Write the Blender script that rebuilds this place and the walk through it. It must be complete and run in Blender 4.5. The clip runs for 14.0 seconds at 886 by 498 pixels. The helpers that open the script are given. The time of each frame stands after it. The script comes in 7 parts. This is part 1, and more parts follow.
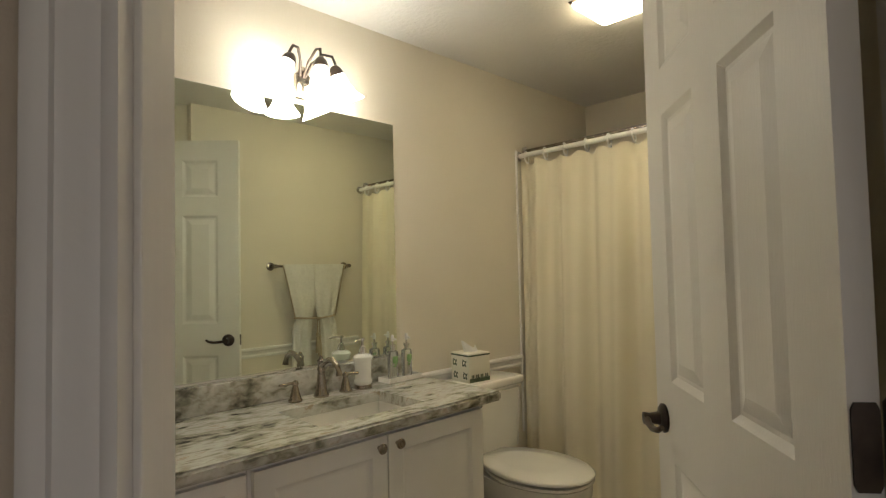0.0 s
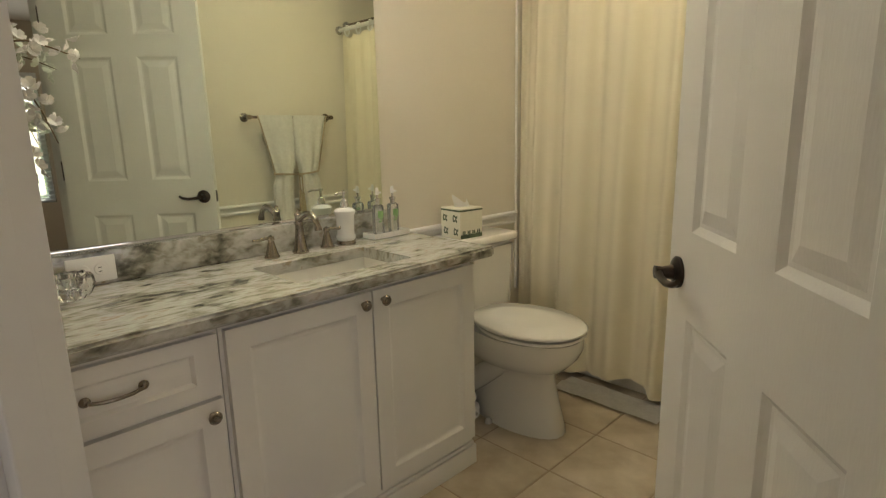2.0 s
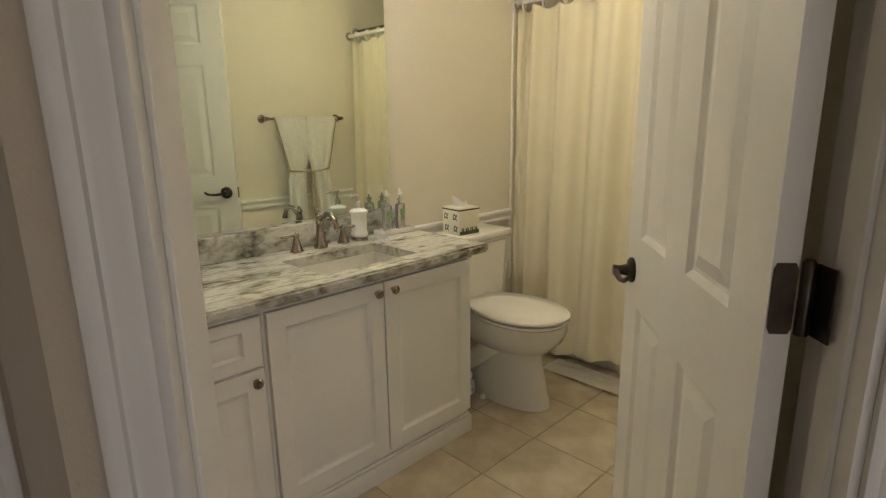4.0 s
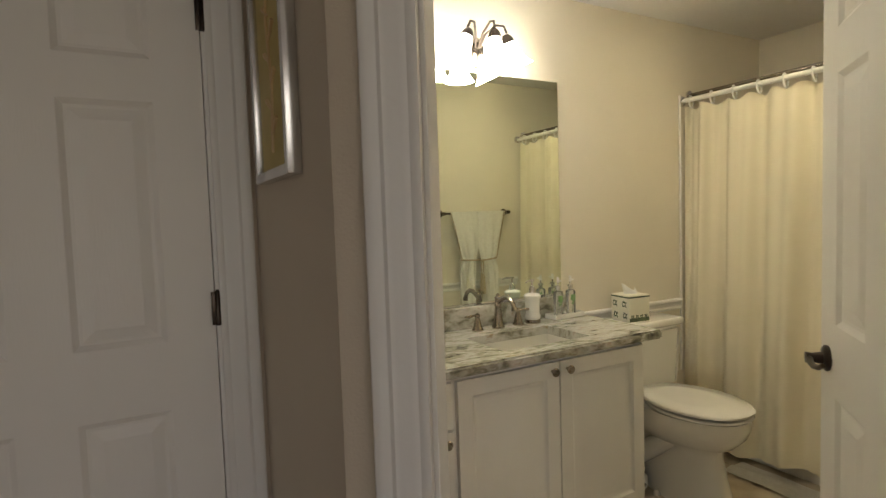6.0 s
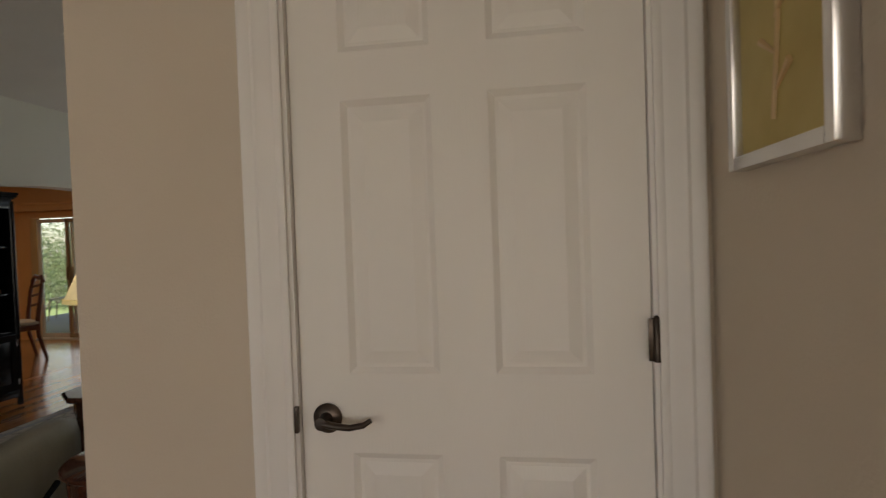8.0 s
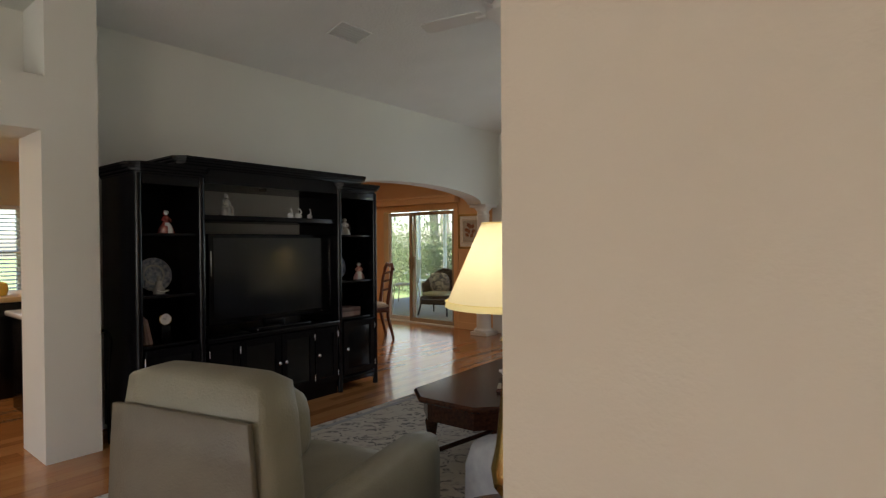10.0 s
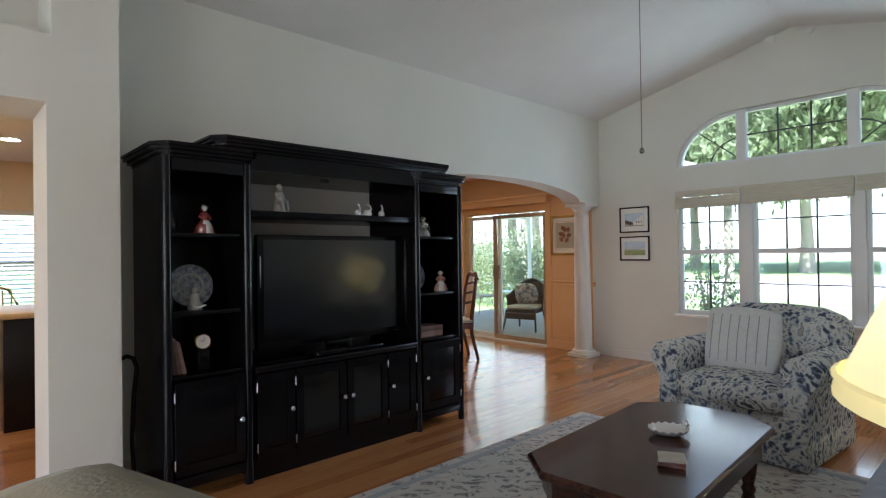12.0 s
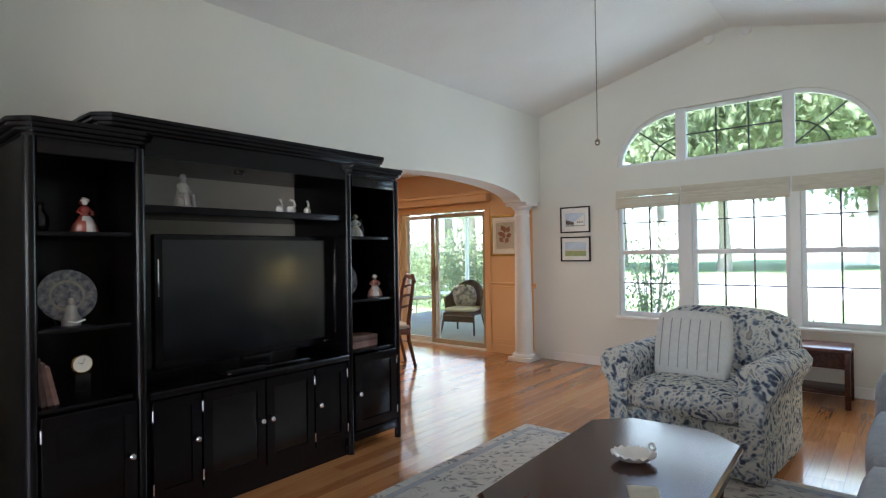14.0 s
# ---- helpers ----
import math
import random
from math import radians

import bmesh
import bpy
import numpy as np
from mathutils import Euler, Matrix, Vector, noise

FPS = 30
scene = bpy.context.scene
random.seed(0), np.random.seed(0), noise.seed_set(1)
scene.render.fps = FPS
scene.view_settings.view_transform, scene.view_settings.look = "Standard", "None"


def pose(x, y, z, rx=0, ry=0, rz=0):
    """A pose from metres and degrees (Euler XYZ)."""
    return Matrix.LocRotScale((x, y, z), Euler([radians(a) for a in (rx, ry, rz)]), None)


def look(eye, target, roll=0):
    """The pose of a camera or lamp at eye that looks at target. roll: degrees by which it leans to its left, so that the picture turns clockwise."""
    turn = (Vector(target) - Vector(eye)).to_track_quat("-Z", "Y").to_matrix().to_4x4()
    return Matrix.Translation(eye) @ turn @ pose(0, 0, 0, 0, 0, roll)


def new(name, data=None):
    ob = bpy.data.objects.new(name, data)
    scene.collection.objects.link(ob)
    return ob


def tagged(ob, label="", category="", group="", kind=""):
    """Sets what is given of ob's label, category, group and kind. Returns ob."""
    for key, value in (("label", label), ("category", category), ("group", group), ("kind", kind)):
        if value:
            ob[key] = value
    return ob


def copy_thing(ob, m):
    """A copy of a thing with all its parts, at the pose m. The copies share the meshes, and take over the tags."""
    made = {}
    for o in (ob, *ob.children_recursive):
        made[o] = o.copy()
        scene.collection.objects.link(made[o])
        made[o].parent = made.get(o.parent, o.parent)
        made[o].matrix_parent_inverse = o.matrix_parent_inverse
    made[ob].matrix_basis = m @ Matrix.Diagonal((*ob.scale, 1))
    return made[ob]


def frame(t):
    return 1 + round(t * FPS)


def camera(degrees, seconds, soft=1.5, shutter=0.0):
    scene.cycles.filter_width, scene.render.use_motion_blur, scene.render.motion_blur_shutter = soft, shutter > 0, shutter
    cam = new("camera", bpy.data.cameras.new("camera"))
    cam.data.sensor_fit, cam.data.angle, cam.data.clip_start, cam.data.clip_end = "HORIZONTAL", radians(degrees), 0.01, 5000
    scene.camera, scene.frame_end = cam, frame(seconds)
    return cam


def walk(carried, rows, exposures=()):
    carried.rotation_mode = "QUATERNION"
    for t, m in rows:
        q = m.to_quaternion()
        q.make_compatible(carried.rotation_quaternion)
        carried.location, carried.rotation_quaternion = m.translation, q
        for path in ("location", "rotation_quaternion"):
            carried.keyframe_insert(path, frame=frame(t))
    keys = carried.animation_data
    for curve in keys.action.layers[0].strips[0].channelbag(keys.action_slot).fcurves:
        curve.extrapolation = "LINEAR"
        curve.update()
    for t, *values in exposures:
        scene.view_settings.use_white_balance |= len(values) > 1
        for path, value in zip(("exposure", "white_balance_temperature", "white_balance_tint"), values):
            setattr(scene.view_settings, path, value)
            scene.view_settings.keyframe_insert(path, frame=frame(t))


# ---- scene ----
cam = camera(78.0, 14.0, soft=1.2, shutter=0.15)
PATH = [
    (0, (0.333, 0.185, 1.255), (1.723, 1.621, 1.339), -1.3),
    (0.5, (0.413, 0.259, 1.238), (1.807, 1.693, 1.254), -1.4),
    (1, (0.461, 0.298, 1.218), (1.853, 1.728, 1.094), -1.3),
    (1.5, (0.476, 0.316, 1.204), (1.861, 1.729, 0.914), -1.3),
    (2, (0.476, 0.32, 1.195), (1.85, 1.713, 0.783), -1.3),
    (2.2, (0.476, 0.32, 1.194), (1.846, 1.706, 0.743), -1.2),
    (4.3, (0.236, 0.077, 1.294), (1.597, 1.47, 0.839), -0.7),
    (4.5, (0.205, 0.047, 1.294), (1.565, 1.461, 0.905), -0.6),
    (5, (0.159, 0.001, 1.315), (1.456, 1.501, 1.047), -1.0),
    (5.5, (0.116, 0.001, 1.314), (1.297, 1.605, 1.133), -1.2),
    (6, (0.09, 0.028, 1.292), (1.054, 1.776, 1.176), -1.9),
    (6.5, (0.042, 0.068, 1.282), (0.774, 1.928, 1.203), -2.1),
    (7, (0.006, 0.123, 1.283), (0.499, 2.06, 1.218), -2.0),
    (7.5, (-0.024, 0.268, 1.268), (0.152, 2.26, 1.235), -2.0),
    (8, (0.006, 0.425, 1.295), (-0.300, 2.401, 1.25), -2.0),
    (8.5, (-0.082, 0.57, 1.28), (-0.743, 2.457, 1.235), -0.4),
    (9, (-0.256, 0.679, 1.294), (-1.161, 2.462, 1.252), -0.2),
    (11.3, (-1.213, 1.398, 1.244), (-2.664, 2.774, 1.245), -0.5),
    (11.5, (-1.286, 1.454, 1.244), (-2.738, 2.829, 1.248), -0.6),
    (12, (-1.406, 1.573, 1.222), (-2.866, 2.94, 1.239), -0.8),
    (12.5, (-1.552, 1.682, 1.237), (-3.009, 3.051, 1.256), -0.9),
    (13, (-1.615, 1.758, 1.235), (-3.055, 3.145, 1.257), -1.0),
    (13.5, (-1.644, 1.808, 1.232), (-3.025, 3.255, 1.253), -1.0),
    (14, (-1.66, 1.821, 1.232), (-2.95, 3.349, 1.246), -0.9),
]
walk(cam, [(t, look(eye, target, roll)) for t, eye, target, roll in PATH],
     [(0.0, -0.5, 6500, 11), (2.2, -0.15, 6500, 11), (4.5, -0.05, 6550, 11), (5.5, -0.1, 6600, 10), (6.5, -0.15, 6750, 10), (7.0, 0.1, 6850, 10), (7.5, 0.38, 6900, 11), (8.5, 0.65, 6950, 12), (9.2, 0.9, 6950, 12), (11.3, 1.8, 5600, 9), (12.5, 2.1, 5600, 9), (13.5, 2.32, 5600, 9), (14.0, 2.32, 5600, 9)])

# ---- world, sun, large lights ----
world = bpy.data.worlds.new("sky")
scene.world = world
world.use_nodes = True
wn = world.node_tree.nodes
sky = wn.new("ShaderNodeTexSky")
sky.sky_type, sky.sun_disc = "NISHITA", False
sky.sun_elevation, sky.sun_rotation = radians(54), radians(151)
wn["Background"].inputs[1].default_value = 0.15
world.node_tree.links.new(sky.outputs[0], wn["Background"].inputs[0])


def lamp(name, kind, m, energy, color, size=0.1, size_y=0.0, angle=0.0):
    data = bpy.data.lights.new(name, kind)
    data.energy, data.color = energy, color
    if kind == "AREA":
        data.size = size
        if size_y:
            data.shape, data.size_y = "RECTANGLE", size_y
    elif kind == "SUN":
        data.angle = angle
    else:
        data.shadow_soft_size = size
    ob = new(name, data)
    ob.matrix_world = m
    return ob


lamp("sun", "SUN", look((5, -9, 14), (0, 0, 0)), 5.0, (1.0, 0.95, 0.86), angle=radians(0.6))
# daylight through the window openings, then one added fill lamp
lamp("window_daylight", "AREA", look((-2.86, 7.34, 1.2), (-2.86, 2.0, 0.9)), 5.4, (0.82, 0.92, 1.0), 2.0, 1.1)
lamp("arched_window_daylight", "AREA", look((-2.86, 7.34, 2.33), (-2.86, 3.0, 1.2)), 1.2, (0.82, 0.92, 1.0), 1.9, 0.45)
lamp("slider_daylight", "AREA", look((-6.4, 7.34, 0.95), (-6.3, 3.0, 0.6)), 2.6, (0.92, 0.97, 1.0), 1.35, 1.6)
lamp("south_window_daylight", "AREA", look((0.3, -3.55, 1.25), (0.0, 1.6, 1.2)), 16, (1.0, 0.845, 0.80), 2.6, 1.2)
# fill light from an unseen south window, added to brighten the window wall
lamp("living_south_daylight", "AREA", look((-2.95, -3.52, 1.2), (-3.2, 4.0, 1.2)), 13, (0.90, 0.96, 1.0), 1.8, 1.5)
# kitchen ceiling lamp, and an added warm fill for the dining room
lamp("kitchen_downlight", "AREA", look((-6.2, 1.0, 2.28), (-6.2, 1.0, 0.0)), 6.6, (1.0, 0.74, 0.46), 0.5)
lamp("dining_lamp_light", "AREA", look((-6.6, 5.2, 2.25), (-6.6, 5.2, 0.0)), 4.6, (1.0, 0.62, 0.30), 0.5)
lamp("table_lamp_bulb", "POINT", pose(-1.345, 2.06, 1.21), 0.5, (1.0, 0.91, 0.74), 0.04)
lamp("far_table_lamp_bulb", "POINT", pose(-1.35, 5.74, 1.03), 1.5, (1.0, 0.84, 0.6), 0.04)

# ---- materials ----
def material(name, color, rough=0.6, metal=0.0, color2=None, scale=8.0, bump=0.0, bump_scale=120.0, spec=0.5, coat=0.0, transmission=0.0,
             emit=0.0, emit_color=None, stretch=(1, 1, 1), vary=0.0):
    m = bpy.data.materials.new(name)
    m.use_nodes = True
    nt = m.node_tree
    b = nt.nodes["Principled BSDF"]
    b.inputs["Base Color"].default_value = (*color, 1)
    b.inputs["Roughness"].default_value = rough
    b.inputs["Metallic"].default_value = metal
    b.inputs["Specular IOR Level"].default_value = spec
    b.inputs["Coat Weight"].default_value = coat
    b.inputs["Transmission Weight"].default_value = transmission
    if emit:
        b.inputs["Emission Color"].default_value = (*(emit_color or color), 1)
        b.inputs["Emission Strength"].default_value = emit
    tc = nt.nodes.new("ShaderNodeTexCoord")
    mp = nt.nodes.new("ShaderNodeMapping")
    mp.inputs["Scale"].default_value = stretch
    nt.links.new(tc.outputs["Object"], mp.inputs[0])
    if color2:
        n1 = nt.nodes.new("ShaderNodeTexNoise")
        n1.inputs["Scale"].default_value, n1.inputs["Detail"].default_value = scale, 6.0
        nt.links.new(mp.outputs[0], n1.inputs[0])
        r = nt.nodes.new("ShaderNodeValToRGB")
        r.color_ramp.elements[0].position, r.color_ramp.elements[1].position = 0.35, 0.68
        r.color_ramp.elements[0].color, r.color_ramp.elements[1].color = (*color, 1), (*color2, 1)
        nt.links.new(n1.outputs[0], r.inputs[0])
        out = r.outputs[0]
        if vary:
            oi = nt.nodes.new("ShaderNodeObjectInfo")
            hs = nt.nodes.new("ShaderNodeHueSaturation")
            mr = nt.nodes.new("ShaderNodeMapRange")
            mr.inputs["To Min"].default_value, mr.inputs["To Max"].default_value = 1 - vary, 1 + vary
            nt.links.new(oi.outputs["Random"], mr.inputs["Value"])
            nt.links.new(mr.outputs[0], hs.inputs["Value"])
            nt.links.new(out, hs.inputs["Color"])
            out = hs.outputs[0]
        nt.links.new(out, b.inputs["Base Color"])
    if bump:
        n2 = nt.nodes.new("ShaderNodeTexNoise")
        n2.inputs["Scale"].default_value, n2.inputs["Detail"].default_value = bump_scale, 4.0
        nt.links.new(mp.outputs[0], n2.inputs[0])
        bp = nt.nodes.new("ShaderNodeBump")
        bp.inputs["Strength"].default_value, bp.inputs["Distance"].default_value = bump, 0.004
        nt.links.new(n2.outputs[0], bp.inputs["Height"])
        nt.links.new(bp.outputs[0], b.inputs["Normal"])
    return m


def ramp_material(name, stops, rough, build, coat=0.0, bump=0.0):
    """A material whose colour runs over the ramp stops by the value that build(nodes, links, coords) returns."""
    m = bpy.data.materials.new(name)
    m.use_nodes = True
    nt = m.node_tree
    b = nt.nodes["Principled BSDF"]
    b.inputs["Roughness"].default_value, b.inputs["Coat Weight"].default_value = rough, coat
    tc = nt.nodes.new("ShaderNodeTexCoord")
    val = build(nt.nodes, nt.links, tc.outputs["Object"])
    r = nt.nodes.new("ShaderNodeValToRGB")
    els = r.color_ramp.elements
    while len(els) < len(stops):
        els.new(0.5)
    for e, (p, c) in zip(els, stops):
        e.position, e.color = p, (*c, 1)
    nt.links.new(val, r.inputs[0])
    nt.links.new(r.outputs[0], b.inputs["Base Color"])
    if bump:
        bp = nt.nodes.new("ShaderNodeBump")
        bp.inputs["Strength"].default_value, bp.inputs["Distance"].default_value = bump, 0.003
        nt.links.new(val, bp.inputs["Height"])
        nt.links.new(bp.outputs[0], b.inputs["Normal"])
    return m


def node_noise(n, l, src, scale, detail=5.0, dist=0.0, stretch=(1, 1, 1), turn=(0, 0, 0)):
    mp = n.new("ShaderNodeMapping")
    mp.inputs["Scale"].default_value, mp.inputs["Rotation"].default_value = stretch, turn
    l.new(src, mp.inputs[0])
    t = n.new("ShaderNodeTexNoise")
    t.inputs["Scale"].default_value, t.inputs["Detail"].default_value, t.inputs["Distortion"].default_value = scale, detail, dist
    l.new(mp.outputs[0], t.inputs[0])
    return t.outputs[0]


def node_math(n, l, op, a, b):
    t = n.new("ShaderNodeMath")
    t.operation = op
    for i, v in enumerate((a, b)):
        if isinstance(v, (int, float)):
            t.inputs[i].default_value = v
        else:
            l.new(v, t.inputs[i])
    return t.outputs[0]


def granite_value(n, l, src):
    """Long streaks along the slab, broken by blotches and fine crystals."""
    big = node_noise(n, l, src, 4.2, 7.0, 1.9, (0.75, 3.0, 1.2), (0.2, 0.35, 0.12))
    blot = node_noise(n, l, src, 9.0, 6.0, 1.2, (1.0, 1.5, 1.0), (0.5, 0.3, 0.6))
    fine = node_noise(n, l, src, 42.0, 5.0, 0.6, (0.6, 2.0, 1.0), (0.3, 0.5, 0.3))
    a = node_math(n, l, "ADD", node_math(n, l, "MULTIPLY", big, 0.40), node_math(n, l, "MULTIPLY", blot, 0.30))
    return node_math(n, l, "ADD", a, node_math(n, l, "MULTIPLY", fine, 0.30))


def paisley_value(n, l, src):
    """Ringed medallions, wavy bands and rows of small dots."""
    comb = n.new("ShaderNodeCombineXYZ")
    for i, sc in enumerate((5.0, 6.0, 7.0)):
        l.new(node_math(n, l, "MULTIPLY", node_noise(n, l, src, sc, 2.0, 0.6), 0.11), comb.inputs[i])
    mix = n.new("ShaderNodeVectorMath")
    mix.operation = "ADD"
    l.new(src, mix.inputs[0])
    l.new(comb.outputs[0], mix.inputs[1])
    v = n.new("ShaderNodeTexVoronoi")
    v.inputs["Scale"].default_value = 3.6
    l.new(mix.outputs[0], v.inputs["Vector"])
    rings = node_math(n, l, "SINE", node_math(n, l, "MULTIPLY", v.outputs["Distance"], 44.0), 0.0)
    core = node_math(n, l, "MAXIMUM", node_math(n, l, "SUBTRACT", 0.50, v.outputs["Distance"]), 0.15)
    spots = n.new("ShaderNodeTexVoronoi")
    spots.inputs["Scale"].default_value = 38.0
    l.new(mix.outputs[0], spots.inputs["Vector"])
    bands = node_math(n, l, "SINE", node_math(n, l, "MULTIPLY", node_noise(n, l, src, 2.3, 2.0, 1.6), 52.0), 0.0)
    patch = node_noise(n, l, src, 9.0, 3.0, 1.2)
    a = node_math(n, l, "ADD", node_math(n, l, "MULTIPLY", node_math(n, l, "MULTIPLY", rings, core), 0.42), node_math(n, l, "MULTIPLY", bands, 0.065))
    c = node_math(n, l, "ADD", node_math(n, l, "MULTIPLY", spots.outputs["Distance"], 0.30), node_math(n, l, "MULTIPLY", patch, 0.30))
    return node_math(n, l, "ADD", node_math(n, l, "ADD", a, c), 0.175)


def rug_value(n, l, src):
    v = n.new("ShaderNodeTexVoronoi")
    v.inputs["Scale"].default_value = 19.0
    warp = n.new("ShaderNodeVectorMath")
    warp.operation = "ADD"
    comb = n.new("ShaderNodeCombineXYZ")
    wob = node_math(n, l, "MULTIPLY", node_noise(n, l, src, 7.0, 2.0), 0.35)
    for i in range(2):
        l.new(wob, comb.inputs[i])
    l.new(src, warp.inputs[0])
    l.new(comb.outputs[0], warp.inputs[1])
    l.new(warp.outputs[0], v.inputs["Vector"])
    large = node_noise(n, l, src, 3.5, 3.0, 1.5)
    fine = node_noise(n, l, src, 45.0, 3.0, 0.5)
    a = node_math(n, l, "MULTIPLY", v.outputs["Distance"], 0.62)
    b = node_math(n, l, "ADD", node_math(n, l, "MULTIPLY", large, 0.35), node_math(n, l, "MULTIPLY", fine, 0.30))
    return node_math(n, l, "ADD", a, b)


def wood_value(n, l, src):
    grain = node_noise(n, l, src, 3.0, 8.0, 0.6, (30, 1.6, 30))
    oi = n.new("ShaderNodeObjectInfo")
    return node_math(n, l, "ADD", node_math(n, l, "MULTIPLY", grain, 0.62), node_math(n, l, "MULTIPLY", oi.outputs["Random"], 0.42))


M_BATHWALL = material("bath_paint", (0.74, 0.685, 0.575), 0.7, 0, (0.77, 0.715, 0.605), 2.0, 0.25, 160)
M_HALLWALL = material("hall_paint", (0.60, 0.52, 0.42), 0.75, 0, (0.63, 0.55, 0.45), 2.0, 0.25, 160)
M_LIVWALL = material("living_paint", (0.76, 0.75, 0.69), 0.75, 0, (0.79, 0.78, 0.72), 1.5, 0.2, 140)
M_DINWALL = material("dining_paint", (0.80, 0.50, 0.25), 0.7, 0, (0.83, 0.54, 0.28), 2.0, 0.15, 140)
M_KITWALL = material("kitchen_paint", (0.80, 0.66, 0.45), 0.7, 0, (0.83, 0.69, 0.48), 2.0, 0.15, 140)
M_CEIL = material("textured_ceiling", (0.80, 0.78, 0.75), 0.85, 0, (0.83, 0.81, 0.78), 3.0, 0.9, 45)
M_TRIM = material("white_trim", (0.80, 0.78, 0.75), 0.42, 0, (0.83, 0.81, 0.78), 5.0, 0.06, 90)
M_DOOR = material("white_door", (0.80, 0.77, 0.72), 0.45, 0, (0.83, 0.80, 0.75), 4.0, 0.12, 200, stretch=(1, 1, 0.15))
M_CAB = material("white_cabinet", (0.80, 0.78, 0.73), 0.4, 0, (0.83, 0.81, 0.76), 4.0, 0.05, 120)
M_BRONZE = material("oil_rubbed_bronze", (0.045, 0.035, 0.03), 0.32, 0.85, (0.09, 0.07, 0.055), 14.0)
M_NICKEL = material("brushed_nickel", (0.30, 0.265, 0.22), 0.22, 1.0, (0.38, 0.34, 0.29), 30.0)
M_CHROME = material("chrome", (0.75, 0.75, 0.76), 0.12, 1.0)
M_BRASS = material("brass", (0.72, 0.52, 0.2), 0.25, 1.0, (0.62, 0.44, 0.17), 10.0)
M_PORC = material("white_porcelain", (0.80, 0.78, 0.72), 0.14, 0, (0.82, 0.80, 0.74), 3.0, coat=0.5)
M_TILE = material("beige_tile", (0.43, 0.35, 0.245), 0.33, 0, (0.63, 0.55, 0.43), 6.5, 0.15, 30, vary=0.07)
M_GROUT = material("tile_grout", (0.36, 0.29, 0.21), 0.9, 0, (0.42, 0.34, 0.25), 20.0, 0.4, 200)
M_GRANITE = ramp_material("granite", [(0.37, (0.09, 0.088, 0.066)), (0.42, (0.21, 0.20, 0.155)), (0.46, (0.34, 0.325, 0.265)), (0.50, (0.46, 0.45, 0.395)),
                                      (0.57, (0.60, 0.59, 0.55)), (0.625, (0.40, 0.33, 0.24))], 0.14, granite_value, coat=0.3)
M_MIRROR = material("mirror_glass", (0.82, 0.88, 0.78), 0.015, 1.0)
M_CURTAIN = material("curtain_fabric", (0.80, 0.735, 0.56), 0.85, 0, (0.825, 0.76, 0.585), 3.0, 0.12, 500)
M_TOWEL = material("towel_terry", (0.78, 0.76, 0.71), 0.95, 0, (0.84, 0.82, 0.77), 60.0, 0.9, 350)
M_ROPE = material("braided_cord", (0.42, 0.35, 0.24), 0.8, 0, (0.55, 0.47, 0.33), 90.0, 0.8, 250)
M_GLASS = material("clear_glass", (0.96, 0.98, 0.98), 0.02, 0, transmission=1.0)
M_SOAP = material("soap_bottle", (0.97, 1.0, 0.99), 0.05, 0, transmission=0.9)
M_LABEL = material("green_print", (0.10, 0.24, 0.08), 0.6, 0, (0.25, 0.40, 0.16), 60.0)
M_PAPER = material("tissue_paper", (0.86, 0.85, 0.83), 0.9, 0, (0.90, 0.89, 0.87), 20.0, 0.3, 80)
M_BOXPAPER = material("printed_card", (0.78, 0.75, 0.62), 0.55, 0, (0.82, 0.79, 0.66), 12.0)
M_DARKPRINT = material("dark_print", (0.05, 0.07, 0.04), 0.6, 0, (0.12, 0.16, 0.08), 40.0)
M_PETAL = material("silk_petal", (0.86, 0.85, 0.78), 0.8, 0, (0.90, 0.89, 0.84), 40.0)
M_STEM = material("twig", (0.14, 0.10, 0.05), 0.8, 0, (0.22, 0.16, 0.08), 40.0)
M_PLASTIC = material("white_plastic", (0.82, 0.81, 0.78), 0.35, 0, (0.84, 0.83, 0.80), 5.0)
M_DARK = material("dark_slot", (0.02, 0.02, 0.02), 0.6)
M_BULB = material("lit_bell_glass", (1.0, 0.93, 0.78), 0.3, 0, emit=27.0, emit_color=(1.0, 0.965, 0.85))
M_DOMELIT = material("lit_amber_dome", (1.0, 0.72, 0.28), 0.3, 0, emit=25.0, emit_color=(1.0, 0.86, 0.56))
M_SHADE = material("lit_lamp_shade", (0.90, 0.84, 0.66), 0.8, 0, emit=0.06, emit_color=(1.0, 0.86, 0.50), bump=0.2, bump_scale=200)
shade_nt = M_SHADE.node_tree    # thin cloth through which the bulb shines
shade_tr, shade_mix = shade_nt.nodes.new("ShaderNodeBsdfTranslucent"), shade_nt.nodes.new("ShaderNodeMixShader")
shade_tr.inputs[0].default_value = (0.95, 0.90, 0.74, 1)
shade_mix.inputs[0].default_value = 0.6
shade_nt.links.new(shade_nt.nodes["Principled BSDF"].outputs[0], shade_mix.inputs[1])
shade_nt.links.new(shade_tr.outputs[0], shade_mix.inputs[2])
shade_nt.links.new(shade_mix.outputs[0], shade_nt.nodes["Material Output"].inputs[0])
M_SHADETRIM = material("lamp_shade_band", (0.86, 0.74, 0.36), 0.8, 0, emit=0.10, emit_color=(1.0, 0.82, 0.36))
M_BLACK = material("black_lacquer", (0.0030, 0.0026, 0.0034), 0.22, 0, (0.005, 0.0042, 0.005), 6.0, 0.05, 90, spec=0.26)
M_SCREEN = material("tv_screen", (0.003, 0.003, 0.0035), 0.15, 0, spec=0.6)
M_WALNUT = material("dark_mahogany", (0.034, 0.012, 0.008), 0.18, 0, (0.085, 0.030, 0.016), 4.0, stretch=(14, 1, 14), spec=0.34)
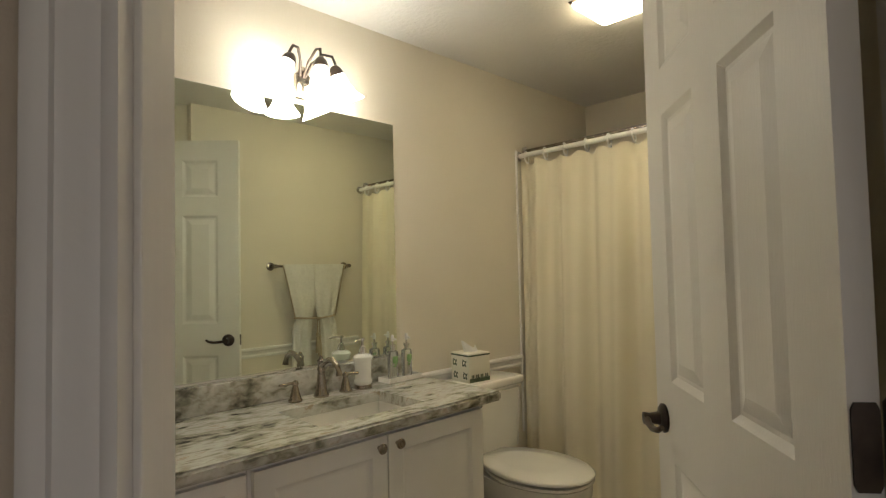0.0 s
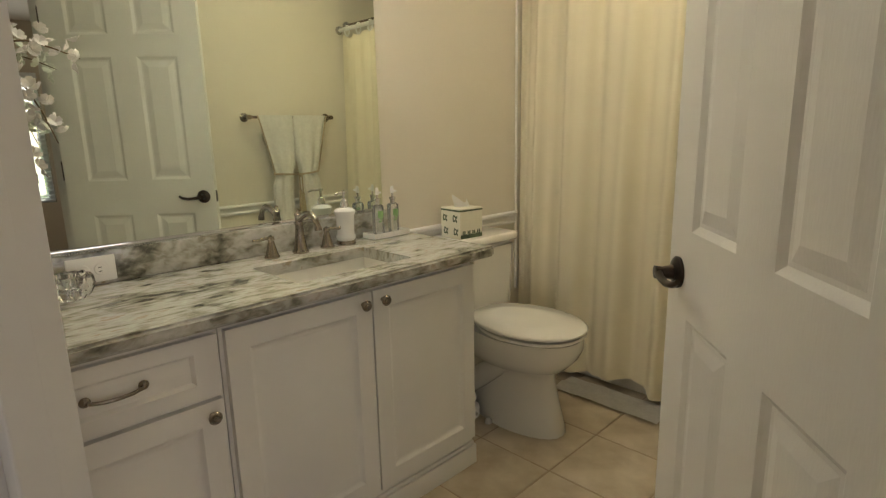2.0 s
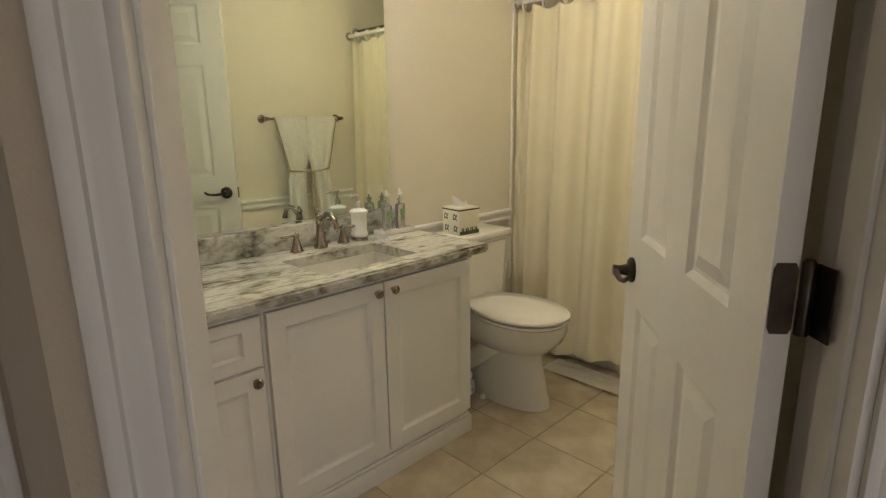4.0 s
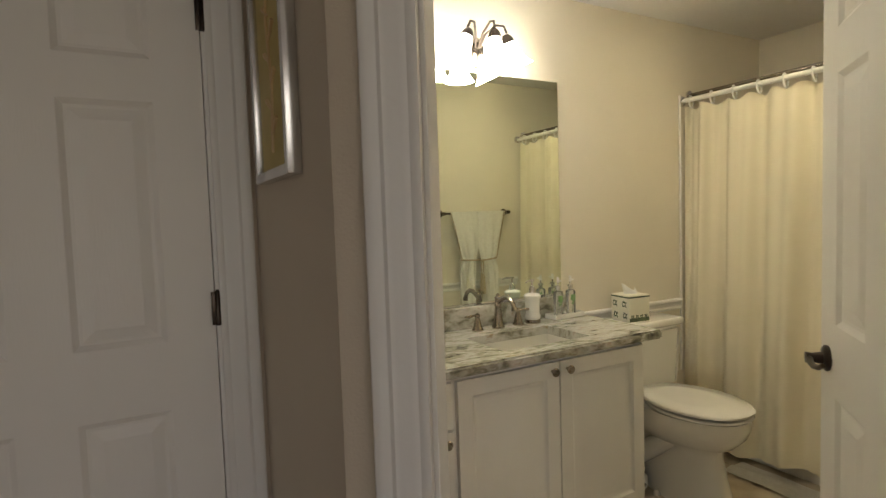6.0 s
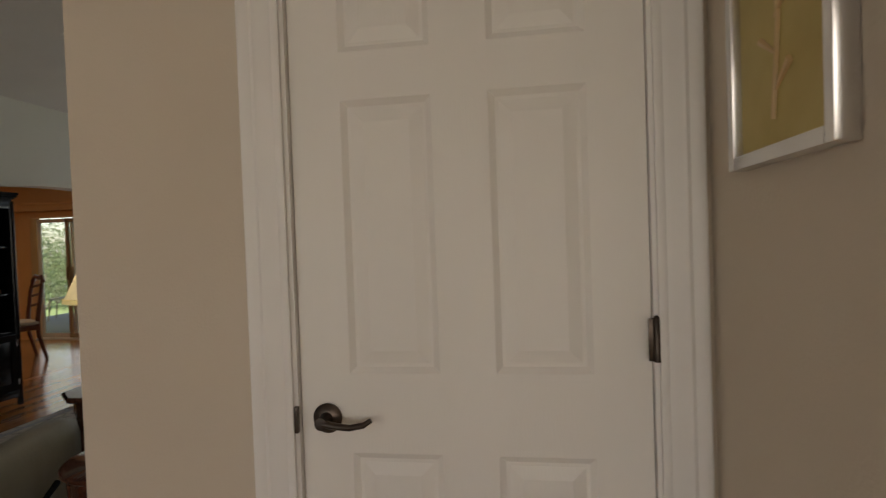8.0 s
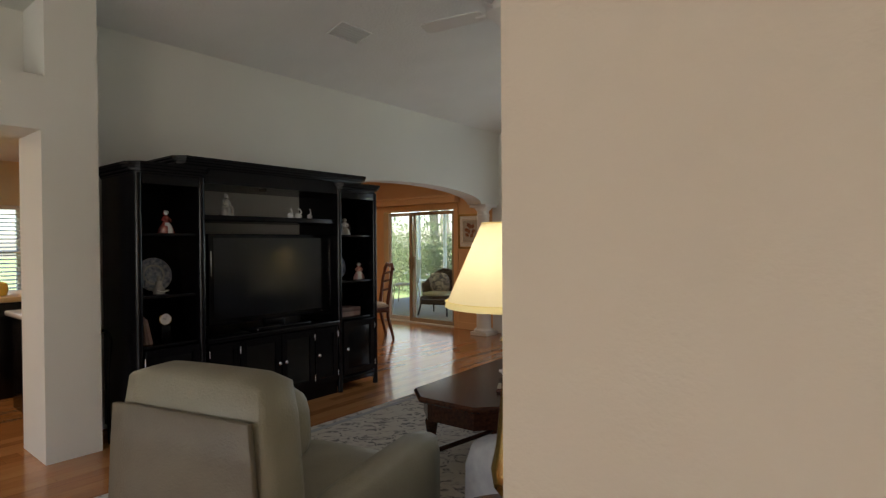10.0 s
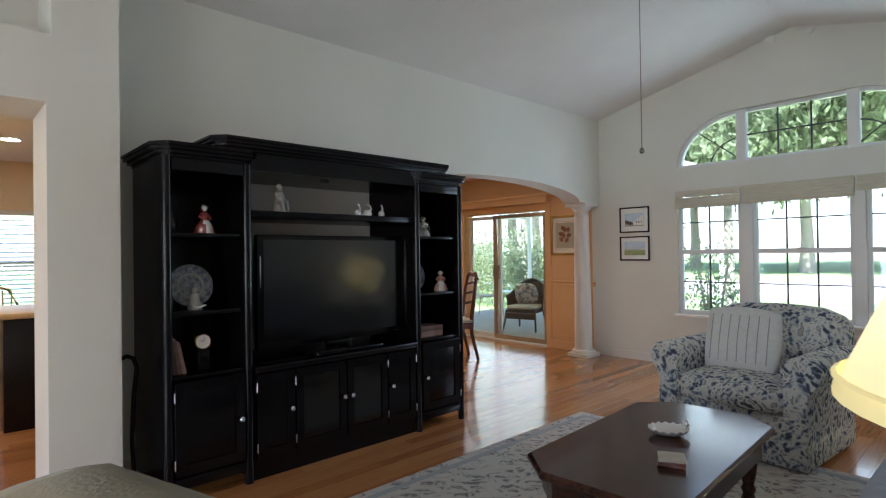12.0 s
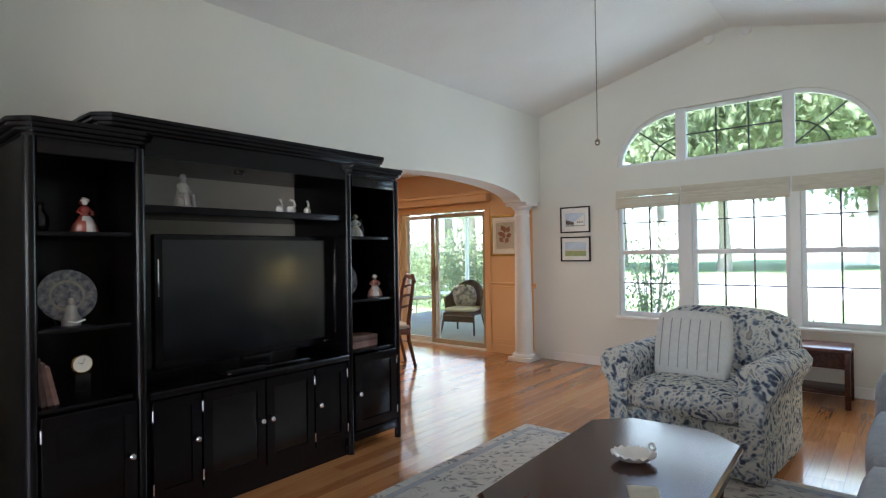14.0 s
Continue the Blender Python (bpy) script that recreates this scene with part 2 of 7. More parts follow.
M_CHERRY = material("cherry_wood", (0.08, 0.022, 0.012), 0.3, 0, (0.14, 0.042, 0.02), 5.0, stretch=(10, 10, 1), coat=0.3)
M_WOOD = ramp_material("oak_strip", [(0.15, (0.23, 0.088, 0.027)), (0.5, (0.39, 0.165, 0.054)), (0.85, (0.50, 0.235, 0.088))], 0.17, wood_value, coat=0.25)
M_RUG = ramp_material("wool_rug", [(0.42, (0.16, 0.155, 0.16)), (0.51, (0.32, 0.30, 0.28)), (0.59, (0.46, 0.435, 0.40)), (0.72, (0.54, 0.51, 0.46))], 0.95, rug_value, bump=0.4)
M_PAISLEY = ramp_material("paisley_fabric", [(0.32, (0.05, 0.06, 0.09)), (0.39, (0.15, 0.18, 0.24)), (0.44, (0.33, 0.36, 0.39)), (0.50, (0.54, 0.54, 0.50)), (0.60, (0.62, 0.61, 0.55)),
                                             (0.64, (0.17, 0.20, 0.26)), (0.70, (0.40, 0.36, 0.28))], 0.92, paisley_value, bump=0.12)
M_STRIPE = material("striped_ticking", (0.62, 0.62, 0.60), 0.92, 0, (0.68, 0.68, 0.66), 40.0, 0.4, 300)
M_STRIPE2 = material("stripe_grey", (0.34, 0.35, 0.37), 0.92)
M_SOFA = material("blue_grey_upholstery", (0.30, 0.32, 0.36), 0.9, 0, (0.36, 0.38, 0.42), 30.0, 0.4, 260)
M_LEATHER = material("beige_leather", (0.20, 0.185, 0.135), 0.45, 0, (0.24, 0.22, 0.165), 6.0, 0.35, 140)
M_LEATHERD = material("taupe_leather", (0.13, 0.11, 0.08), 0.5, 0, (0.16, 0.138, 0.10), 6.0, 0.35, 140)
M_SILVER = material("silver_frame", (0.72, 0.72, 0.72), 0.22, 1.0, (0.6, 0.6, 0.6), 8.0)
M_GOLDPRINT = material("ochre_print", (0.45, 0.34, 0.10), 0.55, 0, (0.58, 0.47, 0.18), 5.0)
M_MAT = material("picture_mat", (0.82, 0.80, 0.75), 0.8, 0, (0.84, 0.82, 0.77), 8.0)
M_PRINTA = material("grey_sketch", (0.50, 0.52, 0.52), 0.7, 0, (0.20, 0.22, 0.22), 14.0)
M_SKYBLUE = material("painted_sky", (0.45, 0.58, 0.74), 0.7, 0, (0.66, 0.72, 0.78), 12.0)
M_GREENP = material("painted_meadow", (0.24, 0.32, 0.12), 0.7, 0, (0.40, 0.44, 0.20), 20.0)
M_GOLD = material("gold_frame", (0.55, 0.36, 0.12), 0.35, 0.8, (0.42, 0.27, 0.09), 14.0)
M_REDBROWN = material("botanical_print", (0.22, 0.07, 0.04), 0.7, 0, (0.34, 0.13, 0.06), 30.0)
M_BLIND = material("woven_shade", (0.62, 0.57, 0.46), 0.85, 0, (0.72, 0.67, 0.56), 10.0, 0.6, 60, stretch=(1, 1, 20))
M_VINYL = material("white_vinyl", (0.80, 0.81, 0.82), 0.4, 0, (0.83, 0.84, 0.85), 4.0)
M_GRID = material("dark_muntin", (0.06, 0.065, 0.07), 0.5)
M_ALU = material("bronze_aluminium", (0.40, 0.31, 0.21), 0.45, 0.2, (0.46, 0.36, 0.25), 6.0)
M_WICKER = material("dark_wicker", (0.030, 0.022, 0.017), 0.7, 0, (0.07, 0.052, 0.04), 60.0, 0.9, 150)
M_CUSHION = material("cream_cushion", (0.48, 0.44, 0.36), 0.9, 0, (0.54, 0.50, 0.42), 30.0, 0.3, 200)
M_BLUEPRINT = material("navy_floral", (0.06, 0.07, 0.12), 0.9, 0, (0.60, 0.58, 0.54), 24.0)
M_SLAB = material("patio_slab", (0.34, 0.32, 0.29), 0.8, 0, (0.40, 0.38, 0.35), 3.0, 0.3, 60)
M_GRASS = material("lawn", (0.20, 0.29, 0.11), 0.95, 0, (0.30, 0.38, 0.17), 3.0, 0.8, 90)
M_ROAD = material("pale_drive", (0.50, 0.48, 0.45), 0.9, 0, (0.58, 0.56, 0.53), 2.0, 0.3, 60)
M_BARK = material("bark", (0.28, 0.25, 0.21), 0.95, 0, (0.40, 0.36, 0.31), 8.0, 0.9, 30, stretch=(4, 4, 1))
M_LEAF = material("leaf", (0.165, 0.205, 0.105), 0.6, 0, (0.28, 0.325, 0.19), 1.5)
leaf_nt = M_LEAF.node_tree      # thin leaves let part of the light through
leaf_tr, leaf_mix = leaf_nt.nodes.new("ShaderNodeBsdfTranslucent"), leaf_nt.nodes.new("ShaderNodeMixShader")
leaf_tr.inputs[0].default_value = (0.36, 0.43, 0.25, 1)
leaf_mix.inputs[0].default_value = 0.45
leaf_nt.links.new(leaf_nt.nodes["Principled BSDF"].outputs[0], leaf_mix.inputs[1])
leaf_nt.links.new(leaf_tr.outputs[0], leaf_mix.inputs[2])
leaf_nt.links.new(leaf_mix.outputs[0], leaf_nt.nodes["Material Output"].inputs[0])
M_PALM = material("palm_leaf", (0.22, 0.30, 0.14), 0.7, 0, (0.36, 0.42, 0.22), 6.0)
M_STATUE = material("pewter_figure", (0.34, 0.33, 0.30), 0.45, 0.2, (0.46, 0.45, 0.42), 30.0)
M_CHINA = material("glazed_china", (0.80, 0.79, 0.76), 0.2, 0, (0.83, 0.82, 0.80), 6.0, coat=0.4)
M_REDCH = material("red_glaze", (0.30, 0.03, 0.025), 0.25, 0, (0.42, 0.16, 0.12), 12.0, coat=0.3)
M_PINKCH = material("pink_glaze", (0.62, 0.28, 0.22), 0.25, 0, (0.74, 0.50, 0.43), 14.0, coat=0.3)
M_BLUECH = material("blue_transferware", (0.12, 0.14, 0.20), 0.25, 0, (0.46, 0.47, 0.50), 40.0, coat=0.3)
M_BOOK = material("book_cloth", (0.22, 0.12, 0.10), 0.8, 0, (0.30, 0.20, 0.17), 20.0, vary=0.5)
M_YELLOW = material("yellow_glaze", (0.70, 0.50, 0.08), 0.3, 0, (0.76, 0.56, 0.12), 8.0)
M_OAK = material("pale_oak", (0.55, 0.38, 0.18), 0.4, 0, (0.62, 0.44, 0.22), 4.0, stretch=(8, 8, 1))


# ---- mesh helpers ----
def box(x0, x1, y0, y1, z0, z1, bev=0.0, bm=None, seg=2):
    b = bmesh.new()
    vs = [b.verts.new((x, y, z)) for x in (x0, x1) for y in (y0, y1) for z in (z0, z1)]
    for f in ((0, 1, 3, 2), (4, 6, 7, 5), (0, 4, 5, 1), (2, 3, 7, 6), (0, 2, 6, 4), (1, 5, 7, 3)):
        b.faces.new([vs[i] for i in f])
    bmesh.ops.recalc_face_normals(b, faces=b.faces)
    if bev:
        bmesh.ops.bevel(b, geom=list(b.edges), offset=bev, segments=seg, affect="EDGES", profile=0.5)
    return merge(bm, b) if bm else b


def merge(bm, other, m=None):
    """Adds the geometry of other to bm."""
    if m:
        bmesh.ops.transform(other, matrix=m, verts=other.verts)
    me = bpy.data.meshes.new("tmp")
    other.to_mesh(me)
    bm.from_mesh(me)
    bpy.data.meshes.remove(me)
    other.free()
    return bm


def moved(bm, m):
    bmesh.ops.transform(bm, matrix=m, verts=bm.verts)
    return bm


def lathe(profile, seg=24, sx=1.0, sy=1.0):
    """A turned body round z from (radius, height) pairs."""
    b = bmesh.new()
    rings = []
    for r, z in profile:
        rings.append([b.verts.new((sx * r * math.cos(2 * math.pi * i / seg), sy * r * math.sin(2 * math.pi * i / seg), z)) for i in range(seg)] if r > 1e-5
                     else [b.verts.new((0, 0, z))])
    for a, c in zip(rings, rings[1:]):
        for i in range(seg):
            j = (i + 1) % seg
            if len(a) == 1 and len(c) > 1:
                b.faces.new((a[0], c[i], c[j]))
            elif len(c) == 1 and len(a) > 1:
                b.faces.new((a[i], a[j], c[0]))
            elif len(a) > 1:
                b.faces.new((a[i], a[j], c[j], c[i]))
    bmesh.ops.recalc_face_normals(b, faces=b.faces)
    return b


def tube(points, r, seg=8, taper=None):
    """A round bar along a line of points."""
    b = bmesh.new()
    pts = [Vector(p) for p in points]
    rings = []
    for i, p in enumerate(pts):
        d = (pts[min(i + 1, len(pts) - 1)] - pts[max(i - 1, 0)]).normalized()
        side = d.cross(Vector((0.3, 0.2, 1)) if abs(d.z) < 0.9 else Vector((1, 0.1, 0))).normalized()
        up = side.cross(d)
        rr = r if taper is None else r * taper[i]
        rings.append([b.verts.new(p + rr * (math.cos(2 * math.pi * k / seg) * side + math.sin(2 * math.pi * k / seg) * up)) for k in range(seg)])
    for a, c in zip(rings, rings[1:]):
        for k in range(seg):
            b.faces.new((a[k], a[(k + 1) % seg], c[(k + 1) % seg], c[k]))
    b.faces.new(rings[0][::-1]), b.faces.new(rings[-1])
    bmesh.ops.recalc_face_normals(b, faces=b.faces)
    return b


def loft(sections, cap=True):
    """Skins closed loops of equal length."""
    b = bmesh.new()
    rings = [[b.verts.new(p) for p in s] for s in sections]
    n = len(rings[0])
    for a, c in zip(rings, rings[1:]):
        for k in range(n):
            b.faces.new((a[k], a[(k + 1) % n], c[(k + 1) % n], c[k]))
    if cap:
        b.faces.new(rings[0][::-1]), b.faces.new(rings[-1])
    bmesh.ops.recalc_face_normals(b, faces=b.faces)
    return b


def prism(poly, z0, z1, bev=0.0):
    b = loft([[(x, y, z0) for x, y in poly], [(x, y, z1) for x, y in poly]])
    if bev:
        bmesh.ops.bevel(b, geom=list(b.edges), offset=bev, segments=2, affect="EDGES")
    return b


def grid_wall(us, zs, holes, thick):
    """A wall in the u-z plane, from y = 0 to thick, split at us and zs, with rectangular holes (u0, u1, z0, z1)."""
    for u0, u1, z0, z1 in holes:
        us, zs = us + [u0, u1], zs + [z0, z1]
    us, zs = sorted(set(us)), sorted(set(zs))
    full = lambda i, j: 0 <= i < len(us) - 1 and 0 <= j < len(zs) - 1 and not any(
        u0 - 1e-6 <= us[i] and us[i + 1] <= u1 + 1e-6 and z0 - 1e-6 <= zs[j] and zs[j + 1] <= z1 + 1e-6 for u0, u1, z0, z1 in holes)
    b = bmesh.new()
    quad = lambda *ps: b.faces.new([b.verts.new(p) for p in ps])
    for i in range(len(us) - 1):
        for j in range(len(zs) - 1):
            if not full(i, j):
                continue
            a, c, d, e = us[i], us[i + 1], zs[j], zs[j + 1]
            quad((a, 0, d), (c, 0, d), (c, 0, e), (a, 0, e))
            quad((a, thick, d), (a, thick, e), (c, thick, e), (c, thick, d))
            if not full(i - 1, j):
                quad((a, 0, d), (a, 0, e), (a, thick, e), (a, thick, d))
            if not full(i + 1, j):
                quad((c, 0, d), (c, thick, d), (c, thick, e), (c, 0, e))
            if not full(i, j - 1):
                quad((a, 0, d), (a, thick, d), (c, thick, d), (c, 0, d))
            if not full(i, j + 1):
                quad((a, 0, e), (c, 0, e), (c, thick, e), (a, thick, e))
    bmesh.ops.remove_doubles(b, verts=b.verts, dist=1e-5)
    bmesh.ops.recalc_face_normals(b, faces=b.faces)
    return b


def mesh_of(bm, name, mat, smooth=None):
    me = bpy.data.meshes.new(name)
    bm.to_mesh(me)
    bm.free()
    me.materials.append(mat)
    if smooth is not None:
        me.shade_smooth()
        me.set_sharp_from_angle(angle=radians(smooth))
    return me


def part(name, bm, mat, parent, label="", smooth=40):
    ob = new(name, mesh_of(bm, name, mat, smooth))
    ob.parent = parent
    return tagged(ob, label)


def single(name, bm, mat, label, category, m=None, group="", kind="", smooth=40):
    ob = new(name, mesh_of(bm, name, mat, smooth))
    if m:
        ob.matrix_world = m
    return tagged(ob, label, category, group, kind)


def thing(name, label, category, m=None, group="", kind=""):
    ob = new(name)
    ob.empty_display_size = 0.1
    if m:
        ob.matrix_world = m
    return tagged(ob, label, category, group, kind)


def structure(name, bm, mat, label, category="wall", smooth=None):
    return single(name, bm, mat, label, category, kind="structure", smooth=smooth)


def along_x(y, flip=False):
    return pose(0, y, 0)


def along_y(x):
    """Turns a wall in the u-z plane so that u runs along +y and its thickness towards -x."""
    return pose(x, 0, 0, 0, 0, 90)

# ---- structure ----
BC, HC, KC = 2.29, 2.44, 2.30          # ceilings of bath, hall, kitchen and dining
YM, XP, XL = 2.026, 0.372, 0.49        # mirror wall, picture wall, bath side of it
XE, XK, XR, YW = -4.87, -4.43, -1.07, 7.38
RX, RZ, SLOPE = -2.86, 3.27, 0.247     # ridge of the vaulted ceiling
DIAG = pose(XP, 0.908, 0, 0, 0, -45)   # slanted doorway wall: u to the right, thickness into the bath


def rounded_spandrel(u0, u1, z0, z1, thick, n=14):
    """The solid corner above a quarter ellipse that springs at (u0, z0) and levels out at (u1, z1)."""
    poly = [(u0, z1)] + [(u1 - (u1 - u0) * math.cos(a), z0 + (z1 - z0) * math.sin(a)) for a in [math.pi / 2 * i / n for i in range(n + 1)]]
    b = bmesh.new()
    rings = [[b.verts.new((u, y, z)) for u, z in poly] for y in (0, thick)]
    k = len(poly)
    for i in range(1, k - 1):
        b.faces.new((rings[0][0], rings[0][i], rings[0][i + 1]))
        b.faces.new((rings[1][0], rings[1][i + 1], rings[1][i]))
        b.faces.new((rings[0][i], rings[1][i], rings[1][i + 1], rings[0][i + 1]))
    bmesh.ops.recalc_face_normals(b, faces=b.faces)
    return b


# bath
structure("wall_mirror_side", moved(grid_wall([XL, 3.55], [0, BC], [], 0.12), pose(0, YM, 0)), M_BATHWALL, "cream painted bathroom wall behind the vanity mirror")
structure("wall_picture_side", prism([(XP, 0.909), (0.4535, 0.9905), (XL, 0.954), (XL, 2.146), (XP, 2.146)], 0, HC), M_HALLWALL, "tan painted wall between hall and bathroom")
structure("wall_tub_end", box(3.41, 3.55, 0.40, YM, 0, BC), M_BATHWALL, "cream painted wall at the end of the tub")
structure("wall_towel_side", box(1.50, 3.41, 0.41, 0.53, 0, BC), M_BATHWALL, "cream painted bathroom wall that carries the towel bar")
structure("wall_door_return", moved(box(0, 0.48, -0.10, 0.0, 0, BC), pose(1.22, 0.19, 0, 0, 0, 45)), M_BATHWALL, "cream painted return wall behind the open door")
diag = grid_wall([0.0, 2.3], [0, HC], [(0.135, 1.015, -0.01, 2.06)], 0.115)
structure("wall_doorway", moved(diag, DIAG), M_HALLWALL, "slanted tan wall with the bathroom doorway")
structure("ceiling_bath", box(0.3, 3.55, -0.2, 2.15, BC, BC + 0.1), M_CEIL, "textured white bathroom ceiling", "ceiling")
structure("tub_wall_strip", box(2.672, 2.684, YM - 0.012, YM - 0.001, 0.40, 1.905, 0.003), M_TRIM, "narrow white edge strip of the tub surround", "trim")

# hall
structure("wall_closet", moved(grid_wall([XR, XP], [0, HC], [(-0.530, 0.268, -0.01, 2.055)], 0.11), pose(0, 1.59, 0)), M_HALLWALL, "tan painted hall wall round the closet door")
structure("closet_back", box(-1.0, 0.36, 2.15, 2.2, 0, HC), M_HALLWALL, "plain closet back wall")
structure("wall_hall_east", box(2.0, 2.1, -3.6, -0.6, 0, HC), M_HALLWALL, "tan painted hall wall")
# the second hole is for the added, unseen living room window
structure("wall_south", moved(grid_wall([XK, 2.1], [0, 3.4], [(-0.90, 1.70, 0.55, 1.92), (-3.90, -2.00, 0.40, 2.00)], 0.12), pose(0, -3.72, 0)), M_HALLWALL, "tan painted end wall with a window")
structure("ceiling_hall", box(XR + 0.06, 2.1, -3.7, 1.7, HC, HC + 0.1), M_CEIL, "textured white hall ceiling", "ceiling")
structure("wall_hall_header", box(XR, XR + 0.06, -3.6, 1.59, HC, 2.95), M_LIVWALL, "off-white wall above the hall opening")
structure("floor_hall", box(XR, 2.05, -3.65, 2.2, -0.06, -0.004), M_GROUT, "plain hall floor", "floor")
structure("floor_bath", moved(box(-0.3, 3.0, -0.6, 2.3, -0.03, -0.002), pose(0.45, 0.0, 0)), M_GROUT, "tan grout bed of the bathroom floor", "floor")

# living room
structure("wall_closet_side", box(XR, XR + 0.10, 1.701, YW, 0, 3.0), M_LIVWALL, "off-white living room wall beside the closet")
win = grid_wall([XE - 0.11, XR + 0.1], [0, 3.4], [(-3.95, -1.78, 0.55, 1.83), (-3.95, -1.78, 2.09, 2.607)], 0.15)
merge(win, rounded_spandrel(-3.95, -3.315, 2.09, 2.607, 0.15))
merge(win, moved(rounded_spandrel(-3.95, -3.315, 2.09, 2.607, 0.15), Matrix.Translation((-5.73, 0, 0)) @ Matrix.Diagonal((-1, 1, 1, 1))))
bmesh.ops.recalc_face_normals(win, faces=win.faces)
structure("wall_window", moved(win, pose(0, YW, 0)), M_LIVWALL, "off-white gable wall with a wide window and an arched transom")
ec = grid_wall([2.25, YW], [0, 2.95], [(4.45, 6.955, -0.01, 1.96), (6.955, YW, -0.01, 1.785)], 0.23)
merge(ec, rounded_spandrel(4.45, 5.70, 1.785, 1.96, 0.23, 20))
merge(ec, moved(rounded_spandrel(4.45, 5.70, 1.785, 1.96, 0.23, 20), Matrix.Translation((11.405, 0, 0)) @ Matrix.Diagonal((-1, 1, 1, 1))))
bmesh.ops.recalc_face_normals(ec, faces=ec.faces)
structure("wall_arch", moved(ec, along_y(XE)), M_LIVWALL, "off-white wall with a wide low arch to the dining room")
kw = grid_wall([-3.6, 2.25], [0, 2.95], [(0.35, 1.957, -0.01, 1.935), (0.35, 1.978, 2.246, 2.72)], 0.44)
structure("wall_kitchen_opening", moved(kw, along_y(XK)), M_LIVWALL, "off-white wall with the kitchen opening and a plant niche above")
structure("niche_back", box(XK - 0.438, XK - 0.40, 0.30, 2.02, 2.20, 2.80), M_LIVWALL, "off-white back of the plant niche")
vault = bmesh.new()
zl, zr = RZ - SLOPE * (RX - XE + 0.23), RZ - SLOPE * (XR + 0.1 - RX)
for za, zb, xa, xb in ((zl, RZ, XE - 0.23, RX), (RZ, zr, RX, XR + 0.1)):
    merge(vault, loft([[(xa, y, za), (xb, y, zb), (xb, y, zb + 0.1), (xa, y, za + 0.1)] for y in (-3.7, YW + 0.1)]))
structure("ceiling_living", vault, M_CEIL, "vaulted white textured living room ceiling", "ceiling")
structure("floor_living", box(-9.1, XR, -3.65, YW + 0.05, -0.06, -0.012), M_CHERRY, "timber floor bed under the oak strips", "floor")

# dining room and kitchen
din = grid_wall([-9.1, XE - 0.11], [0, 2.4], [(-7.12, -5.66, -0.01, 1.77)], 0.15)
structure("wall_slider", moved(din, pose(0, YW + 0.002, 0)), M_DINWALL, "apricot dining room wall with sliding glass doors")
structure("wall_dining_kitchen", box(-9.0, -5.1, 3.15, 3.25, 0, 2.4), M_DINWALL, "apricot wall between dining room and kitchen")
structure("wall_far_west", moved(grid_wall([-1.3, YW], [0, 2.4], [(1.55, 2.95, 0.62, 1.76)], 0.12), along_y(-9.0)), M_KITWALL, "warm cream kitchen wall with a blind-covered window")
structure("wall_kitchen_south", box(-9.0, XK - 0.44, -1.35, -1.25, 0, 2.4), M_KITWALL, "warm cream kitchen wall")
structure("ceiling_kitchen_dining", box(-9.1, XE - 0.229, -1.35, YW + 0.1, KC, KC + 0.1), M_CEIL, "flat white ceiling of kitchen and dining room", "ceiling")

# mouldings
def casing_profile(length, w=0.095, d=0.02):
    """A moulded board of that length along z; its width runs along x, from the opening outwards."""
    sec = [(0, 0), (0, -d * 0.45), (0.008, -d * 0.55), (0.018, -d * 0.40), (0.03, -d * 0.62), (0.05, -d * 0.66), (0.058, -d * 0.85), (0.066, -d * 0.72),
           (w - 0.018, -d * 0.92), (w - 0.010, -d), (w - 0.003, -d * 0.95), (w, -d * 0.8), (w, 0)]
    return loft([[(x, y, 0) for x, y in sec], [(x, y, length) for x, y in sec]])


def door_casing(u0, u1, top, m, label):
    """Casing on the near face (y = 0 of m) round an opening, in one mesh of three boards."""
    b = casing_profile(top + 0.095)
    moved(b, pose(u1, 0, 0))
    left = casing_profile(top + 0.095)
    merge(b, left, Matrix.Translation((u0, 0, 0)) @ Matrix.Diagonal((-1, 1, 1, 1)))
    merge(b, casing_profile(u1 - u0), Matrix.Translation((u0, 0, top)) @ pose(0, 0, 0, 0, 90, 0) @ Matrix.Diagonal((-1, 1, 1, 1)))
    bmesh.ops.recalc_face_normals(b, faces=b.faces)
    return structure("door_casing", moved(b, m), M_TRIM, label, "trim", 35)


door_casing(0.157, 1.015, 2.065, DIAG @ pose(0, -0.001, 0), "moulded white casing round the bathroom doorway")
door_casing(-0.527, 0.265, 2.052, pose(0, 1.589, 0), "moulded white casing round the closet door")
jamb = box(0.135, 0.149, 0.0, 0.116, 0, 2.06)
box(1.001, 1.015, 0.0, 0.116, 0, 2.06, 0, jamb), box(0.149, 1.001, 0.0, 0.116, 2.046, 2.06, 0, jamb)
box(0.149, 0.159, 0.028, 0.070, 0, 2.04, 0.002, jamb), box(0.991, 1.001, 0.028, 0.070, 0, 2.04, 0.002, jamb)
structure("door_jamb_bath", moved(jamb, DIAG), M_TRIM, "white jamb of the bathroom doorway", "trim")
jamb = box(-0.530, -0.518, 0.0, 0.11, 0, 2.055)
box(0.256, 0.268, 0.0, 0.11, 0, 2.055, 0, jamb), box(-0.518, 0.256, 0.0, 0.11, 2.043, 2.055, 0, jamb)
structure("door_jamb_closet", moved(jamb, pose(0, 1.59, 0)), M_TRIM, "white jamb of the closet door", "trim")


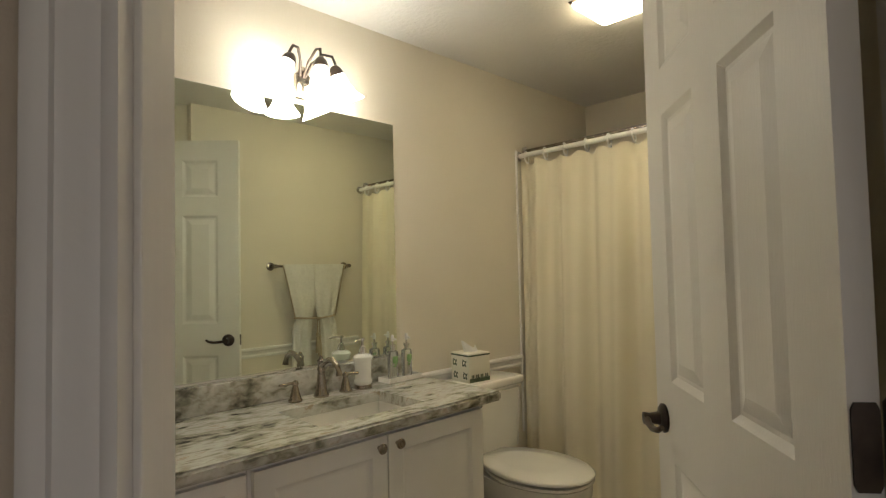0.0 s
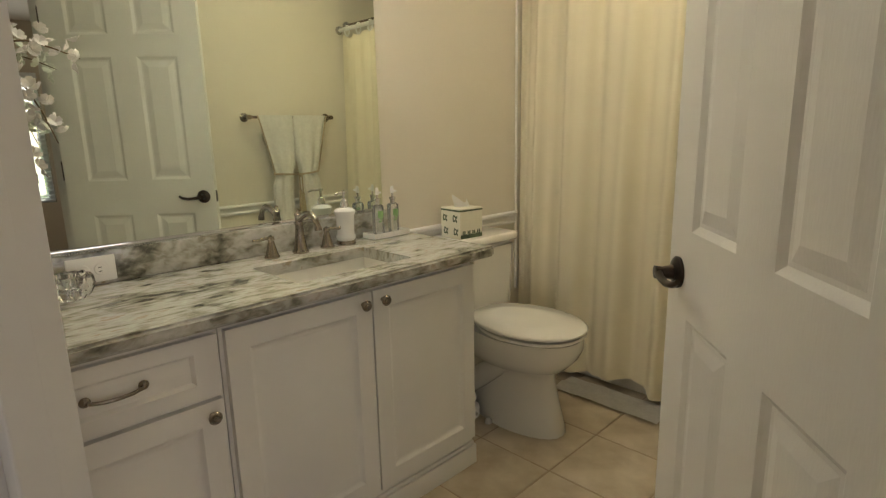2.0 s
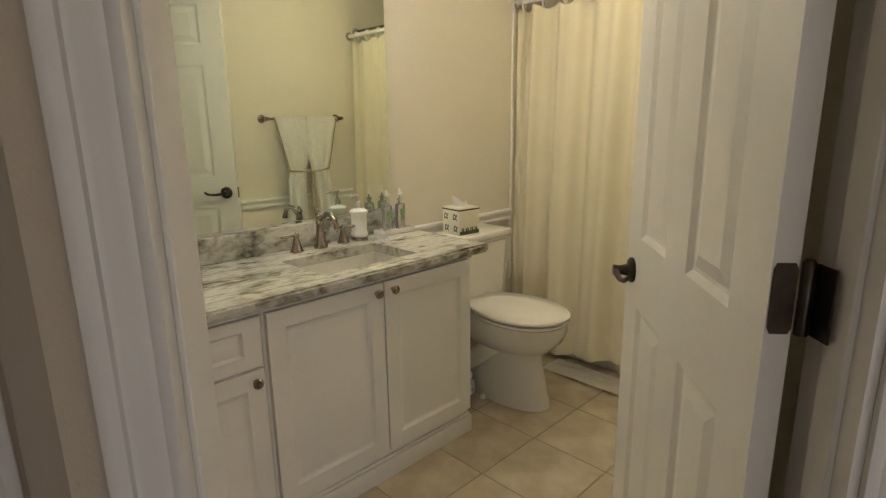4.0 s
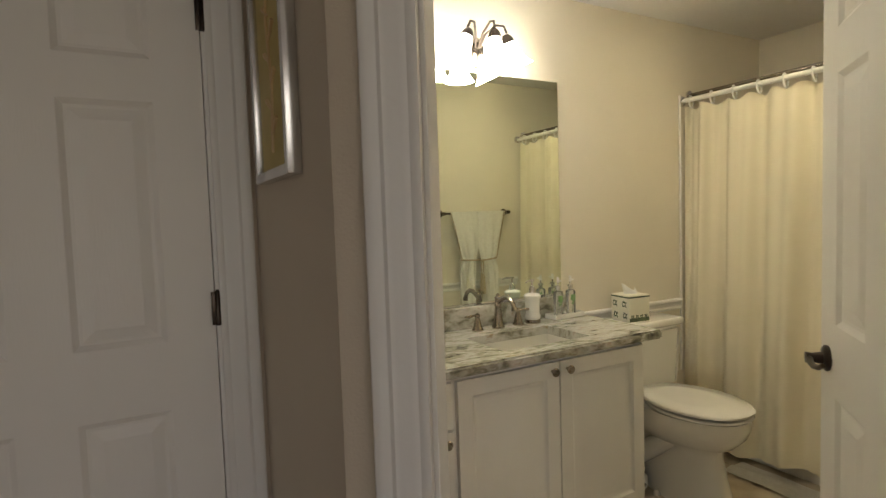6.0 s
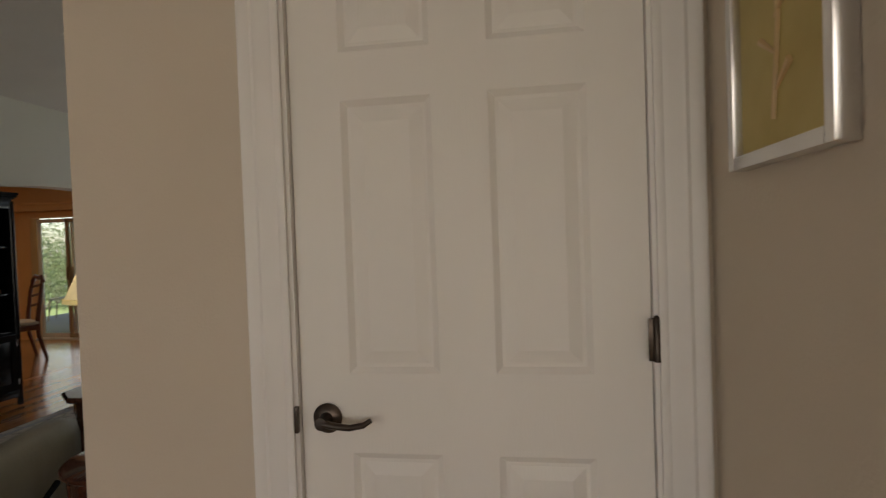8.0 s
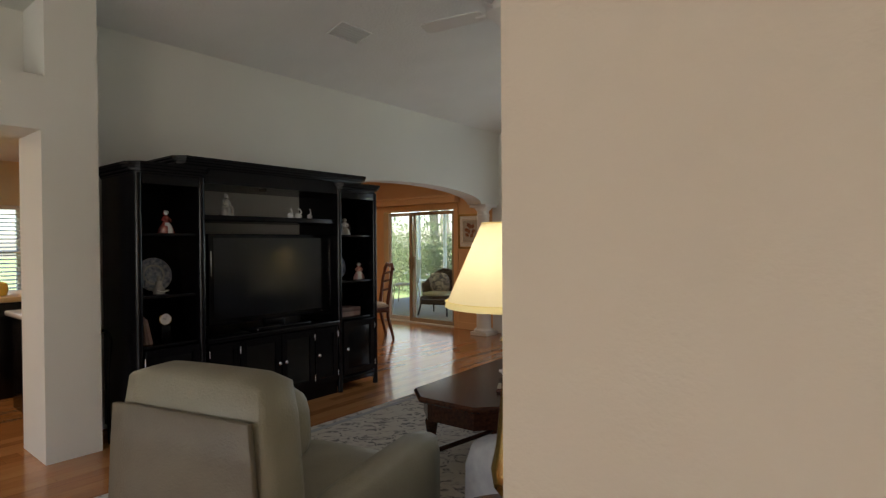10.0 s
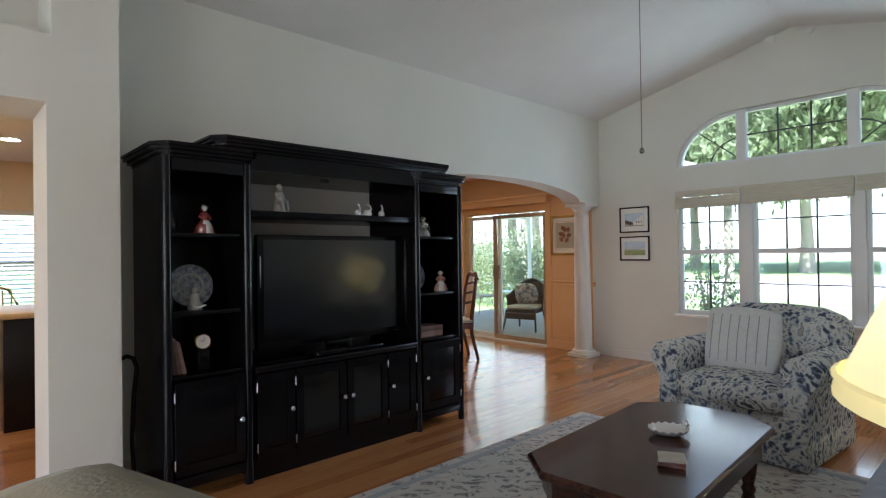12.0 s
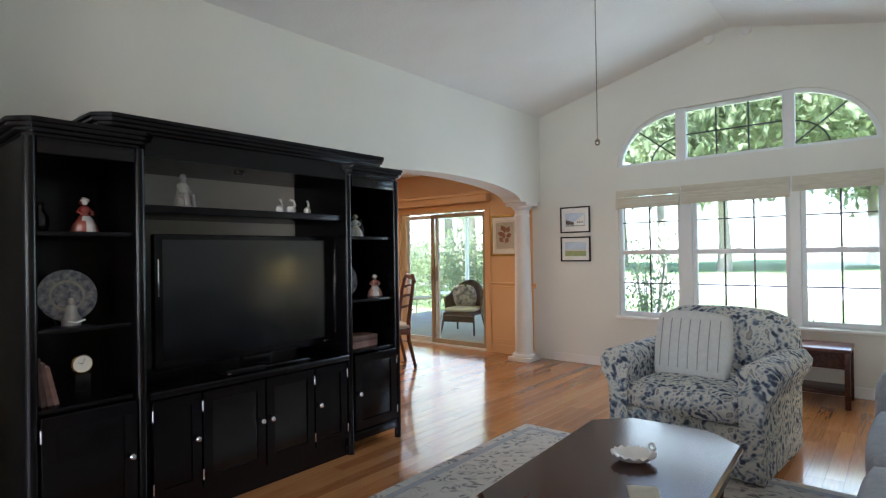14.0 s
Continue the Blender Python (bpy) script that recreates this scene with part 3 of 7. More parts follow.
def rail_profile(length, h=0.062, d=0.022):
    sec = [(0, 0), (-d * 0.4, 0), (-d * 0.55, h * 0.2), (-d * 0.35, h * 0.35), (-d * 0.6, h * 0.6), (-d, h * 0.75), (-d, h * 0.92), (-d * 0.7, h), (0, h)]
    return loft([[(0, y, z) for y, z in sec], [(length, y, z) for y, z in sec]])


structure("chair_rail_mirror_side", moved(rail_profile(0.74), pose(1.93, YM, 0.745)), M_TRIM, "moulded cream chair rail on the bathroom wall", "trim")
structure("chair_rail_towel_side", moved(rail_profile(1.15), pose(2.66, 0.53, 0.745, 0, 0, 180)), M_TRIM, "moulded cream chair rail below the towel bar", "trim")
structure("baseboard_window_wall", box(XE + 0.15, XR, YW - 0.014, YW - 0.001, 0, 0.09, 0.003), M_TRIM, "white baseboard below the window", "baseboard")
structure("baseboard_arch_wall", box(XE, XE + 0.014, 2.26, 4.44, 0, 0.09, 0.003), M_TRIM, "white baseboard behind the media cabinet", "baseboard")
structure("dining_chair_rail", moved(rail_profile(0.66), pose(-5.60, YW, 0.80)), M_DINWALL, "apricot chair rail in the dining room", "trim")
structure("dining_wainscot_trim", box(-5.52, -5.05, YW - 0.008, YW - 0.001, 0.16, 0.175, 0.002), M_DINWALL, "thin panel moulding on the dining room wall", "trim")
structure("dining_baseboard", box(-5.60, XE - 0.11, YW - 0.016, YW - 0.001, 0, 0.10, 0.003), M_DINWALL, "apricot baseboard", "baseboard")
structure("slider_casing", merge(box(-5.66, -5.58, YW - 0.018, YW - 0.001, 0, 1.85, 0.003), merge(box(-7.12, -5.66, YW - 0.018, YW - 0.001, 1.77, 1.85, 0.003), box(-7.20, -7.12, YW - 0.018, YW - 0.001, 0, 1.85, 0.003))), M_DINWALL,
          "apricot casing of the sliding doors", "trim")
val = thing("window_cornice", "apricot wooden cornice box above the sliding doors", "cornice", pose(0, 0, 0), kind="structure")
part("cornice_board", box(-7.5, -5.55, YW - 0.13, YW - 0.02, 1.86, 1.945, 0.004), M_DINWALL, val)
part("cornice_crown", box(-7.54, -5.51, YW - 0.165, YW - 0.018, 1.946, 1.985, 0.012), M_DINWALL, val)


# ---- windows ----
def sash_window(x0, x1, z0, zm, z1, name):
    """A single-hung unit with a grid of dark bars."""
    w = thing(name, "white vinyl single-hung window with dark grid bars", "window", kind="structure")
    y0, y1 = YW + 0.035, YW + 0.085
    f = box(x0, x0 + 0.035, y0, y1, z0, z1, 0.003)
    for args in ((x1 - 0.035, x1, y0, y1, z0, z1), (x0 + 0.035, x1 - 0.035, y0, y1, z0, z0 + 0.045), (x0 + 0.035, x1 - 0.035, y0, y1, z1 - 0.035, z1)):
        box(*args, 0.003, f)
    part("window_frame", f, M_VINYL, w)
    part("meeting_rail", box(x0 + 0.035, x1 - 0.035, y0 - 0.012, y1 - 0.01, zm - 0.022, zm + 0.022, 0.004), M_VINYL, w)
    part("sash_lock", box((x0 + x1) / 2 - 0.03, (x0 + x1) / 2 + 0.03, y0 - 0.03, y0 - 0.010, zm + 0.012, zm + 0.03, 0.004), M_VINYL, w)
    n = 3 if x1 - x0 > 0.75 else 2
    for za, zb in ((z0 + 0.045, zm - 0.022), (zm + 0.022, z1 - 0.035)):
        for i in range(1, n):
            x = x0 + 0.035 + (x1 - x0 - 0.07) * i / n
            part("grid_bar", box(x - 0.007, x + 0.007, y0 + 0.012, y0 + 0.024, za, zb), M_GRID, w)
        h = (za + zb) / 2
        part("grid_bar", box(x0 + 0.035, x1 - 0.035, y0 + 0.013, y0 + 0.023, h - 0.006, h + 0.006), M_GRID, w)
        p = part("pane", box(x0 + 0.03, x1 - 0.03, y0 + 0.028, y0 + 0.032, za - 0.004, zb + 0.004), M_GLASS, w, smooth=None)
        p.visible_shadow = False
    return w


MULL = ((-3.326, -3.222), (-2.422, -2.339))
sash_window(-3.95, MULL[0][0], 0.55, 1.205, 1.83, "window_1")
sash_window(MULL[0][1], MULL[1][0], 0.55, 1.205, 1.83, "window_2")
sash_window(MULL[1][1], -1.78, 0.55, 1.205, 1.83, "window_3")
for a, b in MULL:
    structure("mullion", box(a, b, YW - 0.004, YW + 0.10, 0.55, 1.83, 0.004), M_VINYL, "white mullion between the windows", "trim")
structure("window_sill", box(-3.98, -1.75, YW - 0.055, YW + 0.06, 0.522, 0.549, 0.006), M_TRIM, "white painted window sill", "sill")

arch = thing("window_4", "arched white transom window with dark sunburst bars", "window", kind="structure")


def arch_ring(cx, side, rx, rz, w, y0, y1, n=16):
    """A quarter ellipse frame; side -1 opens to the left."""
    pts = [(math.cos(math.pi / 2 * i / n), math.sin(math.pi / 2 * i / n)) for i in range(n + 1)]
    secs = []
    for c, s in pts:
        a, b2 = (cx + side * rx * c, 2.09 + rz * s), (cx + side * (rx - w) * c, 2.09 + (rz - w) * s)
        secs.append([(a[0], y0, a[1]), (a[0], y1, a[1]), (b2[0], y1, b2[1]), (b2[0], y0, b2[1])])
    return loft(secs)


YA, YB = YW + 0.03, YW + 0.09
for cx, side in ((-3.315, -1), (-2.415, 1)):
    part("curved_frame", arch_ring(cx, side, 0.635, 0.517, 0.035, YA, YB), M_VINYL, arch)
    part("curved_bar", arch_ring(cx, side, 0.30, 0.25, 0.012, YA + 0.012, YA + 0.024), M_GRID, arch)
    part("ray_bar", tube([(cx + side * 0.02, YA + 0.018, 2.12), (cx + side * 0.43, YA + 0.018, 2.45)], 0.007, 6), M_GRID, arch)
    part("bottom_frame", box(min(cx, cx + side * 0.60), max(cx, cx + side * 0.60), YA, YB, 2.09, 2.12, 0.003), M_VINYL, arch)
    part("post", box(cx - 0.045, cx + 0.045, YA - 0.02, YB, 2.09, 2.603, 0.004), M_VINYL, arch)
    n = 14
    rim = [(cx, 2.09)] + [(cx + side * 0.61 * math.cos(math.pi / 2 * i / n), 2.09 + 0.495 * math.sin(math.pi / 2 * i / n)) for i in range(n + 1)]
    p = part("pane", loft([[(x, y, z) for x, z in rim] for y in (YA + 0.028, YA + 0.032)]), M_GLASS, arch, smooth=None)
    p.visible_shadow = False
mid = box(-3.27, -2.46, YA, YB, 2.09, 2.12, 0.003)
box(-3.27, -2.46, YA, YB, 2.57, 2.603, 0.003, mid)
part("middle_frame", mid, M_VINYL, arch)
for x in (-3.0, -2.73):
    part("grid_bar", box(x - 0.007, x + 0.007, YA + 0.012, YA + 0.024, 2.12, 2.57), M_GRID, arch)
part("grid_bar", box(-3.27, -2.46, YA + 0.013, YA + 0.023, 2.34, 2.353), M_GRID, arch)
part("pane", box(-3.27, -2.46, YA + 0.028, YA + 0.032, 2.115, 2.575), M_GLASS, arch, smooth=None).visible_shadow = False

# sliding doors
for i, (a, b, y) in enumerate(((-7.10, -6.50, YW + 0.075), (-6.60, -5.68, YW + 0.035))):
    d = thing("door_%d" % (i + 3), "sliding glass door in a bronze aluminium frame", "sliding door", kind="structure")
    f = box(a, a + 0.05, y, y + 0.035, 0.02, 1.75, 0.003)
    for args in ((b - 0.05, b, y, y + 0.035, 0.02, 1.75), (a + 0.05, b - 0.05, y, y + 0.035, 0.02, 0.08), (a + 0.05, b - 0.05, y, y + 0.035, 1.70, 1.75)):
        box(*args, 0.003, f)
    part("door_frame", f, M_ALU if i else M_VINYL, d)
    part("pane", box(a + 0.045, b - 0.045, y + 0.015, y + 0.019, 0.075, 1.705), M_GLASS, d, smooth=None).visible_shadow = False
    part("door_pull", box(b - 0.035 if i == 0 else a + 0.015, b - 0.015 if i == 0 else a + 0.035, y - 0.03, y - 0.001, 0.85, 1.05, 0.006), M_ALU, d)
structure("slider_track", box(-7.12, -5.66, YW - 0.01, YW + 0.14, -0.012, 0.018, 0.003), M_VINYL, "pale aluminium sliding door track", "trim")

# window of the south wall and of the kitchen, with slatted blinds
def blind_window(name, m, w, h, label, lit):
    t = thing(name, label, "window", m, kind="structure")
    f = box(-w / 2, -w / 2 + 0.05, 0, 0.06, 0, h, 0.003)
    for args in ((w / 2 - 0.05, w / 2, 0, 0.06, 0, h), (-w / 2 + 0.05, w / 2 - 0.05, 0, 0.06, 0, 0.05), (-w / 2 + 0.05, w / 2 - 0.05, 0, 0.06, h - 0.05, h)):
        box(*args, 0.003, f)
    part("window_frame", f, M_VINYL, t)
    part("middle_rail", box(-w / 2 + 0.05, w / 2 - 0.05, 0.005, 0.05, h / 2 - 0.02, h / 2 + 0.02, 0.003), M_VINYL, t)
    part("headrail", box(-w / 2, w / 2, -0.06, -0.005, h - 0.05, h, 0.004), M_VINYL, t)
    slat = mesh_of(moved(box(-w / 2 + 0.01, w / 2 - 0.01, -0.022, 0.022, -0.0012, 0.0012), pose(0, 0, 0, 18, 0, 0)), "slat", M_VINYL)
    k = int((h - 0.08) / 0.05)
    for i in range(k):
        o = new("slat", slat)
        o.parent, o.location = t, (0, -0.032, 0.03 + i * 0.05)
    return t


# west part added beyond the pane the mirror shows, to light the hall
blind_window("window_5", pose(0.40, -3.66, 0.55, 0, 0, 180), 2.60, 1.37, "white window with open slatted blinds", 1)
# no such window is known; added as an opening for the fill lamp
blind_window("window_7", pose(-2.95, -3.66, 0.40, 0, 0, 180), 1.90, 1.60, "unseen wide white window with open slatted blinds, added for fill light", 1)
blind_window("window_6", pose(-9.04, 2.25, 0.62, 0, 0, 90), 1.40, 1.14, "white window behind open slatted blinds in the kitchen", 1)

# ---- doors ----
def panel_relief(b, x0, x1, z0, z1, y, s):
    """A routed raised panel in the plane y; s is the outward direction along y."""
    steps = [(0, 0), (0.006, 0.004), (0.014, 0.009), (0.022, 0.009), (0.050, 0.002)]
    rings = []
    fit_k = min(1.0, 0.38 * min(x1 - x0, z1 - z0) / 0.050)
    for inset, depth in [(i * fit_k, d) for i, d in steps]:
        yy = y - s * depth
        rings.append([b.verts.new(p) for p in ((x0 + inset, yy, z0 + inset), (x1 - inset, yy, z0 + inset), (x1 - inset, yy, z1 - inset), (x0 + inset, yy, z1 - inset))])
    for a, c in zip(rings, rings[1:]):
        for k in range(4):
            b.faces.new((a[k], a[(k + 1) % 4], c[(k + 1) % 4], c[k]))
    b.faces.new(rings[-1])


def six_panel_slab(w, h, t, flip=False):
    """A moulded six-panel leaf, x from 0 to w, y from 0 to t."""
    st, mid = 0.117, 0.124
    pw = (w - 2 * st - mid) / 2
    xs = [(st, st + pw), (st + pw + mid, w - st)]
    zs = [(0.235, 0.805), (0.985, 1.598), (1.705, 1.915)]
    holes = [(a, b2, c, d) for a, b2 in xs for c, d in zs]
    b = grid_wall([0, w], [0, h], holes, t)
    kill = [f for f in b.faces if abs(f.normal.y) < 0.5 and 0.01 < f.calc_center_median().x < w - 0.01 and 0.01 < f.calc_center_median().z < h - 0.01]
    bmesh.ops.delete(b, geom=kill, context="FACES")
    for a, b2, c, d in holes:
        panel_relief(b, a, b2, c, d, 0, -1)
        panel_relief(b, a, b2, c, d, t, 1)
    bmesh.ops.remove_doubles(b, verts=b.verts, dist=1e-5)
    bmesh.ops.recalc_face_normals(b, faces=b.faces)
    return b


def lever(parent, x, z, y, s, toward):
    """A lever handle with a round rose; s: which side of the leaf, toward: which way the lever points."""
    rose = moved(lathe([(0, 0), (0.033, 0), (0.034, 0.006), (0.028, 0.011), (0.016, 0.014), (0.012, 0.035), (0.014, 0.05), (0, 0.052)], 24), pose(x, y, z, -90 * s, 0, 0) if s > 0 else pose(x, y, z, 90, 0, 0))
    h = part("handle", rose, M_BRONZE, parent, "oil-rubbed bronze lever handle")
    pts = [(x, y + s * 0.043, z), (x + toward * 0.03, y + s * 0.047, z - 0.004), (x + toward * 0.065, y + s * 0.047, z - 0.007), (x + toward * 0.095, y + s * 0.044, z - 0.002), (x + toward * 0.112, y + s * 0.040, z + 0.008)]
    part("lever", tube(pts, 0.008, 10, [1.1, 1.0, 0.9, 0.85, 0.7]), M_BRONZE, h)


def hinge(parent, x, y, z, m=None):
    b = lathe([(0, 0), (0.007, 0), (0.007, 0.09), (0.004, 0.094), (0, 0.096)], 12)
    moved(b, pose(x, y, z - 0.045))
    box(x - 0.016, x + 0.016, y + 0.002, y + 0.005, z - 0.044, z + 0.044, 0.001, b)
    return part("hinge", b, M_BRONZE, parent, "dark bronze butt hinge")


closet = thing("door_1", "closed white six-panel closet door with bronze lever handle", "door", pose(-0.516, 1.606, 0.008), kind="structure")
part("door_leaf", six_panel_slab(0.770, 2.030, 0.035), M_DOOR, closet, smooth=None)
lever(closet, 0.062, 0.885, 0, -1, 1)
part("latch_plate", box(-0.010, -0.001, -0.026, -0.012, 0.855, 0.915, 0.002), M_BRONZE, closet)
for z in (0.30, 1.062, 1.83):
    hinge(closet, 0.776, -0.022, z)
stopper = tube([(0.776, -0.02, 1.878), (0.776, -0.055, 1.882), (0.74, -0.075, 1.882)], 0.005, 8)
merge(stopper, tube([(0.776, -0.045, 1.882), (0.805, -0.06, 1.882)], 0.006, 8))
part("hinge_stop", stopper, M_BRONZE, closet, "bronze hinge pin door stop")

OPEN = 40.5
bath_door = thing("door_2", "open white six-panel bathroom door with dark bronze lever", "door", pose(1.115, 0.293, 0.008, 0, 0, OPEN), kind="structure")
part("door_leaf", six_panel_slab(0.750, 2.030, 0.035), M_DOOR, bath_door, smooth=None)
lever(bath_door, 0.690, 0.890, 0.035, 1, -1)
lever(bath_door, 0.690, 0.890, 0.0, -1, -1)
part("latch_plate", box(0.749, 0.752, 0.006, 0.029, 0.860, 0.920, 0.0008), M_BRONZE, bath_door)
for z in (0.30, 1.040, 1.80):
    b = prism([(0.002, -0.042), (0.006, -0.050), (0.029, -0.050), (0.033, -0.042), (0.033, 0.042), (0.029, 0.050), (0.006, 0.050), (0.002, 0.042)], 0.0005, 0.003)
    moved(b, Matrix.Translation((0, 0, z)) @ Matrix(((0, 0, -1, 0), (1, 0, 0, 0), (0, 1, 0, 0), (0, 0, 0, 1))))
    merge(b, moved(lathe([(0, 0), (0.009, 0), (0.009, 0.10), (0.005, 0.106), (0, 0.107)], 12), pose(-0.004, -0.010, z - 0.05)))
    merge(b, moved(box(-0.036, 0.0, -0.0015, 0.0015, z - 0.05, z + 0.05), pose(-0.004, -0.022, 0, 0, 0, 4)))
    part("hinge", b, M_BRONZE, bath_door, "dark bronze butt hinge")

# ---- picture in the hall ----
pic = thing("framed_print", "ochre botanical print in a bright silver frame on the hall wall", "picture", pose(XP - 0.001, 1.245, 1.385))
W2, HH = 0.16, 0.62
fr = box(-0.030, 0, -W2, -W2 + 0.022, 0, HH, 0.003)
for args in ((-0.030, 0, W2 - 0.022, W2, 0, HH), (-0.030, 0, -W2 + 0.022, W2 - 0.022, 0, 0.022), (-0.030, 0, -W2 + 0.022, W2 - 0.022, HH - 0.022, HH)):
    box(*args, 0.003, fr)
part("frame", fr, M_SILVER, pic, "polished silver moulding")
part("print", box(-0.014, -0.010, -W2 + 0.022, W2 - 0.022, 0.022, HH - 0.022), M_GOLDPRINT, pic)
stalk = tube([(-0.0155, 0.02, 0.06), (-0.0155, 0.0, 0.2), (-0.0155, 0.03, 0.34), (-0.0155, 0.01, 0.52)], 0.004, 6)
for k in range(9):
    zz = 0.10 + 0.05 * k
    merge(stalk, tube([(-0.0155, 0.012, zz), (-0.0155, 0.012 + (0.045 if k % 2 else -0.045), zz + 0.03)], 0.005, 6, [0.5, 1.2]))
part("drawn_stalk", stalk, M_OAK, pic)

# ---- vanity ----
X0, XS, X1 = 0.495, 0.949, 1.823
YF = 1.556


def cabinet_front(b2, x0, x1, z0, z1, mat, parent, name="door"):
    """A cabinet door or drawer front with a routed raised panel."""
    b = grid_wall([x0, x1], [z0, z1], [(x0 + 0.055, x1 - 0.055, z0 + (0.055 if z1 - z0 > 0.3 else 0.035), z1 - (0.055 if z1 - z0 > 0.3 else 0.035))], 0.019)
    moved(b, pose(0, YF - 0.019, 0))
    kill = [f for f in b.faces if abs(f.normal.y) < 0.5 and x0 + 0.01 < f.calc_center_median().x < x1 - 0.01 and z0 + 0.01 < f.calc_center_median().z < z1 - 0.01]
    bmesh.ops.delete(b, geom=kill, context="FACES")
    e = 0.055 if z1 - z0 > 0.3 else 0.035
    panel_relief(b, x0 + 0.055, x1 - 0.055, z0 + e, z1 - e, YF - 0.019, -1)
    bmesh.ops.recalc_face_normals(b, faces=b.faces)
    return part(name, b, mat, parent)


def knob(parent, x, z):
    part("knob", moved(lathe([(0, 0), (0.006, 0), (0.006, 0.012), (0.015, 0.017), (0.016, 0.023), (0.012, 0.028), (0.008, 0.0275), (0.0065, 0.030), (0, 0.031)], 20), pose(x, YF - 0.0195, z, 90, 0, 0)), M_NICKEL, parent, "ringed pewter knob")


drawers = thing("drawer_cabinet", "white raised-panel drawer cabinet under the granite counter", "cabinet")
part("body", box(X0 + 0.002, XS - 0.002, YF, YM - 0.005, 0.09, 0.772), M_CAB, drawers)
f = cabinet_front(drawers, X0 + 0.012, XS - 0.010, 0.612, 0.758, M_CAB, drawers, "drawer_front")
pull = tube([(0.668, YF - 0.018, 0.69), (0.674, YF - 0.036, 0.689), (0.696, YF - 0.043, 0.687), (0.722, YF - 0.044, 0.686), (0.748, YF - 0.043, 0.687), (0.770, YF - 0.036, 0.689), (0.776, YF - 0.018, 0.69)], 0.0042, 10)
for x in (0.668, 0.776):
    merge(pull, moved(lathe([(0, 0), (0.010, 0), (0.011, 0.004), (0.006, 0.010), (0, 0.012)], 16), pose(x, YF - 0.0195, 0.69, 90, 0, 0)))
part("pull", pull, M_NICKEL, f, "curved pewter bar pull")
f = cabinet_front(drawers, X0 + 0.012, XS - 0.010, 0.115, 0.598, M_CAB, drawers)
knob(f, 0.908, 0.566)
sinkcab = thing("sink_cabinet", "white raised-panel sink cabinet with two doors", "cabinet")
for pname, args in (("side_panel", (XS, XS + 0.016, YF, YM - 0.005, 0.09, 0.772)), ("side_panel", (X1 - 0.016, X1, YF, YM - 0.005, 0.09, 0.772)),
                    ("bottom_panel", (XS + 0.016, X1 - 0.016, YF, YM - 0.005, 0.09, 0.106)), ("back_panel", (XS + 0.016, X1 - 0.016, YM - 0.015, YM - 0.005, 0.106, 0.772)),
                    ("top_rail", (XS + 0.016, X1 - 0.016, YF, YF + 0.016, 0.74, 0.772)), ("bottom_rail", (XS + 0.016, X1 - 0.016, YF, YF + 0.016, 0.106, 0.14))):
    part(pname, box(*args), M_CAB, sinkcab)
f = cabinet_front(sinkcab, XS + 0.010, 1.384, 0.115, 0.758, M_CAB, sinkcab)
knob(f, 1.352, 0.728)
f = cabinet_front(sinkcab, 1.390, X1 - 0.004, 0.115, 0.758, M_CAB, sinkcab)
knob(f, 1.422, 0.728)
part("base_moulding", merge(box(X0, X1 + 0.012, YF - 0.012, YM - 0.006, 0, 0.075, 0.003), box(X0, X1 + 0.006, YF - 0.006, YM - 0.006, 0.075, 0.089, 0.004)), M_CAB, sinkcab)

counter = thing("countertop", "grey and white veined granite countertop with backsplash", "countertop")
top = grid_wall([X0 + 0.001, 1.905], [1.511, YM - 0.001], [(1.19, 1.60, 1.60, 1.86)], 0.036)
moved(top, Matrix(((1, 0, 0, 0), (0, 0, 1, 0), (0, -1, 0, 0.812), (0, 0, 0, 1))))
bmesh.ops.bevel(top, geom=[e for e in top.edges if all(abs(v.co.y - 1.511) < 1e-4 or abs(v.co.x - 1.905) < 1e-4 for v in e.verts)], offset=0.008, segments=3, affect="EDGES")
part("slab", top, M_GRANITE, counter)
part("backsplash", box(X0 + 0.001, 1.86, YM - 0.021, YM - 0.001, 0.813, 0.905, 0.003), M_GRANITE, counter)
basin = thing("sink_basin", "white undermount rectangular porcelain sink", "sink")
bw = bmesh.new()
rings = []
for z, g in ((0.775, 0.0), (0.70, 0.006), (0.665, 0.025), (0.652, 0.07)):
    rings.append([bw.verts.new(p) for p in ((1.185 + g, 1.595 + g, z), (1.605 - g, 1.595 + g, z), (1.605 - g, 1.865 - g, z), (1.185 + g, 1.865 - g, z))])
for a, c in zip(rings, rings[1:]):
    for k in range(4):
        bw.faces.new((a[k], a[(k + 1) % 4], c[(k + 1) % 4], c[k]))
bw.faces.new(rings[-1])
bmesh.ops.recalc_face_normals(bw, faces=bw.faces)
bmesh.ops.solidify(bw, geom=list(bw.faces), thickness=-0.008)
part("bowl", bw, M_PORC, basin, smooth=30)
part("drain", moved(lathe([(0, 0.004), (0.016, 0.005), (0.021, 0.002), (0.022, 0)], 20), pose(1.39, 1.73, 0.653)), M_NICKEL, basin)

taps = thing("faucet", "brushed nickel widespread faucet with two lever handles", "faucet", pose(1.405, 1.945, 0.813))
body = lathe([(0, 0), (0.027, 0), (0.028, 0.006), (0.022, 0.014), (0.017, 0.05), (0.013, 0.09), (0.015, 0.10), (0.012, 0.108), (0.012, 0.125), (0.015, 0.13), (0.008, 0.137), (0.006, 0.146), (0, 0.149)], 24)
sp = part("spout_body", body, M_NICKEL, taps)
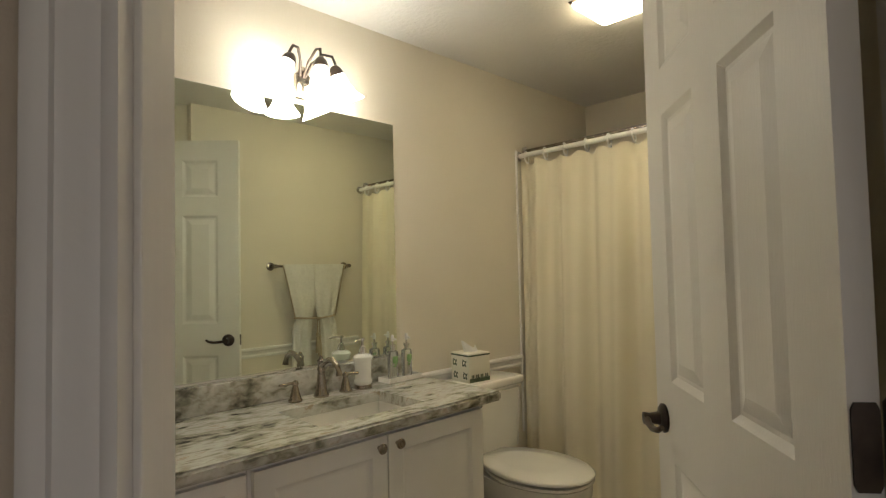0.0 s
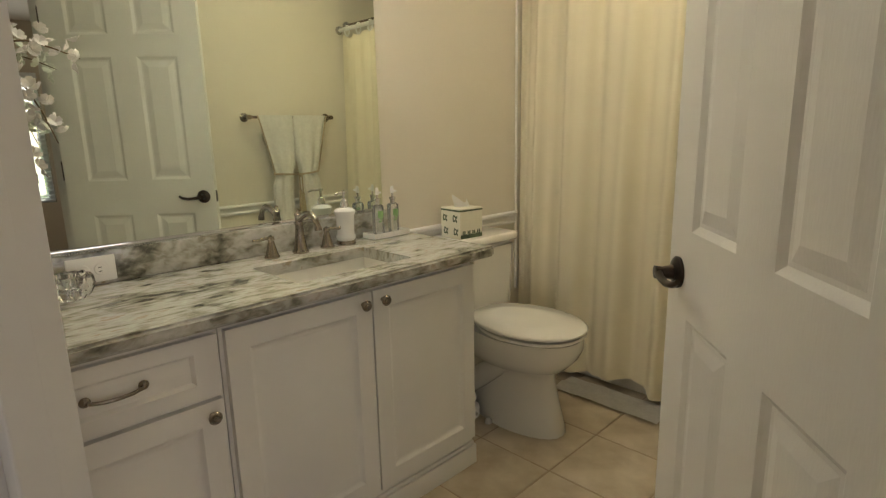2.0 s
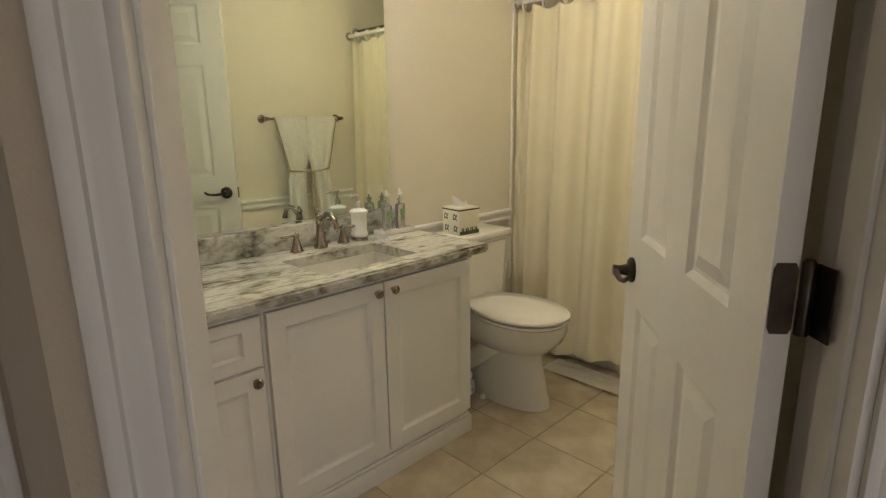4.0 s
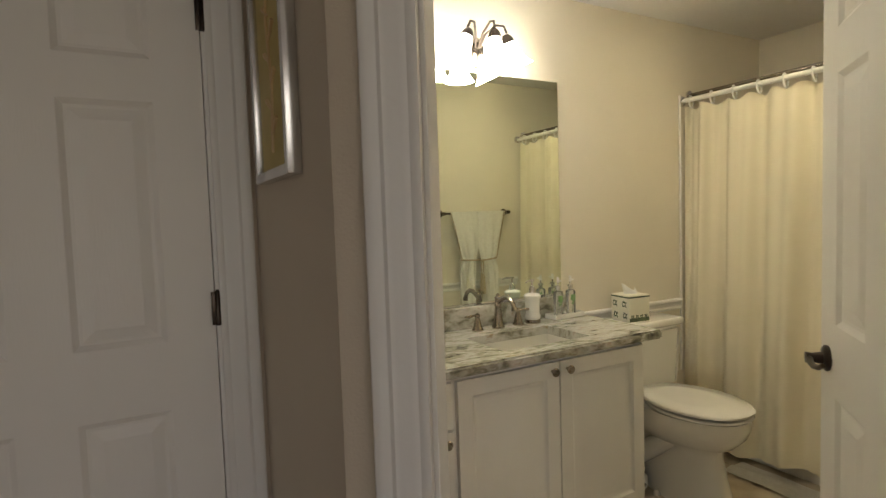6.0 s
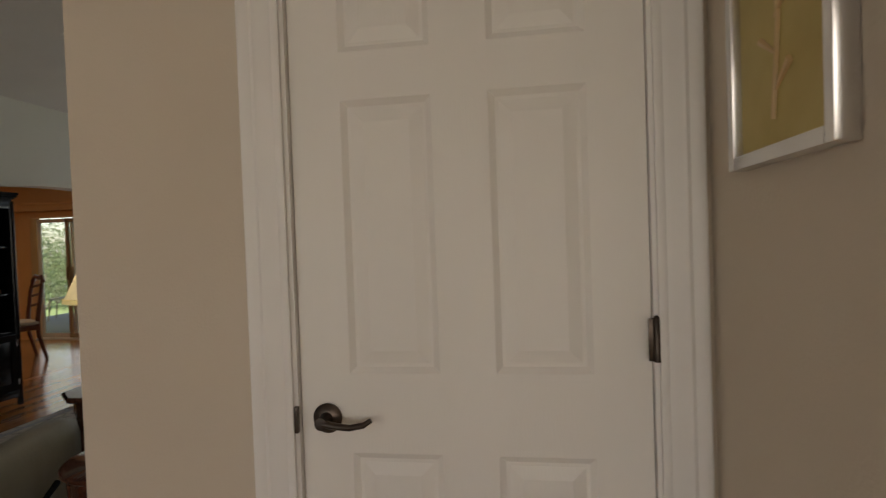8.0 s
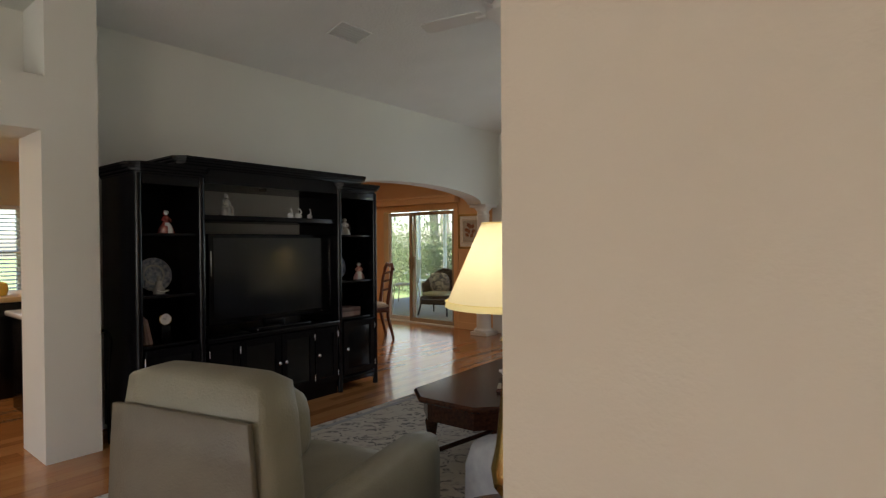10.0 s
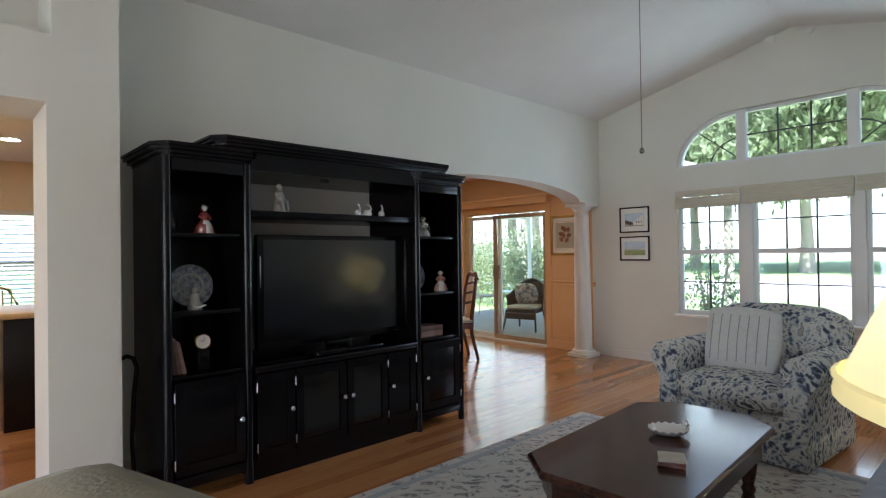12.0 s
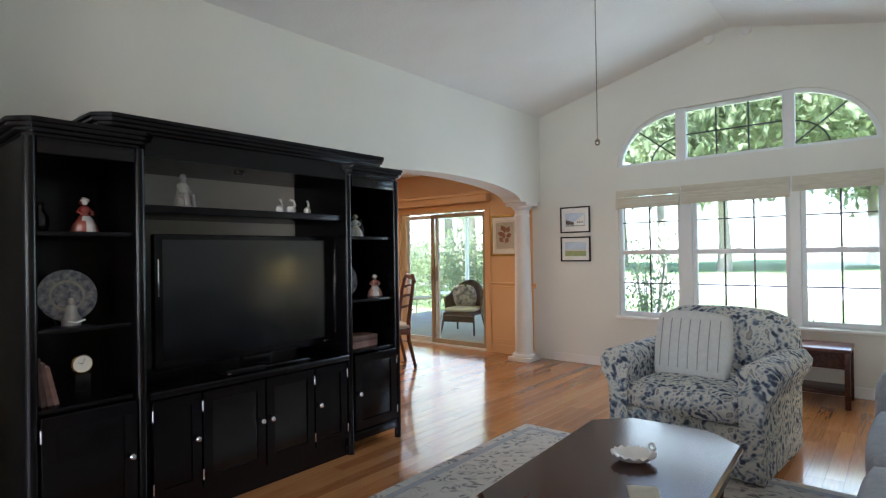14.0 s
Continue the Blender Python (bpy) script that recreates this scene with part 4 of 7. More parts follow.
part("spout", tube([(0, 0, 0.108), (0, -0.02, 0.122), (0, -0.05, 0.137), (0, -0.08, 0.138), (0, -0.105, 0.122), (0, -0.117, 0.098), (0, -0.119, 0.088)], 0.010, 12, [1, 1.0, 1.0, 1.0, 1.0, 1.1, 1.25]), M_NICKEL, sp)
for dx, s in ((-0.105, -1), (0.105, 1)):
    h = part("handle_base", moved(lathe([(0, 0), (0.024, 0), (0.025, 0.005), (0.020, 0.012), (0.012, 0.045), (0.009, 0.056), (0.012, 0.061), (0.010, 0.070), (0, 0.076)], 20), pose(dx, 0, 0)), M_NICKEL, taps)
    part("lever", tube([(dx, 0, 0.064), (dx + s * 0.02, -0.004, 0.067), (dx + s * 0.045, -0.008, 0.064), (dx + s * 0.066, -0.011, 0.067)], 0.006, 10, [1.0, 0.8, 1.0, 0.6]), M_NICKEL, h)

# ---- mirror, light, outlet ----
mir = thing("wall_mirror", "large frameless plate mirror above the backsplash", "mirror")
part("mirror_glass", box(X0 + 0.004, 1.822, YM - 0.007, YM - 0.002, 0.912, 1.899, 0.0015), M_MIRROR, mir, smooth=None)
part("bottom_channel", merge(box(X0 + 0.004, 1.822, YM - 0.012, YM - 0.0075, 0.906, 0.918, 0.001), box(X0 + 0.004, 1.822, YM - 0.0075, YM - 0.001, 0.9055, 0.9115)), M_CHROME, mir, "chrome mirror channel")

light = thing("vanity_light", "bronze three-arm vanity light with glowing bell glass shades", "wall light", pose(1.378, YM, 1.972))
plate = box(-0.032, 0.032, -0.028, -0.001, -0.055, 0.045, 0.012)
merge(plate, moved(lathe([(0, 0), (0.020, 0), (0.016, 0.012), (0.007, 0.022), (0, 0.026)], 16), pose(0, -0.022, 0.045)))
part("backplate", plate, M_NICKEL, light, "oval pewter backplate")
for hx, hy, hz, lean in ((-0.105, -0.115, 0.045, -24), (0.0, -0.150, 0.045, 0), (0.085, -0.115, 0.045, 26)):
    arm = part("arm", tube([(hx * 0.1, -0.02, 0.02), (hx * 0.25, hy * 0.45, 0.075), (hx * 0.55, hy * 0.8, 0.105), (hx * 0.85, hy * 0.98, 0.098), (hx, hy, 0.070)], 0.0055, 10), M_BRONZE, light)
    m = pose(hx, hy, hz, 0, -lean, 0)
    part("holder", moved(lathe([(0, 0.022), (0.012, 0.02), (0.022, 0.008), (0.028, -0.012), (0.026, -0.014), (0, -0.010)], 20), m), M_BRONZE, arm)
    bell = lathe([(0.023, -0.013), (0.028, -0.03), (0.033, -0.06), (0.044, -0.09), (0.062, -0.115), (0.068, -0.122), (0.064, -0.122), (0.040, -0.092), (0.029, -0.06), (0.024, -0.03), (0.019, -0.014)], 24)
    part("bell_shade", moved(bell, m), M_BULB, arm, "white glass bell shade, lit")

dome = thing("ceiling_light", "lit square amber glass ceiling light in the bathroom", "ceiling light", pose(2.27, 1.20, BC, 0, 0, 0))
glass = loft([[(x * k, y * k, z) for x, y in ((-0.12, -0.12), (0.12, -0.12), (0.12, 0.12), (-0.12, 0.12))] for k, z in ((0.55, -0.042), (0.86, -0.036), (1.0, -0.018), (1.0, -0.006))])
bmesh.ops.bevel(glass, geom=list(glass.edges), offset=0.006, segments=2, affect="EDGES")
part("dome", glass, M_DOMELIT, dome)
part("rim", box(-0.128, 0.128, -0.128, 0.128, -0.0055, -0.0005, 0.002), M_BRONZE, dome)

outlet = thing("wall_outlet", "white horizontal duplex outlet in the granite backsplash", "outlet", pose(0.808, YM - 0.0215, 0.858))
part("cover_plate", box(-0.058, 0.058, -0.006, 0, -0.035, 0.035, 0.004), M_PLASTIC, outlet)
for dx in (-0.021, 0.021):
    s = part("socket", moved(lathe([(0, 0.0085), (0.015, 0.0085), (0.0165, 0.006)], 16), pose(dx, 0, 0, 90, 0, 0)), M_PLASTIC, outlet)
    part("slot", merge(box(dx - 0.006, dx + 0.002, -0.0092, -0.0086, 0.004, 0.006), box(dx - 0.006, dx + 0.002, -0.0092, -0.0086, -0.007, -0.005)), M_DARK, s)

# ---- things on the counter ----
def pump_bottle(m, label, glass):
    t = thing("soap_dispenser", label, "soap dispenser", m)
    if glass:
        part("bottle", box(-0.021, 0.021, -0.016, 0.016, 0.0, 0.115, 0.010), M_SOAP, t)
        lab = box(-0.013, 0.013, -0.0172, -0.0163, 0.066, 0.092, 0.0003)
        for a in range(3):
            merge(lab, moved(lathe([(0, 0), (0.008, 0.0005), (0, 0.001)], 10, 1, 0.45), pose(-0.004 + 0.004 * a, -0.0175, 0.052 + 0.009 * a, 90, 30 * a, 0)))
        part("label", lab, M_LABEL, t, "green leaf print")
        part("neck", moved(lathe([(0.010, 0), (0.010, 0.014), (0.013, 0.015), (0.013, 0.024), (0.004, 0.026), (0.004, 0.040), (0, 0.041)], 16), pose(0, 0, 0.114)), M_CHROME, t)
        part("pump_head", moved(merge(lathe([(0, 0), (0.007, 0), (0.007, 0.014), (0.005, 0.026), (0, 0.027)], 14), tube([(0, 0, 0.010), (0.0, -0.022, 0.009)], 0.004, 8)), pose(0, 0, 0.152)), M_PLASTIC, t)
    else:
        part("bottle", lathe([(0, 0.016), (0.030, 0.016), (0.036, 0.024), (0.036, 0.032), (0.031, 0.040), (0.032, 0.08), (0.034, 0.106), (0.038, 0.114), (0.038, 0.122), (0.028, 0.130), (0.014, 0.134), (0, 0.134)], 28), M_CHINA, t)
        part("foot_ring", lathe([(0, 0), (0.034, 0), (0.035, 0.008), (0.032, 0.0158), (0, 0.0158)], 28), M_NICKEL, t)
        p = part("pump", moved(lathe([(0, 0), (0.016, 0), (0.015, 0.012), (0.010, 0.026), (0.005, 0.03), (0.005, 0.048), (0.011, 0.05), (0.010, 0.058), (0, 0.06)], 18), pose(0, 0, 0.1345)), M_CHROME, t)
        part("spout", tube([(0, 0, 0.187), (-0.03, -0.01, 0.188), (-0.045, -0.016, 0.183)], 0.004, 8), M_CHROME, p)
    return t


pump_bottle(pose(1.590, 1.945, 0.813), "white ribbed ceramic soap dispenser with chrome pump", False)
tray = thing("soap_tray", "small white footed tray holding two lotion bottles", "tray", pose(1.785, 1.955, 0.813, 0, 0, 2))
part("tray_dish", merge(box(-0.088, 0.088, -0.036, 0.036, 0.004, 0.010, 0.003), grid_wall([-0.088, 0.088], [0, 0.02], [], 0.004), pose(0, -0.036, 0.002)), M_CHINA, tray)
part("tray_back", merge(box(-0.088, 0.088, 0.032, 0.036, 0.002, 0.022), merge(box(-0.088, -0.084, -0.032, 0.032, 0.002, 0.022), box(0.084, 0.088, -0.032, 0.032, 0.002, 0.022))), M_CHINA, tray)
pump_bottle(pose(1.748, 1.957, 0.824), "clear lotion bottle with green leaf print", True)
pump_bottle(pose(1.822, 1.957, 0.824), "clear lotion bottle with green leaf print", True)
votive = lathe([(0, 0.0), (0.028, 0.0), (0.044, 0.012), (0.054, 0.032), (0.052, 0.052), (0.046, 0.062), (0.036, 0.058), (0.030, 0.040), (0.022, 0.030), (0, 0.028)], 24)
for v in votive.verts:
    a = math.atan2(v.co.y, v.co.x)
    v.co.x *= 1 + 0.09 * math.cos(12 * a)
    v.co.y *= 1 + 0.09 * math.cos(12 * a)
single("crystal_bowl", votive, M_GLASS, "small cut crystal bowl on the counter", "bowl", pose(0.735, 1.905, 0.8125), smooth=20)

# blossom branches in a vase at the end of the counter
vase = thing("flower_vase", "white silk blossom branches in a slim vase", "flowers", pose(0.575, 1.92, 0.813))
part("vase", lathe([(0, 0), (0.030, 0), (0.034, 0.02), (0.024, 0.12), (0.018, 0.19), (0.022, 0.21), (0.019, 0.21), (0.015, 0.19), (0, 0.17)], 20), M_CHINA, vase)
rnd = random.Random(4)
petal = loft([[(0.0, -0.002, 0), (0.0, 0.002, 0), (0.0, 0.002, 0.0006), (0.0, -0.002, 0.0006)], [(0.008, -0.008, 0.003), (0.008, 0.008, 0.003), (0.008, 0.008, 0.0036), (0.008, -0.008, 0.0036)],
              [(0.017, -0.006, 0.004), (0.017, 0.006, 0.004), (0.017, 0.006, 0.0046), (0.017, -0.006, 0.0046)]])
petal_me = bpy.data.meshes.new("petal")
petal.to_mesh(petal_me)
petal.free()
BRANCHES = ([(0, 0, 0.17), (0.02, 0, 0.45), (0.06, -0.01, 0.68), (0.13, -0.02, 0.78), (0.20, -0.03, 0.79)], [(0, 0, 0.17), (0.03, 0, 0.42), (0.09, -0.01, 0.60), (0.17, -0.02, 0.61), (0.255, -0.03, 0.575)],
            [(0, 0, 0.17), (0.03, 0, 0.40), (0.08, -0.02, 0.54), (0.15, -0.03, 0.50), (0.185, -0.03, 0.38)], [(0, 0, 0.17), (0.02, 0.01, 0.36), (0.07, 0, 0.50), (0.125, -0.02, 0.44), (0.135, -0.02, 0.29)])
for k, br in enumerate(BRANCHES):
    n, pts = 24, []
    for i in range(8):
        f = 4 * i / 7
        a = min(int(f), 3)
        pts.append(Vector(br[a]).lerp(Vector(br[a + 1]), f - a))
    part("branch", tube(pts, 0.003, 6, [1.2, 1.1, 1.0, 0.9, 0.8, 0.7, 0.6, 0.4]), M_STEM, vase)
    bl = bmesh.new()
    for j in range(n):
        f = 0.42 + 0.57 * j / n
        i = int(f * 7)
        c = Vector(pts[i]).lerp(Vector(pts[min(i + 1, 7)]), f * 7 - i) + Vector((rnd.uniform(-0.03, 0.03), rnd.uniform(-0.03, 0.03), rnd.uniform(-0.03, 0.03)))
        base = Euler((rnd.uniform(-1.2, 1.2), rnd.uniform(-1.2, 1.2), rnd.uniform(0, 6))).to_matrix().to_4x4()
        for p in range(5):
            m = Matrix.Translation(c) @ base @ pose(0, 0, 0, 0, -18, 72 * p)
            k0 = len(bl.verts)
            bl.from_mesh(petal_me)
            bl.verts.ensure_lookup_table()
            bmesh.ops.transform(bl, matrix=m, verts=bl.verts[k0:])
    part("blossoms", bl, M_PETAL, vase, "white silk petals")

# ---- toilet ----
toilet = thing("toilet", "white two-piece elongated toilet with closed lid", "toilet", Matrix.Translation((2.20, YM, 0)) @ Matrix.Diagonal((1.03, 1.0, 1.07, 1)))


def egg(cx, hw, y0, y1, z, n=28):
    """An elongated outline, y0 the front, y1 the back."""
    out = []
    for i in range(n):
        a = 2 * math.pi * i / n
        s, c = math.sin(a), math.cos(a)
        yy = (y0 + y1) / 2 + (y1 - y0) / 2 * s
        w = hw * abs(c) ** 0.85 * (1.0 if s < 0 else 1.0 - 0.12 * s)
        out.append((cx + math.copysign(w, c), yy, z))
    return out


part("bowl", loft([egg(0, 0.112, -0.615, -0.16, 0.0), egg(0, 0.108, -0.61, -0.16, 0.03), egg(0, 0.094, -0.585, -0.15, 0.12), egg(0, 0.088, -0.565, -0.15, 0.20), egg(0, 0.098, -0.565, -0.14, 0.235), egg(0, 0.140, -0.615, -0.13, 0.262), egg(0, 0.165, -0.652, -0.13, 0.30), egg(0, 0.178, -0.674, -0.13, 0.345), egg(0, 0.178, -0.675, -0.13, 0.382)]), M_PORC, toilet, smooth=60)
part("seat", loft([egg(0, 0.176, -0.675, -0.20, 0.384), egg(0, 0.181, -0.682, -0.195, 0.39), egg(0, 0.178, -0.678, -0.198, 0.398)]), M_PORC, toilet, smooth=60)
part("lid", loft([egg(0, 0.172, -0.668, -0.185, 0.405), egg(0, 0.184, -0.686, -0.175, 0.409), egg(0, 0.184, -0.686, -0.175, 0.416), egg(0, 0.176, -0.675, -0.18, 0.422), egg(0, 0.10, -0.55, -0.27, 0.426)]), M_PORC, toilet, smooth=60)
part("deck", box(-0.115, 0.115, -0.205, -0.02, 0.27, 0.392, 0.02), M_PORC, toilet)
part("trapway", tube([(-0.075, -0.45, 0.30), (-0.085, -0.30, 0.20), (-0.07, -0.16, 0.10), (-0.05, -0.10, 0.07)], 0.05, 14, [0.6, 0.9, 1.0, 0.9]), M_PORC, toilet)
tk = loft([[(x * s, -0.115 + (y + 0.115) * s, z) for x, y in ((-0.20, -0.205), (0.20, -0.205), (0.205, -0.19), (0.205, -0.02), (-0.205, -0.02), (-0.205, -0.19))] for z, s in ((0.395, 0.90), (0.42, 0.93), (0.675, 1.0))])
bmesh.ops.bevel(tk, geom=list(tk.edges), offset=0.014, segments=3, affect="EDGES")
part("tank", tk, M_PORC, toilet)
part("tank_lid", box(-0.215, 0.215, -0.222, -0.008, 0.677, 0.713, 0.013, seg=3), M_PORC, toilet)
part("flush_lever", tube([(-0.15, -0.200, 0.635), (-0.15, -0.222, 0.635), (-0.09, -0.226, 0.627)], 0.006, 8), M_CHROME, toilet)
for s in (-1, 1):
    part("bolt_cap", moved(lathe([(0.016, 0), (0.015, 0.012), (0.008, 0.02), (0, 0.021)], 14), pose(s * 0.118, -0.33, 0.0)), M_PORC, toilet)
cleaner = thing("bowl_cleaner", "white plastic caddy beside the toilet base", "cleaning caddy", pose(2.035, 1.80, 0.0, 0, 0, 8))
part("caddy_body", box(-0.05, 0.05, -0.06, 0.06, 0, 0.075, 0.02, seg=3), M_PLASTIC, cleaner)
part("caddy_top", box(-0.042, 0.042, -0.05, 0.05, 0.076, 0.12, 0.018, seg=3), M_PLASTIC, cleaner)
part("caddy_knob", moved(lathe([(0.008, 0), (0.008, 0.01), (0, 0.012)], 12), pose(0.0, -0.0605, 0.04, 90, 0, 0)), M_CHROME, cleaner)
supply = thing("water_supply", "chrome toilet supply valve with braided hose", "valve")
part("valve", moved(lathe([(0.02, 0), (0.02, 0.004), (0.009, 0.006), (0.009, 0.04), (0, 0.042)], 14), pose(1.98, YM - 0.001, 0.16, 90, 0, 0)), M_CHROME, supply)
part("hose", tube([(1.98, YM - 0.035, 0.17), (1.96, YM - 0.05, 0.26), (2.01, YM - 0.07, 0.34), (2.05, YM - 0.08, 0.395)], 0.005, 8), M_NICKEL, supply)

tissue = thing("tissue_box", "cream tissue box with a green leaf border on the toilet tank", "tissue box", pose(2.155, 1.905, 0.7635, 0, 0, -6))
part("carton", box(-0.062, 0.062, -0.062, 0.062, 0, 0.128, 0.002), M_BOXPAPER, tissue)
band = box(-0.0628, -0.0623, -0.062, 0.062, 0.115, 0.122)
box(0.0623, 0.0628, -0.062, 0.062, 0.115, 0.122, 0, band), box(-0.0625, 0.0625, -0.0632, -0.0625, 0.115, 0.122, 0, band)
part("top_band", band, M_DARKPRINT, tissue)
prints = bmesh.new()
for k in range(13):
    h = 0.016 + 0.016 * abs(math.sin(2.1 * k))
    box(-0.058 + 0.009 * k, -0.052 + 0.009 * k, -0.0630, -0.0623, 0.004, 0.004 + h, 0, prints)
box(-0.060, 0.060, -0.0632, -0.0624, 0.002, 0.018, 0, prints)
part("leaf_border", prints, M_DARKPRINT, tissue)
for k, (yy, zz) in enumerate(((-0.035, 0.03), (0.03, 0.03), (-0.03, 0.085), (0.035, 0.085))):
    sprigs = bmesh.new()
    for a in range(5):
        merge(sprigs, moved(lathe([(0, 0), (0.010, 0.0005), (0, 0.001)], 8, 1, 0.4), Matrix.Translation((-0.0624, yy + 0.011 * math.cos(1.3 * a), zz + 0.011 * math.sin(1.3 * a))) @ pose(0, 0, 0, 0, -90, 0) @ pose(0, 0, 0, 0, 0, 70 * a)))
    part("sprig_print", sprigs, M_DARKPRINT, tissue)
tis = bmesh.new()
N = 9
for i in range(N):
    for j in range(2):
        a = i / (N - 1)
        tis.verts.new((-0.045 + 0.09 * a, 0.012 * math.sin(7 * a) + (0.02 * j - 0.01), 0.127 + j * (0.035 + 0.018 * math.sin(5 * a + 1))))
tis.verts.ensure_lookup_table()
for i in range(N - 1):
    tis.faces.new((tis.verts[2 * i], tis.verts[2 * i + 2], tis.verts[2 * i + 3], tis.verts[2 * i + 1]))
bmesh.ops.solidify(tis, geom=list(tis.faces), thickness=0.012)
part("tissue", tis, M_PAPER, tissue)

# ---- shower curtain, rod, tub ----
rod = thing("curtain_rod", "double shower curtain rod, white in front, nickel behind", "curtain rod")
part("outer_rod", tube([(2.700, YM - 0.002, 1.875), (2.700, 0.535, 1.875)], 0.013, 14), M_PLASTIC, rod)
part("inner_rod", tube([(2.760, YM - 0.002, 1.91), (2.760, 0.535, 1.91)], 0.011, 14), M_NICKEL, rod)
for y, s in ((YM - 0.001, 1), (0.531, -1)):
    part("flange", moved(lathe([(0, 0), (0.027, 0), (0.026, 0.008), (0.014, 0.014), (0, 0.016)], 18), pose(2.700, y, 1.875, 90 * s, 0, 0)), M_CHROME, rod)
    part("flange", moved(lathe([(0, 0), (0.027, 0), (0.026, 0.008), (0.014, 0.014), (0, 0.016)], 18), pose(2.760, y, 1.91, 90 * s, 0, 0)), M_CHROME, rod)
curtain = thing("shower_curtain", "cream fabric shower curtain hanging in soft folds", "curtain")
cu = bmesh.new()
NU, NV = 220, 26
for j in range(NV + 1):
    v = j / NV
    z = 1.835 - v * (1.835 - 0.055)
    for i in range(NU + 1):
        u = i / NU
        y = YM - 0.012 - u * 1.46
        ph = u * 2 * math.pi * 7.5 + 0.9 * math.sin(3.0 * u * math.pi) + 0.5 * math.sin(7 * u)
        amp = 0.022 + 0.016 * v
        x = 2.712 + amp * math.sin(ph) + 0.010 * math.sin(2.3 * ph + 1.5 * v) - 0.03 * v
        zz = z + (0.012 * math.cos(u * 2 * math.pi * 12) if j == 0 else 0) + (0.02 * math.sin(u * 19) if j == NV else 0)
        cu.verts.new((x, y, zz))
cu.verts.ensure_lookup_table()
for j in range(NV):
    for i in range(NU):
        a = j * (NU + 1) + i
        cu.faces.new((cu.verts[a], cu.verts[a + 1], cu.verts[a + NU + 2], cu.verts[a + NU + 1]))
part("cloth", cu, M_CURTAIN, curtain, smooth=80)
for k in range(12):
    y = YM - 0.06 - k * 0.122
    ring = tube([(2.700 + 0.018 * math.cos(a), y + 0.004 * math.sin(a), 1.862 + 0.033 * math.sin(a)) for a in [2 * math.pi * i / 14 for i in range(15)]], 0.0045, 6)
    part("ring", ring, M_PLASTIC, curtain, "white plastic curtain ring")
tub = thing("bathtub", "white bathtub behind the shower curtain", "bathtub")
tb = grid_wall([2.76, 3.405], [0.535, YM - 0.003], [(2.83, 3.36, 0.62, 1.94)], 0.42)
part("shell", moved(tb, Matrix(((1, 0, 0, 0), (0, 0, 1, 0), (0, -1, 0, 0.42), (0, 0, 0, 1)))), M_PORC, tub)
mat_ = thing("bath_mat", "thin pale bath mat on the tile beside the tub", "bath mat", pose(2.60, 1.42, 0))
bmx = bmesh.new()
for i in range(15):
    for j in range(25):
        u, v = i / 14 - 0.5, j / 24 - 0.5
        bmx.verts.new((u * 0.16, v * 0.5, 0.012 + 0.010 * max(0, math.sin(8 * u + 5 * v)) * (0.5 - abs(u)) * 2 + 0.002 * math.sin(13 * v)))
bmx.verts.ensure_lookup_table()
for i in range(14):
    for j in range(24):
        a = i * 25 + j
        bmx.faces.new((bmx.verts[a], bmx.verts[a + 1], bmx.verts[a + 26], bmx.verts[a + 25]))
bmesh.ops.solidify(bmx, geom=list(bmx.faces), thickness=0.010)
part("mat", bmx, M_TOWEL, mat_, smooth=60)

# ---- towel bar with tied towels ----
TX, TY, TZ = 2.27, 0.53, 1.315
bar = thing("towel_bar", "brushed nickel towel bar on the bathroom wall", "towel bar", pose(TX, TY, TZ))
part("bar", tube([(-0.28, 0.065, 0), (0.28, 0.065, 0)], 0.008, 12), M_NICKEL, bar)
for x in (-0.28, 0.28):
    part("bracket", moved(lathe([(0, 0.078), (0.013, 0.078), (0.014, 0.05), (0.010, 0.04), (0.012, 0.012), (0.026, 0.006), (0.027, 0.001), (0, 0.001)], 20), pose(x, 0, 0, -90, 0, 0)), M_NICKEL, bar)
towels = thing("bath_towel", "white terry towels tied with a tan tasselled cord", "towel", pose(TX, TY + 0.065, TZ))


def towel_edge(v):
    """Outer half-width of the hanging towels at the share v of their length."""
    if v < 0.50:
        return 0.235 - 0.085 * (v / 0.50) ** 0.9
    return 0.150 + 0.018 * min(1.0, (v - 0.50) / 0.12)


for s in (-1, 1):
    secs = []
    for j in range(29):
        v = j / 28
        z = 0.012 - v * 0.70
        pinch = math.exp(-((v - 0.50) / 0.045) ** 2)
        outer = towel_edge(v) - 0.012 * pinch
        inner = 0.001 + (0.020 * (v - 0.38) / 0.12 if 0.38 < v < 0.5 else (0.020 + 0.012 * min(1.0, (v - 0.5) / 0.2) if v >= 0.5 else 0.0))
        hw, cx = 0.5 * (outer - inner), s * 0.5 * (outer + inner)
        fold = 0.08 + 0.55 * min(1.0, v / 0.35)
        thick = (0.016 + 0.022 * v) * (1 - 0.35 * pinch)
        secs.append([(cx + hw * math.cos(a), thick * math.sin(a) * (1 + fold * 0.5 * math.cos(7 * a + 2 * s)) + 0.008, z + 0.010 * v * math.sin(3 * a)) for a in [2 * math.pi * i / 54 for i in range(54)]])
    part("towel", loft(secs), M_TOWEL, towels, smooth=70)
    part("edge_braid", tube([(s * (towel_edge(v) + 0.001), 0.020, 0.010 - v * 0.70) for v in [0.50 * i / 10 for i in range(11)]], 0.0045, 8), M_ROPE, towels, "braided tan towel edge")
